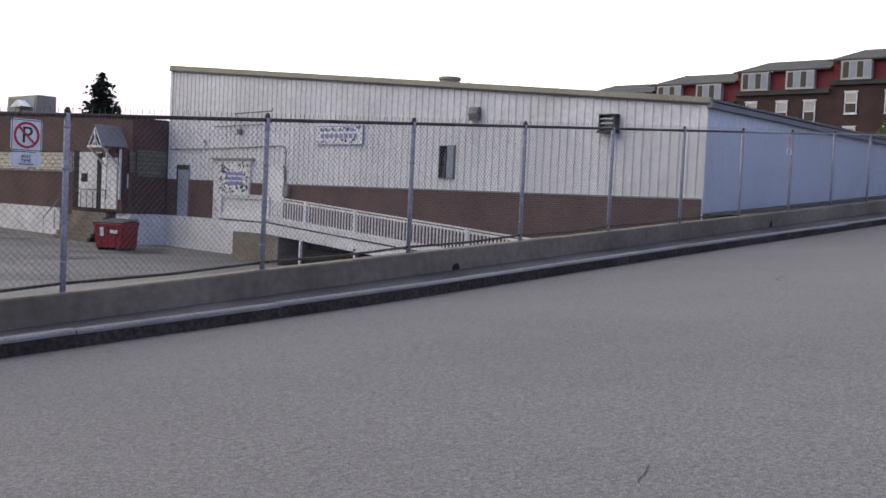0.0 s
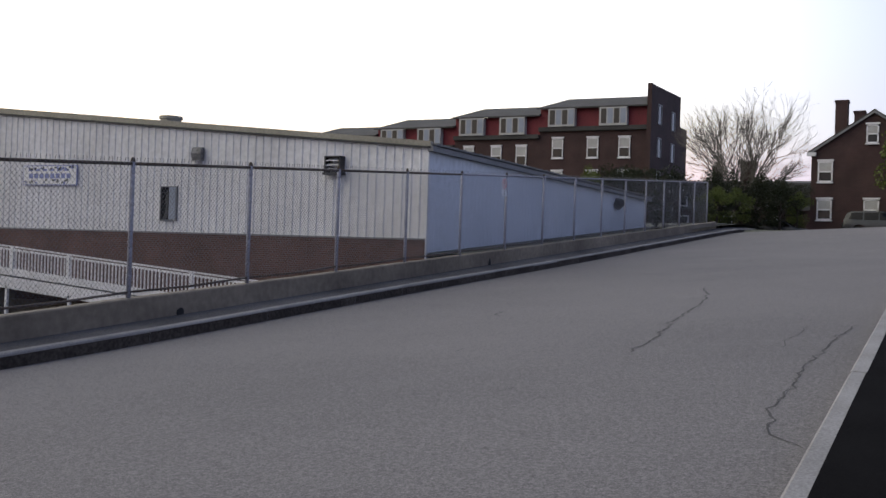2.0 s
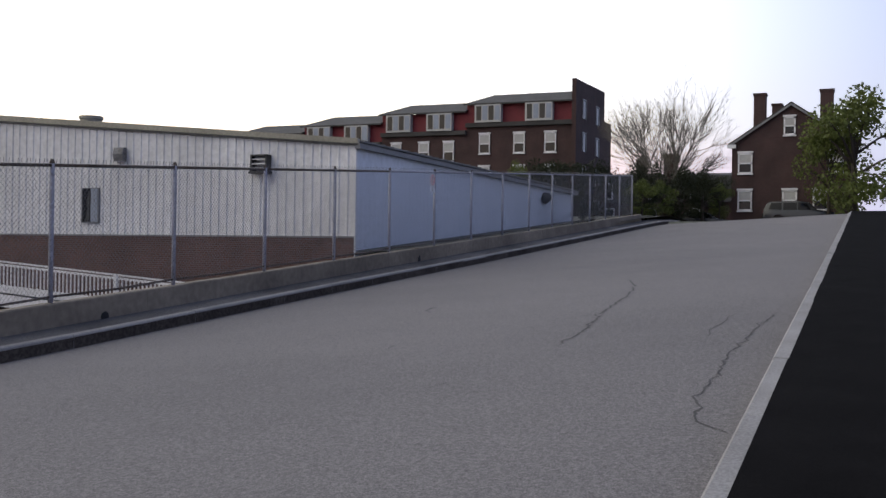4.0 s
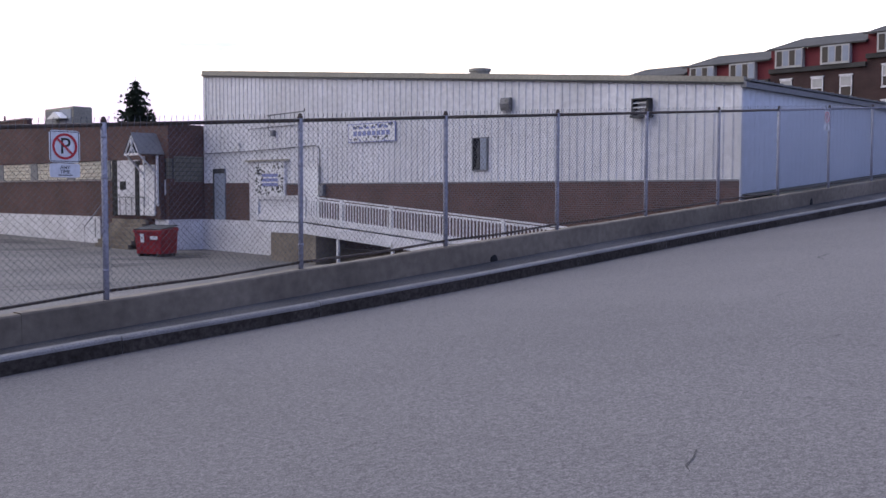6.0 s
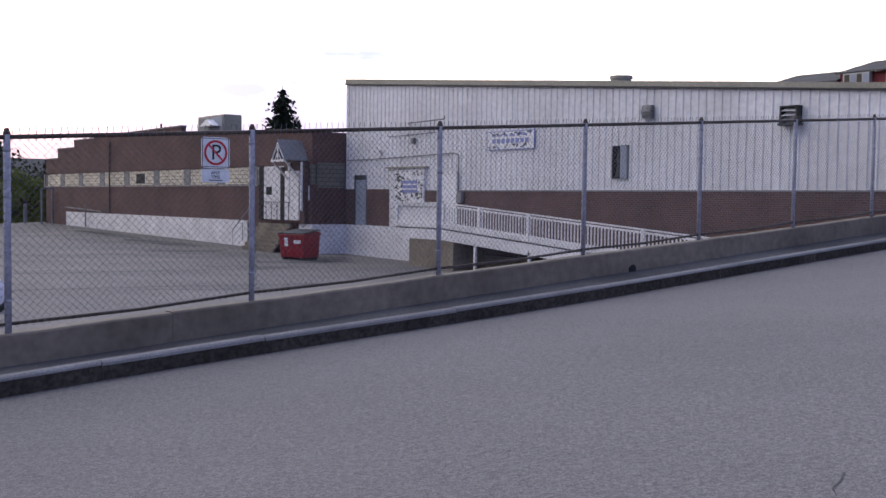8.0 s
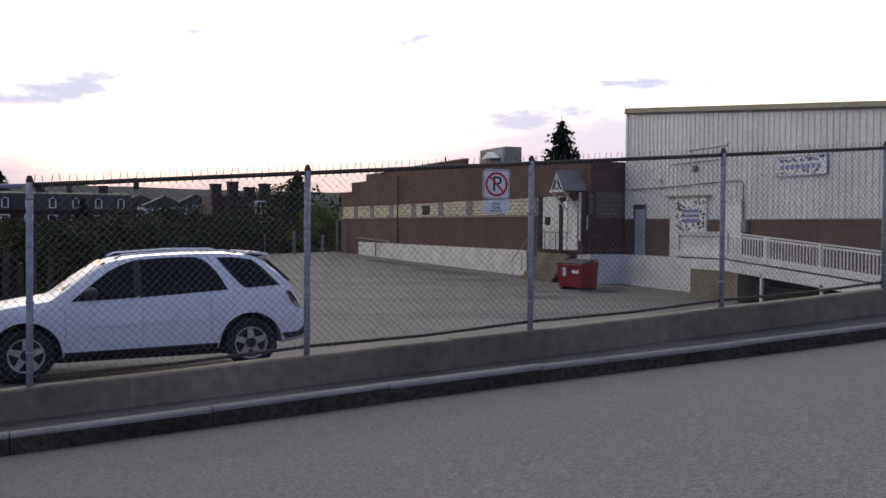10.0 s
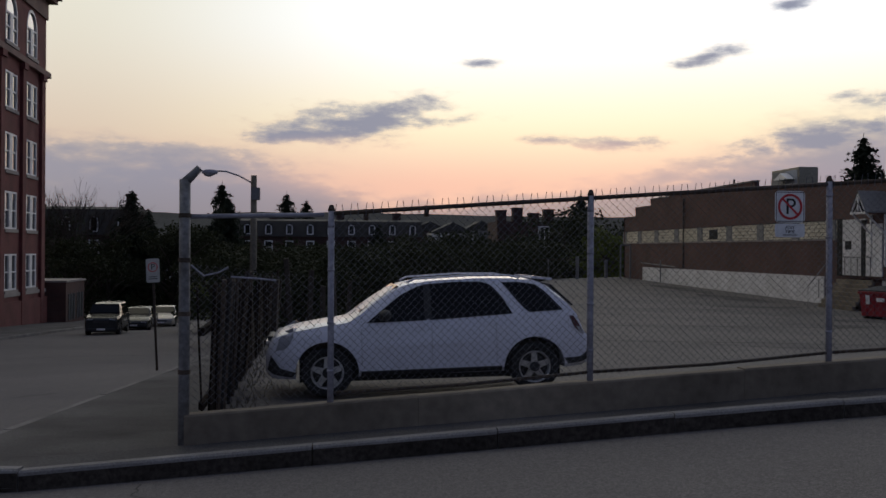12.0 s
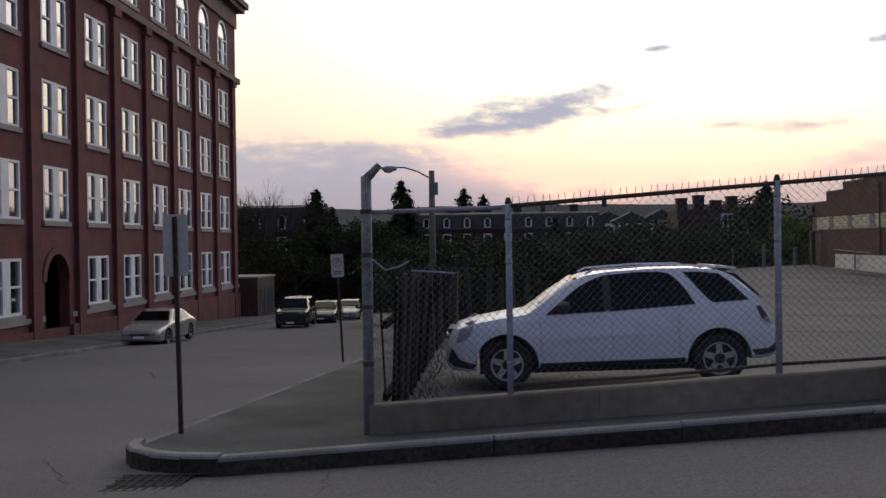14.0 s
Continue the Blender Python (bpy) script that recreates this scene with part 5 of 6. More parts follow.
suv, body = make_car("crossover_car", "white crossover car with dark windows and black lower trim", SUV, 0.9, (0.83, 3.70), 0.345, M_CARW, panes,
                     (-0.64, 15.05, lot_z(0, 15) - 0.0), 0, -1.3)
suv.matrix_basis = suv.matrix_basis @ Matrix.Diagonal((1.02, 1, 1, 1))
for s in (-1, 1):
    part("headlamp", on_side(SUV, 0.9, [(0.14, 0.66), (0.30, 0.70), (0.44, 0.96), (0.38, 0.98), (0.2, 0.88)], s, 0.01, 0.03), M_HEADLAMP, body)
    part("reversing_lamp", on_side(SUV, 0.9, [(4.3, 0.9), (4.36, 0.9), (4.41, 0.8), (4.33, 0.8)], s, 0.016, 0.03), M_LENS, body)
    part("tail_lamp", on_side(SUV, 0.9, [(4.20, 1.06), (4.28, 1.05), (4.40, 0.83), (4.32, 0.83), (4.24, 0.94)], s, 0.012, 0.03), M_TAIL, body)
    part("sill_trim", on_side(SUV, 0.9, [(1.29, 0.28), (3.24, 0.3), (3.24, 0.375), (1.29, 0.355)], s, 0.01, 0.02), M_PLAST, body)
    part("bumper_trim", on_side(SUV, 0.9, [(0.02, 0.40), (0.1, 0.34), (0.36, 0.29), (0.42, 0.36), (0.2, 0.42), (0.08, 0.6), (0.03, 0.62)], s, 0.012, 0.03), M_PLAST, body)
    part("bumper_trim", on_side(SUV, 0.9, [(4.14, 0.37), (4.4, 0.4), (4.52, 0.48), (4.53, 0.64), (4.47, 0.56), (4.36, 0.47), (4.12, 0.46)], s, 0.012, 0.03), M_PLAST, body)
    part("door_moulding", on_side(SUV, 0.9, [(1.42, 0.66), (2.25, 0.69), (2.25, 0.74), (1.42, 0.71)], s, 0.012, 0.012), M_CARW, body)
    part("door_moulding", on_side(SUV, 0.9, [(2.31, 0.69), (3.02, 0.72), (3.02, 0.77), (2.31, 0.74)], s, 0.012, 0.012), M_CARW, body)
    for x0, x1 in ((1.30, 1.306), (2.265, 2.271), (3.16, 3.166)):
        part("door_seam", on_side(SUV, 0.9, [(x0, 0.44), (x1, 0.44), (x1, 1.05), (x0, 1.05)], s, 0.003, 0.006), M_GREY, body)
    part("door_pillar", on_side(SUV, 0.9, [(2.17, 1.06), (2.27, 1.06), (2.27, 1.545), (2.17, 1.53)], s, 0.013, 0.03), M_PLAST, body)
    for x0 in (1.98, 3.02):
        part("door_handle", on_side(SUV, 0.9, [(x0, 0.96), (x0 + .18, 0.97), (x0 + .18, 1.0), (x0, 0.99)], s, 0.03, 0.02), M_CARW, body)
    for xw in (0.83, 3.70):
        bm = bmesh.new()
        prev = None
        for i in range(17):
            t = radians(8 + 164 * i / 16)
            row = []
            for r_, o in ((0.43, .008), (0.475, .008), (0.475, -.02), (0.43, -.02)):
                x, z = xw + r_ * math.cos(t), 0.345 + r_ * math.sin(t)
                row.append(bm.verts.new((x, s * (side_y(SUV, 0.9, x, z) + o), z)))
            if prev:
                for j in range(4):
                    bm.faces.new((prev[j], row[j], row[(j + 1) % 4], prev[(j + 1) % 4]))
            prev = row
        part("wheel_arch", bm, M_CARW, body)
    part("roof_rail", tube([(1.95, s * .6, 1.565), (2.05, s * .61, 1.615), (2.8, s * .62, 1.65), (3.4, s * .61, 1.64), (3.55, s * .6, 1.60)], 0.016, 6), M_CARW, body, smooth=True)
    bm = bmesh.new()
    bmesh.ops.create_icosphere(bm, subdivisions=2, radius=0.11)
    for v in bm.verts:
        v.co = Vector((v.co.x * 0.8 + 1.62, v.co.y * 1.1 + s * 1.0, v.co.z * 0.75 + 1.13))
    part("mirror", bm, M_PLAST, body, smooth=True)
part("windscreen", plate([(1.3, -.66, 1.15), (1.3, .66, 1.15), (1.84, .56, 1.505), (1.84, -.56, 1.505)], (-.02, 0, .02)), M_CGLASS, body)
part("rear_window", plate([(3.99, -.58, 1.48), (3.99, .58, 1.48), (4.29, .66, 1.18), (4.29, -.66, 1.18)], (.02, 0, .02)), M_CGLASS, body)
part("spoiler", plate([(3.72, -.62, 1.59), (4.02, -.6, 1.555), (4.02, .6, 1.555), (3.72, .62, 1.59)], (0, 0, .035)), M_CARW, body)
part("grille", boxes([(0.02, 0.1, -.42, .42, .66, .84)]), M_PLAST, body, bevel=0.01)
part("grille_bar", boxes([(0.0, 0.06, -.45, .45, .735, .775)]), M_ALLOY, body)

SEDAN = [(0.0, 0.3, 0.52, 0.56, 0.78), (0.12, 0.22, 0.62, 0.7, 0.9), (0.5, 0.2, 0.74, 0.82, 0.97), (1.25, 0.2, 0.86, 0.93, 1.0), (1.45, 0.2, 0.9, 1.02, 1.0), (1.95, 0.2, 0.92, 1.33, 1.0), (2.3, 0.2, 0.93, 1.42, 1.0),
         (3.0, 0.2, 0.94, 1.43, 1.0), (3.4, 0.21, 0.95, 1.36, 1.0), (3.95, 0.23, 0.95, 1.06, 0.99), (4.3, 0.25, 0.9, 0.98, 0.97), (4.75, 0.27, 0.82, 0.92, 0.92), (4.85, 0.36, 0.6, 0.66, 0.85)]
SP = [[(1.62, 0.95), (2.0, 1.27), (2.25, 1.35), (2.6, 1.36), (2.6, 0.96)], [(2.65, 0.96), (2.65, 1.36), (3.05, 1.35), (3.35, 1.27), (3.75, 0.98)]]
JEEP = [(0.0, 0.4, 0.85, 0.9, 0.85), (0.12, 0.33, 0.95, 1.05, 0.94), (0.9, 0.32, 1.05, 1.14, 1.0), (1.2, 0.32, 1.08, 1.2, 1.0), (1.7, 0.33, 1.1, 1.68, 1.0), (2.2, 0.33, 1.1, 1.76, 1.0), (4.1, 0.35, 1.12, 1.74, 1.0), (4.4, 0.36, 1.1, 1.62, 0.98), (4.6, 0.38, 1.0, 1.1, 0.95), (4.68, 0.46, 0.8, 0.84, 0.9)]
JP = [[(1.5, 1.14), (1.82, 1.58), (2.35, 1.64), (2.35, 1.14)], [(2.42, 1.14), (2.42, 1.64), (3.3, 1.64), (3.3, 1.15)], [(3.4, 1.15), (3.4, 1.64), (4.1, 1.62), (4.25, 1.2)]]


def street_car(name, label, tab, half, wheels, wr, paint, pn, x, y, rz, zf=road_z):
    L = tab[-1][0]
    c, s = math.cos(radians(rz)), math.sin(radians(rz))
    root, b = make_car(name, label, tab, half, wheels, wr, paint, pn, (x - c * L / 2, y - s * L / 2, zf(x, y)), rz)
    h0 = interp(tab, 0.12)[1]
    for sg in (-1, 1):
        part("headlamp", boxes([(0.02, 0.1, sg * half * .62 - .16, sg * half * .62 + .16, h0 - .12, h0)]), M_LENS, b, bevel=0.01)
        part("tail_lamp", boxes([(L - .1, L - .005, sg * half * .68 - .14, sg * half * .68 + .14, h0 + .0, h0 + .16)]), M_TAIL, b, bevel=0.01)
    top0 = 1.4 if tab is SEDAN else 1.7
    ws = [(1.42, .74, 1.0), (1.98, .6, 1.33)] if tab is SEDAN else [(1.2, .78, 1.2), (1.68, .68, 1.66)]
    part("windscreen", plate([(ws[0][0], -ws[0][1] * half / .9, ws[0][2]), (ws[0][0], ws[0][1] * half / .9, ws[0][2]), (ws[1][0], ws[1][1] * half / .9, ws[1][2]), (ws[1][0], -ws[1][1] * half / .9, ws[1][2])], (-.03, 0, .03)), M_CGLASS, b)
    if tab is SEDAN:
        part("rear_window", plate([(3.42, -.58, 1.35), (3.42, .58, 1.35), (3.93, .68, 1.08), (3.93, -.68, 1.08)], (.03, 0, .03)), M_CGLASS, b)
    part("grille", boxes([(-0.01, 0.08, -.4, .4, h0 - .2, h0 - .06)]), M_PLAST, b)
    part("bumper", boxes([(-0.04, 0.12, -half * .8, half * .8, .3, .46)]), paint, b, bevel=0.03)
    part("number_plate", boxes([(-.055, -.04, -.22, .22, .36, .46)]), M_SIGNW, b)
    return root


street_car("sedan_car", "silver sedan parked at the side-street kerb", SEDAN, 0.9, (0.95, 3.75), 0.32, M_CARS, SP, -14.2, 43.0, 88)
street_car("jeep_car", "black off-road car parked facing uphill", JEEP, 0.92, (0.85, 3.6), 0.37, M_CARD, JP, -11.4, 59.0, 92)
street_car("sedan_car", "dark sedan parked behind the black car", SEDAN, 0.9, (0.95, 3.75), 0.32, M_CARD, SP, -10.9, 66.5, 91)
street_car("sedan_car", "pale sedan parked far down the side street", SEDAN, 0.9, (0.95, 3.75), 0.32, M_CARS, SP, -10.2, 73.0, 90)
street_car("sedan_car", "dark sedan parked beyond the crest", SEDAN, 0.9, (0.95, 3.75), 0.32, M_CARD, SP, 73.5, 10.6, 92)
street_car("jeep_car", "dark wagon parked below the brick house", JEEP, 0.92, (0.85, 3.6), 0.37, M_CARD, JP, 73.8, 4.2, 90)


# ---- brick mill ----
MX = -20.0


def arch_pts(y0, y1, z0, zs, n=8):
    r = (y1 - y0) / 2
    c = (y0 + y1) / 2
    return [(y0, z0), (y1, z0)] + [(c + r * math.cos(t), zs + r * math.sin(t)) for t in (math.pi * i / n for i in range(n + 1))]


def mill_window(root, yc, z0, z1, arched=False, w=2.7):
    """A pair of white sash windows under one stone sill; panes sit back in the wall."""
    y0, y1 = yc - w / 2, yc + w / 2
    g = part("window", boxes([(MX - .12, MX - .08, y0, y1, z0, z1)]) if not arched else plate([(MX - .12, y, z) for y, z in arch_pts(y0, y1, z0, z1)], (.04, 0, 0)), M_MILLGLASS, root, "white paired sash window")
    fr = []
    for a, b in ((y0, y0 + .15), (yc - .34, yc + .34), (y1 - .15, y1)):
        fr.append((MX - .1, MX + .02, a, b, z0, z1))
    for a, b in ((z0, z0 + .12), ((z0 + z1) / 2 - .05, (z0 + z1) / 2 + .05), (z1 - .12, z1)):
        fr.append((MX - .1, MX + .012, y0, y1, a, b))
    part("window_frame", boxes(fr), M_WHITE2, g)
    if arched:
        r = w / 2
        bm = bmesh.new()
        for i in range(12):
            a, b = math.pi * i / 12, math.pi * (i + 1) / 12
            bm_poly(bm, [(MX - .1, yc + q * math.cos(t), z1 + q * math.sin(t)) for q, t in ((r - .2, a), (r, a), (r, b), (r - .2, b))], (.12, 0, 0))
        part("arch_frame", bm, M_WHITE2, g)
    part("window_sill", boxes([(MX - .1, MX + .12, y0 - .12, y1 + .12, z0 - .22, z0 - .0)]), M_STONE, g)


def mill():
    root = thing("mill_building", "tall red-brick mill with rows of white sash windows", "building")
    y0, y1 = 22.0, 79.6
    sills = [-1.22, 2.85, 6.75, 10.85]
    hts = [2.42, 2.5, 2.48, 2.42]
    cols = [46.05 + 4.95 * k for k in range(-4, 7)]
    # facade in strips, so that the openings go through it
    w = 2.7
    edges = [y0]
    for c in cols:
        edges += [c - w / 2, c + w / 2]
    edges.append(y1)
    for i in range(0, len(edges), 2):
        part("wall", boxed(MX - .5, MX, edges[i], edges[i + 1], -5, 20.2), M_MILL, root)
    for k, c in enumerate(cols):
        zs = [-5.0]
        for s_, h in zip(sills, hts):
            if k == 4 and s_ < 0:
                zs += [-2.1, 1.42]
                continue
            zs += [s_, s_ + h]
        zs += [15.2, 18.7, 20.2]
        for a, b in zip(zs[0::2], zs[1::2]):
            part("wall", boxed(MX - .5, MX, c - w / 2, c + w / 2, a, b), M_MILL, root)
        for j, (s_, h) in enumerate(zip(sills, hts)):
            if k == 4 and j == 0:
                continue
            mill_window(root, c, s_, s_ + h)
        mill_window(root, c, 15.2, 17.2, True)
        # brick spandrels round the arched heads
        bm = bmesh.new()
        r = w / 2
        for sg in (-1, 1):
            for i in range(6):
                a, b = math.pi / 2 * i / 6, math.pi / 2 * (i + 1) / 6
                bm_poly(bm, [(MX - .5, c + sg * r * math.cos(a), 17.2 + r * math.sin(a)), (MX - .5, c + sg * r * math.cos(b), 17.2 + r * math.sin(b)), (MX - .5, c + sg * r * math.cos(b), 18.7), (MX - .5, c + sg * r * math.cos(a), 18.7)], (.5, 0, 0))
        part("arch_spandrel", bm, M_MILL, root)
    # entrance arch
    c = cols[4]
    part("entrance", boxes([(MX - 1.2, MX - 1.1, c - 1.35, c + 1.35, -2.3, 1.4)]), M_BLACK, root, "dark arched brick entrance")
    bm = bmesh.new()
    for i in range(10):
        a, b = math.pi * i / 10, math.pi * (i + 1) / 10
        bm_poly(bm, [(MX - .02, c + q * math.cos(t), .1 + q * math.sin(t)) for q, t in ((1.25, a), (1.6, a), (1.6, b), (1.25, b))], (.1, 0, 0))
    part("entrance_arch", bm, M_MILL, root)
    bm = bmesh.new()
    for sg in (-1, 1):
        for i in range(6):
            a, b = math.pi / 2 * i / 6, math.pi / 2 * (i + 1) / 6
            bm_poly(bm, [(MX - .5, c + sg * 1.3 * math.cos(a), .1 + 1.3 * math.sin(a)), (MX - .5, c + sg * 1.3 * math.cos(b), .1 + 1.3 * math.sin(b)), (MX - .5, c + sg * 1.35 * math.cos(b) if i < 5 else c, 1.42), (MX - .5, c + sg * 1.35 * math.cos(a), 1.42)], (.499, 0, 0))
    part("entrance_spandrel", bm, M_MILL, root)
    # pilasters, string courses, cornice
    for k in range(len(cols) + 1):
        y = cols[0] - 2.475 + 4.95 * k
        part("pilaster", boxes([(MX, MX + .22, y - .42, y + .42, -5, 14.2)]), M_MILL, root)
        part("pilaster_cap", boxes([(MX, MX + .34, y - .5, y + .5, 13.9, 14.35)]), M_MILL, root)
    part("string_course", boxes([(MX - .0, MX + .32, y0, y1 + .3, 14.35, 14.75)]), M_BROWNSTONE, root)
    for z in (-1.5, ):
        for a, b in ((y0, cols[4] - 1.5), (cols[4] + 1.5, y1)):
            part("water_table", boxed(MX, MX + .1, a, b, z - .15, z + .08), M_STONE, root)
    part("frieze", boxes([(MX - .5, MX + .15, y0, y1 + .1, 18.7, 20.0)]), M_BROWNSTONE, root, "brownstone frieze under the cornice")
    part("cornice", boxes([(MX - .5, MX + .7, y0, y1 + .6, 20.0, 20.35), (MX - .5, MX + .95, y0, y1 + .9, 20.35, 20.8)]), M_BROWNSTONE, root)
    part("end_wall", boxes([(MX - 24, MX - .5, y1 - .5, y1, -5, 20.2), (MX - 24, MX - .5, y0, y0 + .5, -5, 20.2), (MX - 24, MX - 23.5, y0, y1, -5, 20.2)]), M_MILL, root)
    part("roof", boxes([(MX - 24, MX, y0, y1, 20.1, 20.3)]), M_SHINGLE, root)
    part("floor_slab", boxes([(MX - 24, MX - 3, y0, y1, 3.9, 4.1)]), M_DARK, root)
    for a, b in ((y0, cols[4] - 1.4), (cols[4] + 1.4, y1)):
        part("plinth", boxed(MX - .4, MX + .18, a, b, -5, -2.0), M_MILL, root)


mill()


def annex():
    root = thing("mill_annex", "low brick annex with dark openings beside the mill", "building")
    part("wall", boxed(MX - 8, MX + 1.4, 80.2, 86.4, -6, -1.0), M_BRICK, root)
    part("coping", plate([(MX - 8.1, 80.1, -1.0), (MX + 1.5, 80.1, -1.0), (MX + 1.5, 86.5, -1.0), (MX - 8.1, 86.5, -1.0)], (0, 0, .14)), M_STONE, root)
    for k in range(2):
        y = 81.0 + 2.8 * k
        w = part("window", boxed(MX + 1.36, MX + 1.42, y, y + 1.8, -3.9, -1.9), M_BLACK, root)
        part("window_frame", boxes([(MX + 1.4, MX + 1.48, y, y + .12, -3.9, -1.9), (MX + 1.4, MX + 1.48, y + .85, y + .95, -3.9, -1.9), (MX + 1.4, MX + 1.48, y + 1.68, y + 1.8, -3.9, -1.9)]), M_GREY, w)


annex()
kerb("kerb_mill", [(-14.76, y, road_z(-14.76, y)) for y in (KERB_Y + 8, 40, 60, 98)], 0.135, 0.15, 1, "low dull granite kerb along the mill pavement", 2.4, None, M_KERB2)
sheet("pavement_mill", [MX - .2, -17, -14.9], [KERB_Y + 8] + frange(22, 130, 4), lambda x, y: road_z(-15, y) + 0.14, M_PAVE, "worn pavement in front of the mill", "pavement")


def street_lamp(x, y, ztop):
    root = thing("street_lamp", "cobra-head street lamp on a wooden utility pole", "street lamp", at=(x, y, 0))
    z0 = road_z(-4.4, y) - .1
    part("pole", tube([(0, 0, z0), (0, 0, ztop)], 0.17, 10, 0.12), M_TWIG, root, smooth=True)
    part("arm", tube([(0, 0, ztop - .35), (-.6, 0, ztop - .02), (-1.1, 0, ztop + .14), (-1.5, 0, ztop + .16)], 0.035, 6), M_GALV, root, smooth=True)
    bm = bmesh.new()
    bmesh.ops.create_icosphere(bm, subdivisions=2, radius=0.3)
    for v in bm.verts:
        v.co = Vector((v.co.x * 1.15 - 1.75, v.co.y * .55, v.co.z * (.35 if v.co.z > 0 else .5) + ztop + .12))
    h = part("lamp_head", bm, M_GALV, root, smooth=True)
    bm = bmesh.new()
    bmesh.ops.create_icosphere(bm, subdivisions=2, radius=0.2)
    for v in bm.verts:
        v.co = Vector((v.co.x - 1.8, v.co.y * .6, v.co.z * .5 + ztop + .02))
    part("lens", bm, M_LENS, h, smooth=True)
    part("transformer_box", boxes([(-.1, .25, -.2, .2, ztop - 1.0, ztop - .5)]), M_GREY, root)


street_lamp(-2.42, 42.0, 4.6)


# ---- land and verges further off ----
sheet("verge", frange(27, 57, 3) + [62, 66], [11.8, 12.8, 14.2], lambda x, y: rise(x) - 0.3, M_EARTH, "weedy strip between wall and warehouse", "ground")
sheet("verge_2", [51, 57, 62, 66, 80, 100, 140], [11.4, 16, 30, 60, 90], lambda x, y: rise(min(x, 72)) - 0.35, M_EARTH, "dark grassy ground beyond the crest", "ground")
sheet("verge_3", [66, 80, 100, 140], [-60, -20, 0.6], lambda x, y: rise(72) - 0.35, M_EARTH, "dark grassy ground below the brick house", "ground")
sheet("verge_4", [-45, -20, -4.5, -1.3, 10, 27, 45], [82, 90, 100, 130], lambda x, y: (lot_z(20, 80) if y < 83 and x > -1.4 else -5.2 - 0.01 * y) if y > 83 or x > -1.4 else -4.5, M_EARTH, "overgrown bank behind the parking lot", "ground")


# ---- trees ----
def leaves(bm, centre, rad, n, size, seed, flat=1.0):
    rnd = random.Random(seed)
    for _ in range(n):
        while True:
            p = Vector((rnd.uniform(-1, 1), rnd.uniform(-1, 1), rnd.uniform(-1, 1)))
            if 0.25 < p.length < 1:
                break
        p = Vector(centre) + Vector((p.x * rad[0], p.y * rad[1], p.z * rad[2]))
        a = Vector((rnd.gauss(0, 1), rnd.gauss(0, 1), rnd.gauss(0, 1))).normalized()
        b = a.cross(Vector((rnd.gauss(0, 1), rnd.gauss(0, 1), rnd.gauss(0, 1)))).normalized()
        s = size * rnd.uniform(0.6, 1.3)
        vs = [bm.verts.new(p + a * s * u + b * s * v * flat) for u, v in ((-1, 0), (0, -.6), (1, 0), (0, .6))]
        bm.faces.new(vs)


def broadleaf(name, label, material, h, seed, size=0.16, spread=0.38, n=4200):
    rnd = random.Random(seed)
    root = thing(name, label, "tree", group="trees round the lot")
    bm = bmesh.new()
    bm_tube(bm, [(0, 0, -.5), (.05 * h * .2, 0, h * .3), (0, .03 * h, h * .6)], h * .028, 8, h * .012)
    tips = []
    for i in range(9):
        a = 2 * math.pi * i / 9 + rnd.uniform(-.3, .3)
        z0 = h * rnd.uniform(.2, .5)
        r = h * spread * rnd.uniform(.5, 1)
        tip = (r * math.cos(a), r * math.sin(a), z0 + h * rnd.uniform(.15, .4))
        bm_tube(bm, [(0, 0, z0), (tip[0] * .5, tip[1] * .5, z0 + (tip[2] - z0) * .65), tip], h * .012, 5, h * .004)
        tips.append(tip)
    part("trunk", bm, M_BARK, root, smooth=True)
    bm = bmesh.new()
    tips += [(rnd.uniform(-.1, .1) * h, rnd.uniform(-.1, .1) * h, h * rnd.uniform(.6, .88)) for _ in range(6)] + [(rnd.uniform(-.25, .25) * h, rnd.uniform(-.25, .25) * h, h * rnd.uniform(.12, .4)) for _ in range(6)]
    for k, t in enumerate(tips):
        q = h * rnd.uniform(.1, .17)
        leaves(bm, t, (q * 1.2, q * 1.2, q), n // len(tips), size, seed * 100 + k)
    part("crown", bm, material, root)
    return root


def fir(name, label, h, seed, w=0.33, n_tier=26, base=0.08):
    rnd = random.Random(seed)
    root = thing(name, label, "tree", group="conifers")
    part("trunk", tube([(0, 0, -.5), (0, 0, h)], h * .016, 7, .02), M_BARK, root)
    bm = bmesh.new()
    for i in range(n_tier):
        f = i / n_tier
        z0 = h * (base + (1 - base) * f ** 0.9)
        r = h * w * (1 - f) ** .7 * rnd.uniform(.75, 1.15) + .08
        for j in range(15):
            a = rnd.uniform(0, 2 * math.pi)
            z = z0 + rnd.uniform(-.6, .6) * h / n_tier
            d = Vector((math.cos(a), math.sin(a), rnd.uniform(-.45, -.05)))
            rr = r * rnd.uniform(.6, 1.1)
            for k in range(6):
                u = (k + .5) / 6
                s = (.05 + .2 * rr * (1.1 - u * .6)) * .9
                leaves(bm, Vector((0, 0, z)) + d * rr * u, (s, s, s * .7), 3, s * .9, rnd.randrange(10 ** 6), .8)
    part("crown", bm, M_FIR, root)
    return root


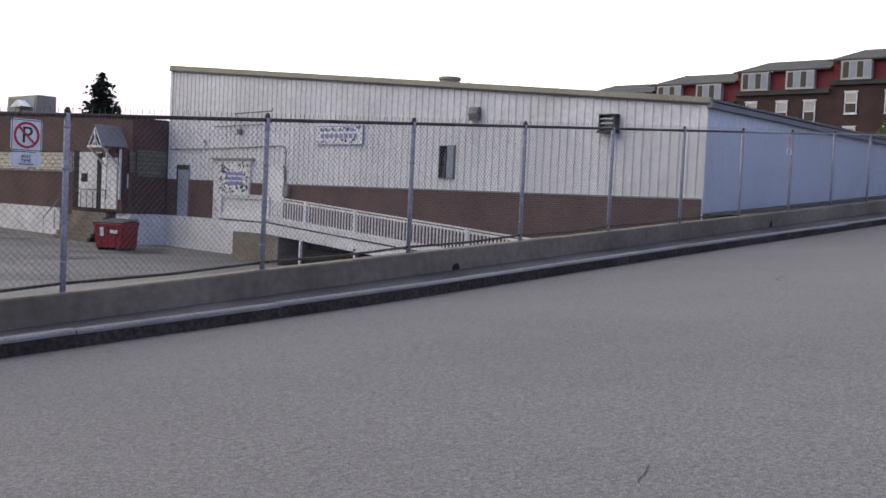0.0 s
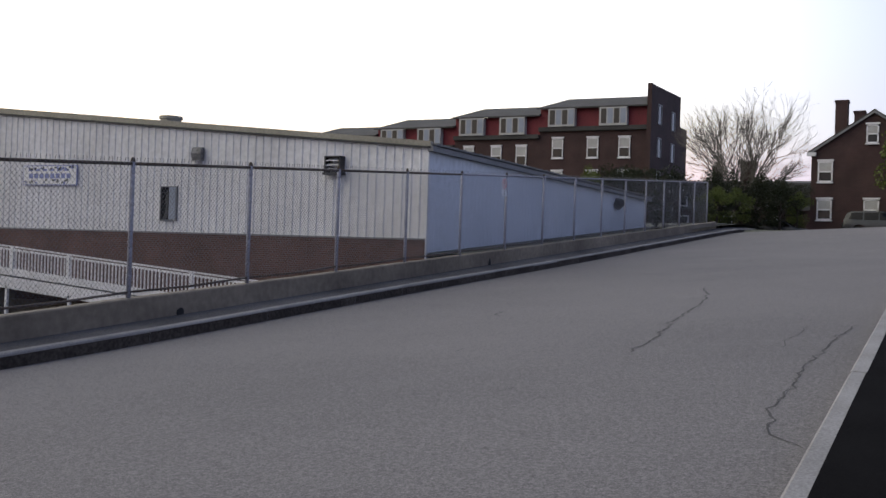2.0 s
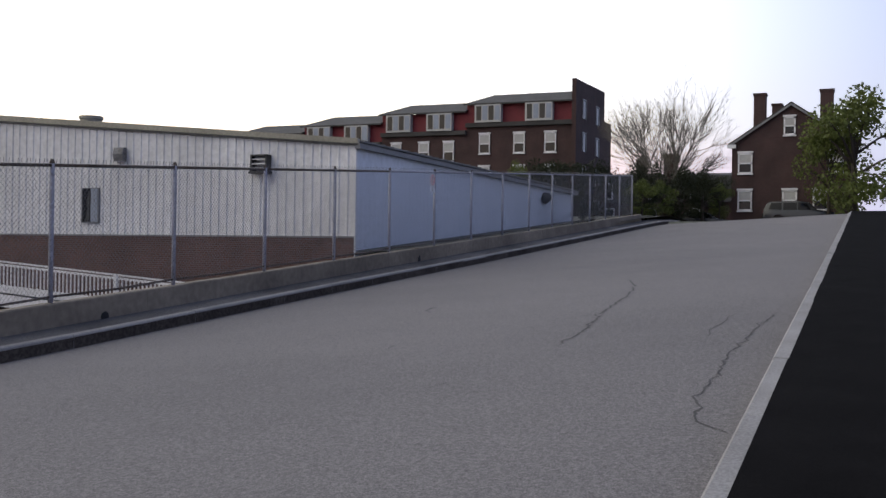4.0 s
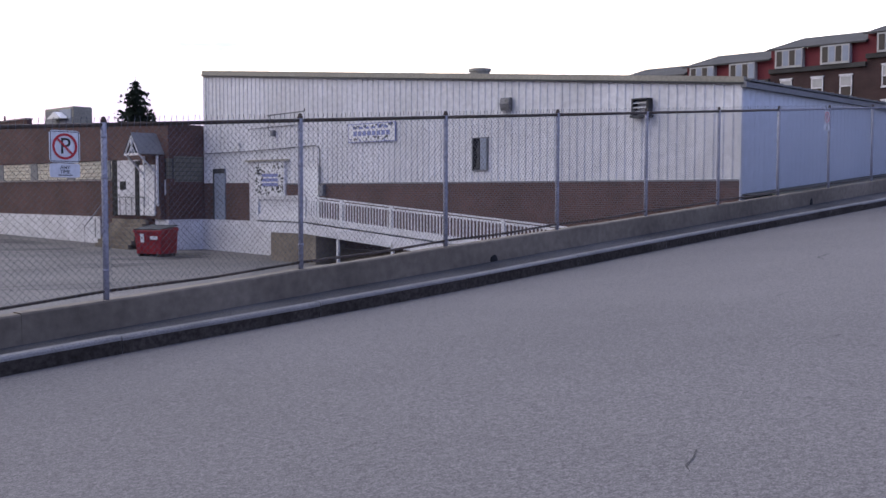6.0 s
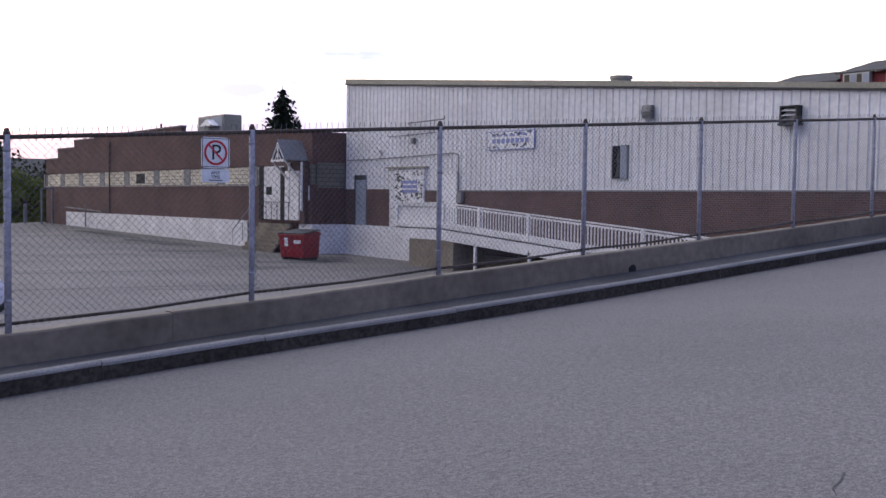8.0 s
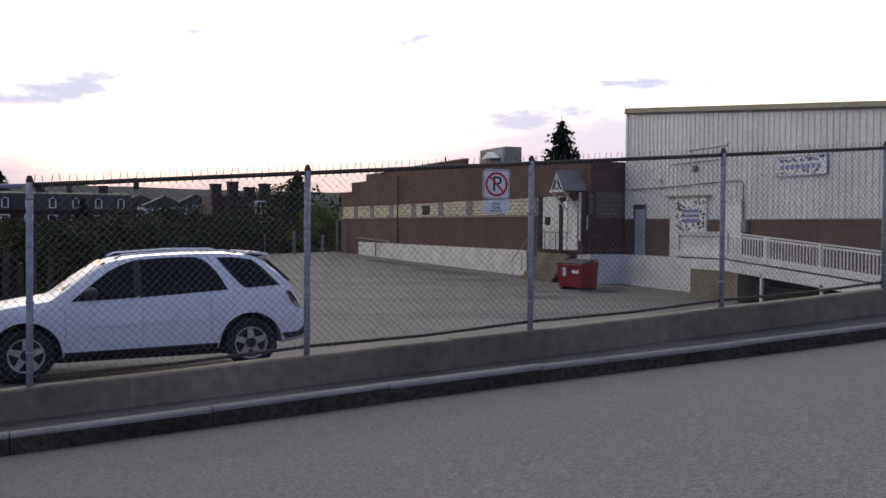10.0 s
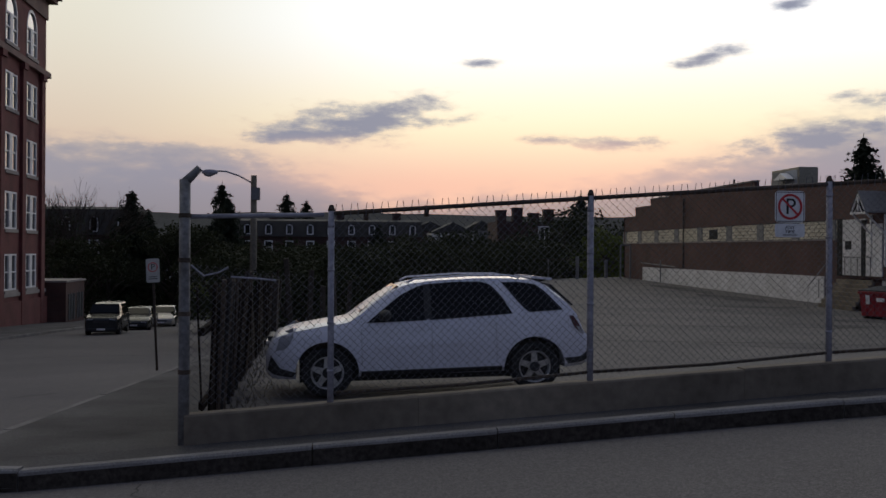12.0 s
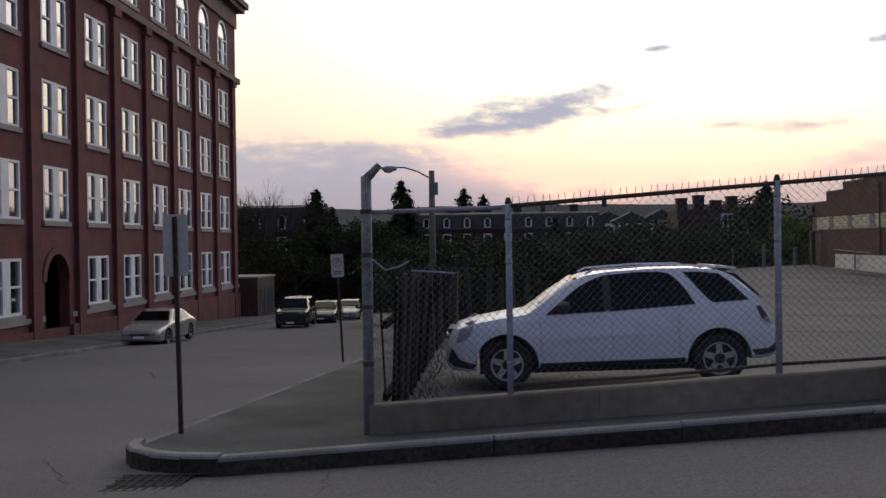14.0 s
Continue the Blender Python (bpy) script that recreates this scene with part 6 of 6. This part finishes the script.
def bare_tree(name, label, x, y, z, h, seed, material=None, levels=6, spread=1.0, r0=0.2, lean=0.62):
    rnd = random.Random(seed)
    root = thing(name, label, "tree", group="bare trees", at=(x, y, z))
    bm, tw = bmesh.new(), bmesh.new()

    def grow(p, d, ln, r, lev):
        q = p + d * ln
        m = p.lerp(q, .5) + Vector((rnd.gauss(0, 1), rnd.gauss(0, 1), rnd.gauss(0, .5))) * ln * .06
        bm_tube(bm if lev < 3 else tw, [p, m, q], r, 7 if lev < 2 else (4 if lev < 4 else 3), r * .6, caps=False)
        if lev >= levels:
            return
        for i in range(4 if lev in (1, 2, 3) else (3 if lev < 6 else 2)):
            nd = (d + Vector((rnd.gauss(0, 1), rnd.gauss(0, 1), rnd.gauss(.3, .5))) * ((.36 if lev < 3 else .3) * spread)).normalized()
            start = p.lerp(q, rnd.uniform(.65, 1.0)) if i else q
            grow(start, nd, ln * rnd.uniform(.62, .85), r * .58, lev + 1)

    grow(Vector((0, 0, -.3)), Vector((0, 0, 1)), h * .17, r0, 0)
    for a in range(5):
        grow(Vector((0, 0, h * .1)), Vector((math.cos(a * 1.26 + .4) * lean, math.sin(a * 1.26 + .4) * lean, .8)).normalized(), h * .24, r0 * .6, 1)
    part("trunk", bm, material or M_TWIG, root, smooth=True)
    part("twig_crown", tw, material or M_TWIG, root)
    return root


def set_tree(proto, x, y, z, s, sz=None, rz=0.0):
    return copy_thing(proto, pose(x, y, z, 0, 0, rz) @ Matrix.Diagonal((s, s, sz or s, 1)))


protos = [broadleaf("deciduous_tree", "dark leafy tree on the bank behind the lot", M_LEAF, 10, 3), broadleaf("deciduous_tree", "dark spreading tree in evening shade", M_LEAF, 9, 8, 0.15, 0.42),
          broadleaf("deciduous_tree", "tree in fresh yellow-green leaf", M_LEAFB, 8, 12, 0.14, 0.4)]
firs = [fir("spruce_tree", "dark spruce standing above the roofs", 12, 5), fir("spruce_tree", "dark ragged conifer in the valley", 11, 9, 0.38, 22)]
protos[0].matrix_basis = pose(-14, 104, -5.5, 0, 0, 0)
protos[1].matrix_basis = pose(7.5, 92, -5.2, 0, 0, 0)
protos[2].matrix_basis = pose(26.5, 90, -2.5, 0, 0, 0) @ Matrix.Diagonal((.9, .9, .82, 1))
firs[0].matrix_basis = pose(-18.7, 109, -5.6, 0, 0, 0) @ Matrix.Diagonal((1.1, 1.1, 1.11, 1))
firs[1].matrix_basis = pose(-9.2, 112, -5.6, 0, 0, 0) @ Matrix.Diagonal((1.0, 1.0, 1.19, 1))
set_tree(firs[1], 44.5, 78.2, -0.8, 1.0, 0.93, 40)
rnd = random.Random(21)
# az (deg), distance, which, top elevation (deg)
ROW = [(104, 118, 0, 1.5), (102.5, 96, 1, .3), (101, 100, 0, .2), (98.6, 116, 1, .9), (97.5, 103, 0, .6), (96.2, 120, 1, 1.1), (94.8, 108, 0, .9), (93.2, 98, 1, .5), (91.8, 118, 0, 1.3), (90.2, 108, 1, 1.1),
       (89, 124, 0, .9), (87.5, 102, 0, .4), (86.2, 118, 1, .8), (85, 98, 1, .5), (84, 112, 0, .9), (82.8, 100, 1, .9), (81.6, 96, 1, .8), (80.4, 105, 0, .7), (79.3, 96, 0, .3), (78, 112, 1, .6), (77, 96, 0, .3), (75.8, 112, 0, 1.9),
       (74.4, 104, 2, 1.4), (73.4, 98, 2, 1.1), (76.4, 100, 2, .5), (72.6, 108, 0, 1.0), (106, 108, 0, 1.4), (103.2, 130, 2, .6), (88.2, 95, 0, -.2), (95.5, 94, 2, -.4), (92.4, 92, 0, -.5)]
for az_, d, w, el_ in ROW:
    x, y = d * math.cos(radians(az_)), d * math.sin(radians(az_))
    el_ = min(el_, .25) if 83 < az_ < 96 else el_ + .45
    zt = 1.6 + d * math.tan(radians(el_))
    z0 = -6.0
    s = (zt - z0) / (9.6, 8.7, 7.8)[w]
    set_tree(protos[w], x, y, z0, s * rnd.uniform(.95, 1.2), s, rnd.uniform(0, 360))
# bushes and trees on the bank left of the lot, closer by
for az_, d, w, el_ in ((91.5, 40, 1, -.6), (89, 46, 0, -.1), (87, 52, 1, .3), (84.8, 58, 0, .4), (82.8, 66, 1, .9), (81, 72, 1, .5), (79.2, 78, 0, .5), (77.8, 84, 1, .3), (93.5, 44, 0, .0), (95.3, 60, 1, .2), (90.5, 62, 0, .4), (88, 70, 1, .4), (85.8, 76, 0, .6), (83.5, 84, 0, .6), (93, 70, 0, .4), (76.9, 90, 0, .8)):
    x, y = d * math.cos(radians(az_)), d * math.sin(radians(az_))
    zt = 1.6 + d * math.tan(radians(min(el_, .5)))
    s = (zt + 3.2) / (9.6, 8.7, 7.8)[w]
    set_tree(protos[w], x, y, -3.2, s * rnd.uniform(1.2, 1.5), s, rnd.uniform(0, 360))
for az_, d, el_, k in ((95.0, 122, 2.6, 1), (91.5, 165, 2.3, 1), (90.4, 170, 2.25, 0), (98.9, 116, 1.6, 0), (86.4, 120, 1.0, 0), (75.1, 120, 2.2, 1)):
    x, y = d * math.cos(radians(az_)), d * math.sin(radians(az_))
    s = (1.6 + d * math.tan(radians(el_)) + 6) / (12, 11)[k]
    set_tree(firs[k], x, y, -6, s, s, rnd.uniform(0, 360))
bare_tree("bare_tree", "leafless tree beyond the mill", -23.5, 101, -4.5, 17, 31, M_BARK, 5)
bare_tree("bare_tree", "leafless spreading tree at the top of the street", 81, 14.9, 3.6, 13.2, 14, None, 6, 1.25, 0.17, 0.4)
for x, y, z, s, sz, w in ((70, 12.9, 4.0, .42, .42, 2), (71.5, 10.3, 4.0, .4, .33, 0), (69.5, 14.2, 4.0, .36, .4, 0), (73, 9.4, 4.0, .34, .42, 2), (68, 13.5, 4.0, .25, .2, 0), (76, 12.0, 4, .4, .42, 0), (80.7, 26.6, 4.0, .52, .84, 2), (85, 30.5, 4, .4, .45, 0), (70.5, 0.6, 4.0, 1.25, 1.35, 2), (60, 13.0, 3.7, .2, .16, 0), (67, 13.6, 3.9, .45, .42, 2), (72, 12.0, 3.9, .5, .36, 0), (75, 10.4, 3.8, .42, .36, 0), (66, 16.5, 3.8, .5, .4, 0), (64, 19.5, 3.6, .5, .42, 0), (70, 20, 3.8, .5, .45, 0), (72, 2.2, 4.0, .7, 1.1, 2), (48.5, 12.7, 3.0, .14, .1, 0)):
    set_tree(protos[w], x, y, z, s, sz, 57 * x)


# ---- far buildings ----
def house_window(root, x, yc, z0, z1, w, lintel=True):
    g = part("window", boxes([(x - .06, x - .02, yc - w / 2, yc + w / 2, z0, z1)]), M_GLASS, root)
    zm = (z0 + z1) / 2
    part("window_frame", boxes([(x - .1, x - .03, yc - w / 2, yc - w / 2 + .1, z0, z1), (x - .1, x - .03, yc + w / 2 - .1, yc + w / 2, z0, z1), (x - .1, x - .03, yc - w / 2, yc + w / 2, z1 - .12, z1), (x - .1, x - .03, yc - w / 2, yc + w / 2, zm - .05, zm + .05), (x - .1, x - .03, yc - w / 2, yc + w / 2, z0, z0 + .1)]), M_WHITE2, g)
    part("blind", boxes([(x - .075, x - .06, yc - w / 2 + .1, yc + w / 2 - .1, zm + .05, z1 - .1)]), M_BLIND, g)
    if lintel:
        part("lintel", boxes([(x - .14, x - .02, yc - w / 2 - .06, yc + w / 2 + .06, z1, z1 + .13)]), M_WHITE2, g)
        part("window_sill", boxes([(x - .14, x - .02, yc - w / 2 - .06, yc + w / 2 + .06, z0 - .09, z0)]), M_WHITE2, g)


def row_house(y0, y1, dz, first):
    X = 90.0
    root = thing("row_house", "dark brick house with red upper storey and tall end wall" if first else "dark brick row house with red upper storey and white bays", "house", group="stepped row houses")
    zt = 13.7 - dz
    part("wall", boxes([(X, X + 10, y0, y1, 2, zt)]), M_ROWB, root)
    # jutting eave, coloured dark to carry the overhang's shadow too
    part("eave_band", boxes([(X - .35, X + .2, y0, y1, zt - .35, zt + .05)]), M_SHINGLE, root)
    part("upper_wall", boxes([(X + .15, X + 9.8, y0, y1, zt, zt + 1.8)]), M_REDSIDE, root, "dark red clapboard upper storey")
    bm = bmesh.new()
    bm_poly(bm, [(X - .45, y0 - .05, zt + 1.72), (X - .45, y1 + .2, zt + 1.72), (X + 3.4, y1 - 1.6, zt + 3.05), (X + 3.4, y0 - .05, zt + 3.05)], (0, 0, .14))
    part("roof", bm, M_SHINGLE, root, "dark shingle roof")
    part("roof", plate([(X + 3.4, y0, zt + 3.05), (X + 3.4, y1 - 1.6, zt + 3.05), (X + 10, y1, zt + 1.8), (X + 10, y0, zt + 1.8)], (0, 0, .1)), M_SHINGLE, root)
    L = y1 - y0
    for f in (0.30, 0.78):
        yc = y0 + L * f
        d = part("bay", boxes([(X - .45, X + .15, yc - 1.3, yc + 1.3, zt + .06, zt + 1.72)]), M_BLIND, root, "white bay of narrow windows")
        for k in range(4):
            ya = yc - 1.2 + .61 * k
            part("pane", boxes([(X - .47, X - .44, ya, ya + .5, zt + .25, zt + 1.6)]), M_GLASS if k % 2 else M_GREYBLUE, d)
    for r_ in range(4):
        for f in (0.2, .49, .82):
            house_window(root, X, y0 + L * f, zt - 2.85 - 3.05 * r_, zt - 1.0 - 3.05 * r_, 1.1)
    if first:
        bm = bmesh.new()
        bm_poly(bm, [(X - .35, y0, 2), (X + 10.5, y0, 2), (X + 10.5, y0, zt + 4.1), (X + 1.2, y0, zt + 3.77), (X - .35, y0, zt + 3.77)], (0, -.4, 0))
        part("end_wall", bm, M_ROWB, root, "tall brick end wall")
        for r_ in range(4):
            for xc in (92.5, 97.5):
                w = part("end_window", boxes([(xc - .55, xc + .55, y0 - .45, y0 - .4, zt - 2.6 - 3.05 * r_ + 3.0, zt - .9 - 3.05 * r_ + 3.0)]), M_GLASS, root)
                part("window_frame", boxes([(xc - .58, xc - .52, y0 - .5, y0 - .4, zt + .4 - 3.05 * r_, zt + 2.1 - 3.05 * r_), (xc + .52, xc + .58, y0 - .5, y0 - .4, zt + .4 - 3.05 * r_, zt + 2.1 - 3.05 * r_), (xc - .62, xc + .62, y0 - .5, y0 - .4, zt + 2.1 - 3.05 * r_, zt + 2.2 - 3.05 * r_)]), M_BLIND, w)
        part("rear_wing", boxes([(X + 10.5, X + 16, y0 + .2, y0 + 8, 2, zt + 1.5)]), M_ROWB, root)


row_house(24.65, 35.0, 0.0, True)
row_house(35.0, 43.9, 0.65, False)
row_house(43.9, 52.7, 1.5, False)
row_house(52.7, 61.0, 2.15, False)


def gable_house():
    X, ya, yb, yr, ze, zr = 76.0, 8.95, 0.85, 4.9, 10.2, 12.95
    root = thing("gable_house", "dark brick gabled house with white windows and chimneys", "house", at=(0, 0, -0.62))
    bm = bmesh.new()
    bm_poly(bm, [(X, ya, 3.5), (X, ya, ze), (X, yr, zr), (X, yb, ze), (X, yb, 3.5)], (12, 0, 0))
    part("wall", bm, M_ROWB, root)
    for y0, y1 in ((ya, yr), (yb, yr)):
        e = 0.25 if y0 > yr else -0.25
        part("roof", plate([(X - .2, y0 + e, ze - .1), (X - .2, y1, zr + .06), (X + 12.2, y1, zr + .06), (X + 12.2, y0 + e, ze - .1)], (0, 0, .16)), M_SHINGLE, root)
        part("rake_board", plate([(X - .22, y0 + e, ze - .22), (X - .22, y1, zr - .06), (X - .22, y1, zr + .1), (X - .22, y0 + e, ze - .06)], (-.05, 0, 0)), M_GREY, root)
    part("eave_return", boxes([(X - .3, X, ya - .3, ya + .3, ze - .25, ze)]), M_WHITE2, root)
    for yc in (8.0, 4.95, 2.9):
        house_window(root, X, yc, 5.45, 6.9, 1.0)
    for yc in (8.0, 1.9):
        house_window(root, X, yc, 8.12, 9.58, 1.0)
    house_window(root, X, 5.0, 10.8, 12.1, .8)
    for yc, w, zt in ((7.2, .85, 14.1), (6.0, .7, 13.3), (2.6, .9, 14.2)):
        c = part("chimney", boxes([(X + 1.5, X + 2.5, yc - w / 2, yc + w / 2, 10, zt)]), M_ROWB, root, bevel=0.03)
        part("chimney_cap", boxes([(X + 1.45, X + 2.55, yc - w / 2 - .06, yc + w / 2 + .06, zt - .15, zt)]), M_ROWB, c)


gable_house()


def dormer_house(name, label, x0, x1, y, zb, ze, zr, n, depth=9, chims=(), axis="y", gambrel=True):
    """A long brick house with a steep roof and arched dormers; its front looks along -axis."""
    root = thing(name, label, "house", group="far brick houses")

    def P(u, v, z):
        return (u, v, z) if axis == "y" else (v, u, z)

    def B(u0, u1, v0, v1, z0, z1):
        return (u0, u1, v0, v1, z0, z1) if axis == "y" else (v0, v1, u0, u1, z0, z1)

    part("wall", boxes([B(x0, x1, y, y + depth, zb, ze)]), M_ROWB, root)
    bm = bmesh.new()
    bm_poly(bm, [P(x0, y - .3, ze), P(x0, y + 1.2, zr - .4), P(x0, y + depth / 2, zr), P(x0, y + depth - 1.2, zr - .4), P(x0, y + depth + .3, ze)], Vector(P(x1 - x0, 0, 0)))
    part("roof", bm, M_SHINGLE, root)
    L = x1 - x0
    for i in range(n):
        u = x0 + L * (i + .5) / n
        hh = (zr - ze) * .62
        d = part("dormer", boxes([B(u - .62, u + .62, y - .15, y + 1.4, ze + .2, ze + .2 + hh)]), M_SHINGLE, root)
        bm = bmesh.new()
        pts = [(u - .48, ze + .3), (u + .48, ze + .3)] + [(u + .48 * math.cos(t), ze + .2 + hh * .68 + .42 * math.sin(t)) for t in (math.pi * k / 6 for k in range(7))]
        bm_poly(bm, [P(a, y - .2, b) for a, b in pts], Vector(P(0, .05, 0)))
        part("dormer_frame", bm, M_WHITE2, d)
        part("dormer_pane", boxes([B(u - .3, u + .3, y - .23, y - .2, ze + .42, ze + .2 + hh * .85)]), M_GLASS, d)
        w = part("window", boxes([B(u - .5, u + .5, y - .05, y + .02, ze - 2.4, ze - .7)]), M_GLASS, root)
        part("window_frame", boxes([B(u - .6, u - .45, y - .1, y - .0, ze - 2.4, ze - .7), B(u + .45, u + .6, y - .1, y - .0, ze - 2.4, ze - .7), B(u - .6, u + .6, y - .1, y, ze - .75, ze - .6), B(u - .6, u + .6, y - .1, y, ze - 1.6, ze - 1.5)]), M_WHITE2, w)
    for u, v, w, zt in chims:
        c = part("chimney", boxes([B(u - w / 2, u + w / 2, y + v - .5, y + v + .5, ze, zt)]), M_ROWB, root)
        part("chimney_cap", boxes([B(u - w / 2 - .08, u + w / 2 + .08, y + v - .6, y + v + .6, zt - .2, zt)]), M_ROWB, c)
    return root


dormer_house("dormer_house", "long dark brick house with white arched dormers", -11.0, 16.0, 150, -8, 3.5, 6.2, 9, 10, ((-6, 5, 1.2, 7.0), (4, 5, 1.2, 7.2), (12.5, 5, 1.2, 7.2)))
dormer_house("dormer_house", "brick house with chimneys seen past the mill", -33.0, -20.5, 122, -8, 3.2, 6.6, 4, 9, ((-21.2, 1, 1.0, 8.0),))
dormer_house("dormer_house", "dark house with dormers beyond the crest", 5.0, 31.0, 104, 2, 6.9, 10.1, 6, 8, ((18.4, 1, 1.25, 11.85), (21.35, 1, .95, 11.4)), "x")


def chimney_block():
    root = thing("brick_block", "dark brick building with four big chimneys", "building")
    part("wall", boxes([(28.5, 37.6, 157, 166, -8, 6.2)]), M_ROWB, root)
    for x, zt in ((29.2, 8.0), (31.8, 8.4), (34.4, 7.6), (36.8, 8.2)):
        c = part("chimney", boxes([(x - .75, x + .75, 157.1, 158.8, 5, zt)]), M_ROWB, root)
        part("chimney_cap", boxes([(x - .85, x + .85, 157, 158.9, zt - .3, zt)]), M_ROWB, c)
    for z in (3.4, .8):
        w = part("window", boxes([(35.2, 36.8, 156.9, 157.02, z, z + 1.9)]), M_GLASS, root)
        part("window_frame", boxes([(35.0, 35.35, 156.8, 157, z, z + 2), (36.65, 37, 156.8, 157, z, z + 2), (35.9, 36.1, 156.8, 157, z, z + 2), (35, 37, 156.8, 157, z + 1.9, z + 2.1)]), M_WHITE2, w)


chimney_block()
for k, (az_, d, w_, h_, m_) in enumerate(((82.2, 210, 9, 7.4, M_WHITE2), (80.6, 230, 8, 8.4, M_GREY), (83.5, 240, 10, 8.4, M_ROWB), (97.2, 190, 7, 3.6, M_WHITE2), (96.4, 230, 9, 4.4, M_GREY), (86.2, 250, 10, 9.0, M_GREY))):
    x, y = d * math.cos(radians(az_)), d * math.sin(radians(az_))
    r_ = thing("far_house", "small gabled house on the far hillside", "house", group="hillside houses")
    part("wall", boxes([(x - w_ / 2, x + w_ / 2, y, y + 8, -8, h_ - 2.2)]), m_, r_)
    part("roof", plate([(x - w_ / 2 - .3, y - .3, h_ - 2.3), (x + w_ / 2 + .3, y - .3, h_ - 2.3), (x, y - .3, h_)], (0, 8.6, 0)), M_SHINGLE, r_)


def hills():
    bm = bmesh.new()
    prev = None
    for i in range(141):
        a = radians(20 + i)
        d = 1500
        e = 1.95 + .3 * noise.noise((i * .05, 0, 0)) + .16 * noise.noise((i * .23, 4, 0)) + .06 * noise.noise((i * .9, 9, 0))
        if i < 40:
            e = min(e, 1.0)
        z = 1.6 + d * math.tan(radians(max(.2, e)))
        lo = bm.verts.new((d * .8 * math.cos(a), d * .8 * math.sin(a), -20))
        hi = bm.verts.new((d * math.cos(a), d * math.sin(a), z))
        if prev:
            bm.faces.new((prev[0], lo, hi, prev[1]))
        prev = (lo, hi)
    solid("backdrop_hills", bm, M_HAZE, "hazy wooded hills on the horizon", "hills", kind="structure", smooth=True)


hills()
# chain-link fence along the back of the lot
bk = thing("back_fence", "rusty fence along the back of the lot", "fence")
for k in range(10):
    part("post", tube([(2 + 2.4 * k, 80.5, lot_z(10, 80) - .1), (2 + 2.4 * k, 80.5, lot_z(10, 80) + 1.6 + .25 * (k % 3 == 2))], 0.06 if k < 8 else .14, 6), M_GREY, bk)
part("rail", tube([(2, 80.5, lot_z(10, 80) + 1.5), (23.6, 80.5, lot_z(10, 80) + 1.6)], 0.04, 6), M_RUST, bk)
gt = thing("steel_gate", "open steel frame gate at the corner of the shop", "gate")
for x in (24.1, 24.9):
    part("gate_post", tube([(x, 78.2, -.7), (x, 78.2, 2.1)], 0.07, 6), M_GREY, gt)
part("gate_bar", tube([(24.1, 78.2, 2.1), (24.9, 78.2, 2.1)], 0.06, 6), M_GREY, gt)

# weeds and grit along the foot of the wooden fence and behind the wall
bm = bmesh.new()
rnd = random.Random(3)
for _ in range(700):
    x, y = rnd.uniform(-1.2, 8), 11.85 + abs(rnd.gauss(0, .5))
    if rnd.random() < .4:
        x, y = -1.1 + abs(rnd.gauss(0, .35)), rnd.uniform(12, 22)
    z = lot_z(x, y)
    h = rnd.uniform(.03, .16)
    a = rnd.uniform(0, 6.28)
    v = [bm.verts.new(p) for p in ((x - .008, y, z), (x + .008, y, z), (x + .06 * math.cos(a), y + .06 * math.sin(a), z + h))]
    bm.faces.new(v)
solid("dry_weeds", bm, M_TWIG, "dry weeds along the fence foot", "weeds", kind="stuff")
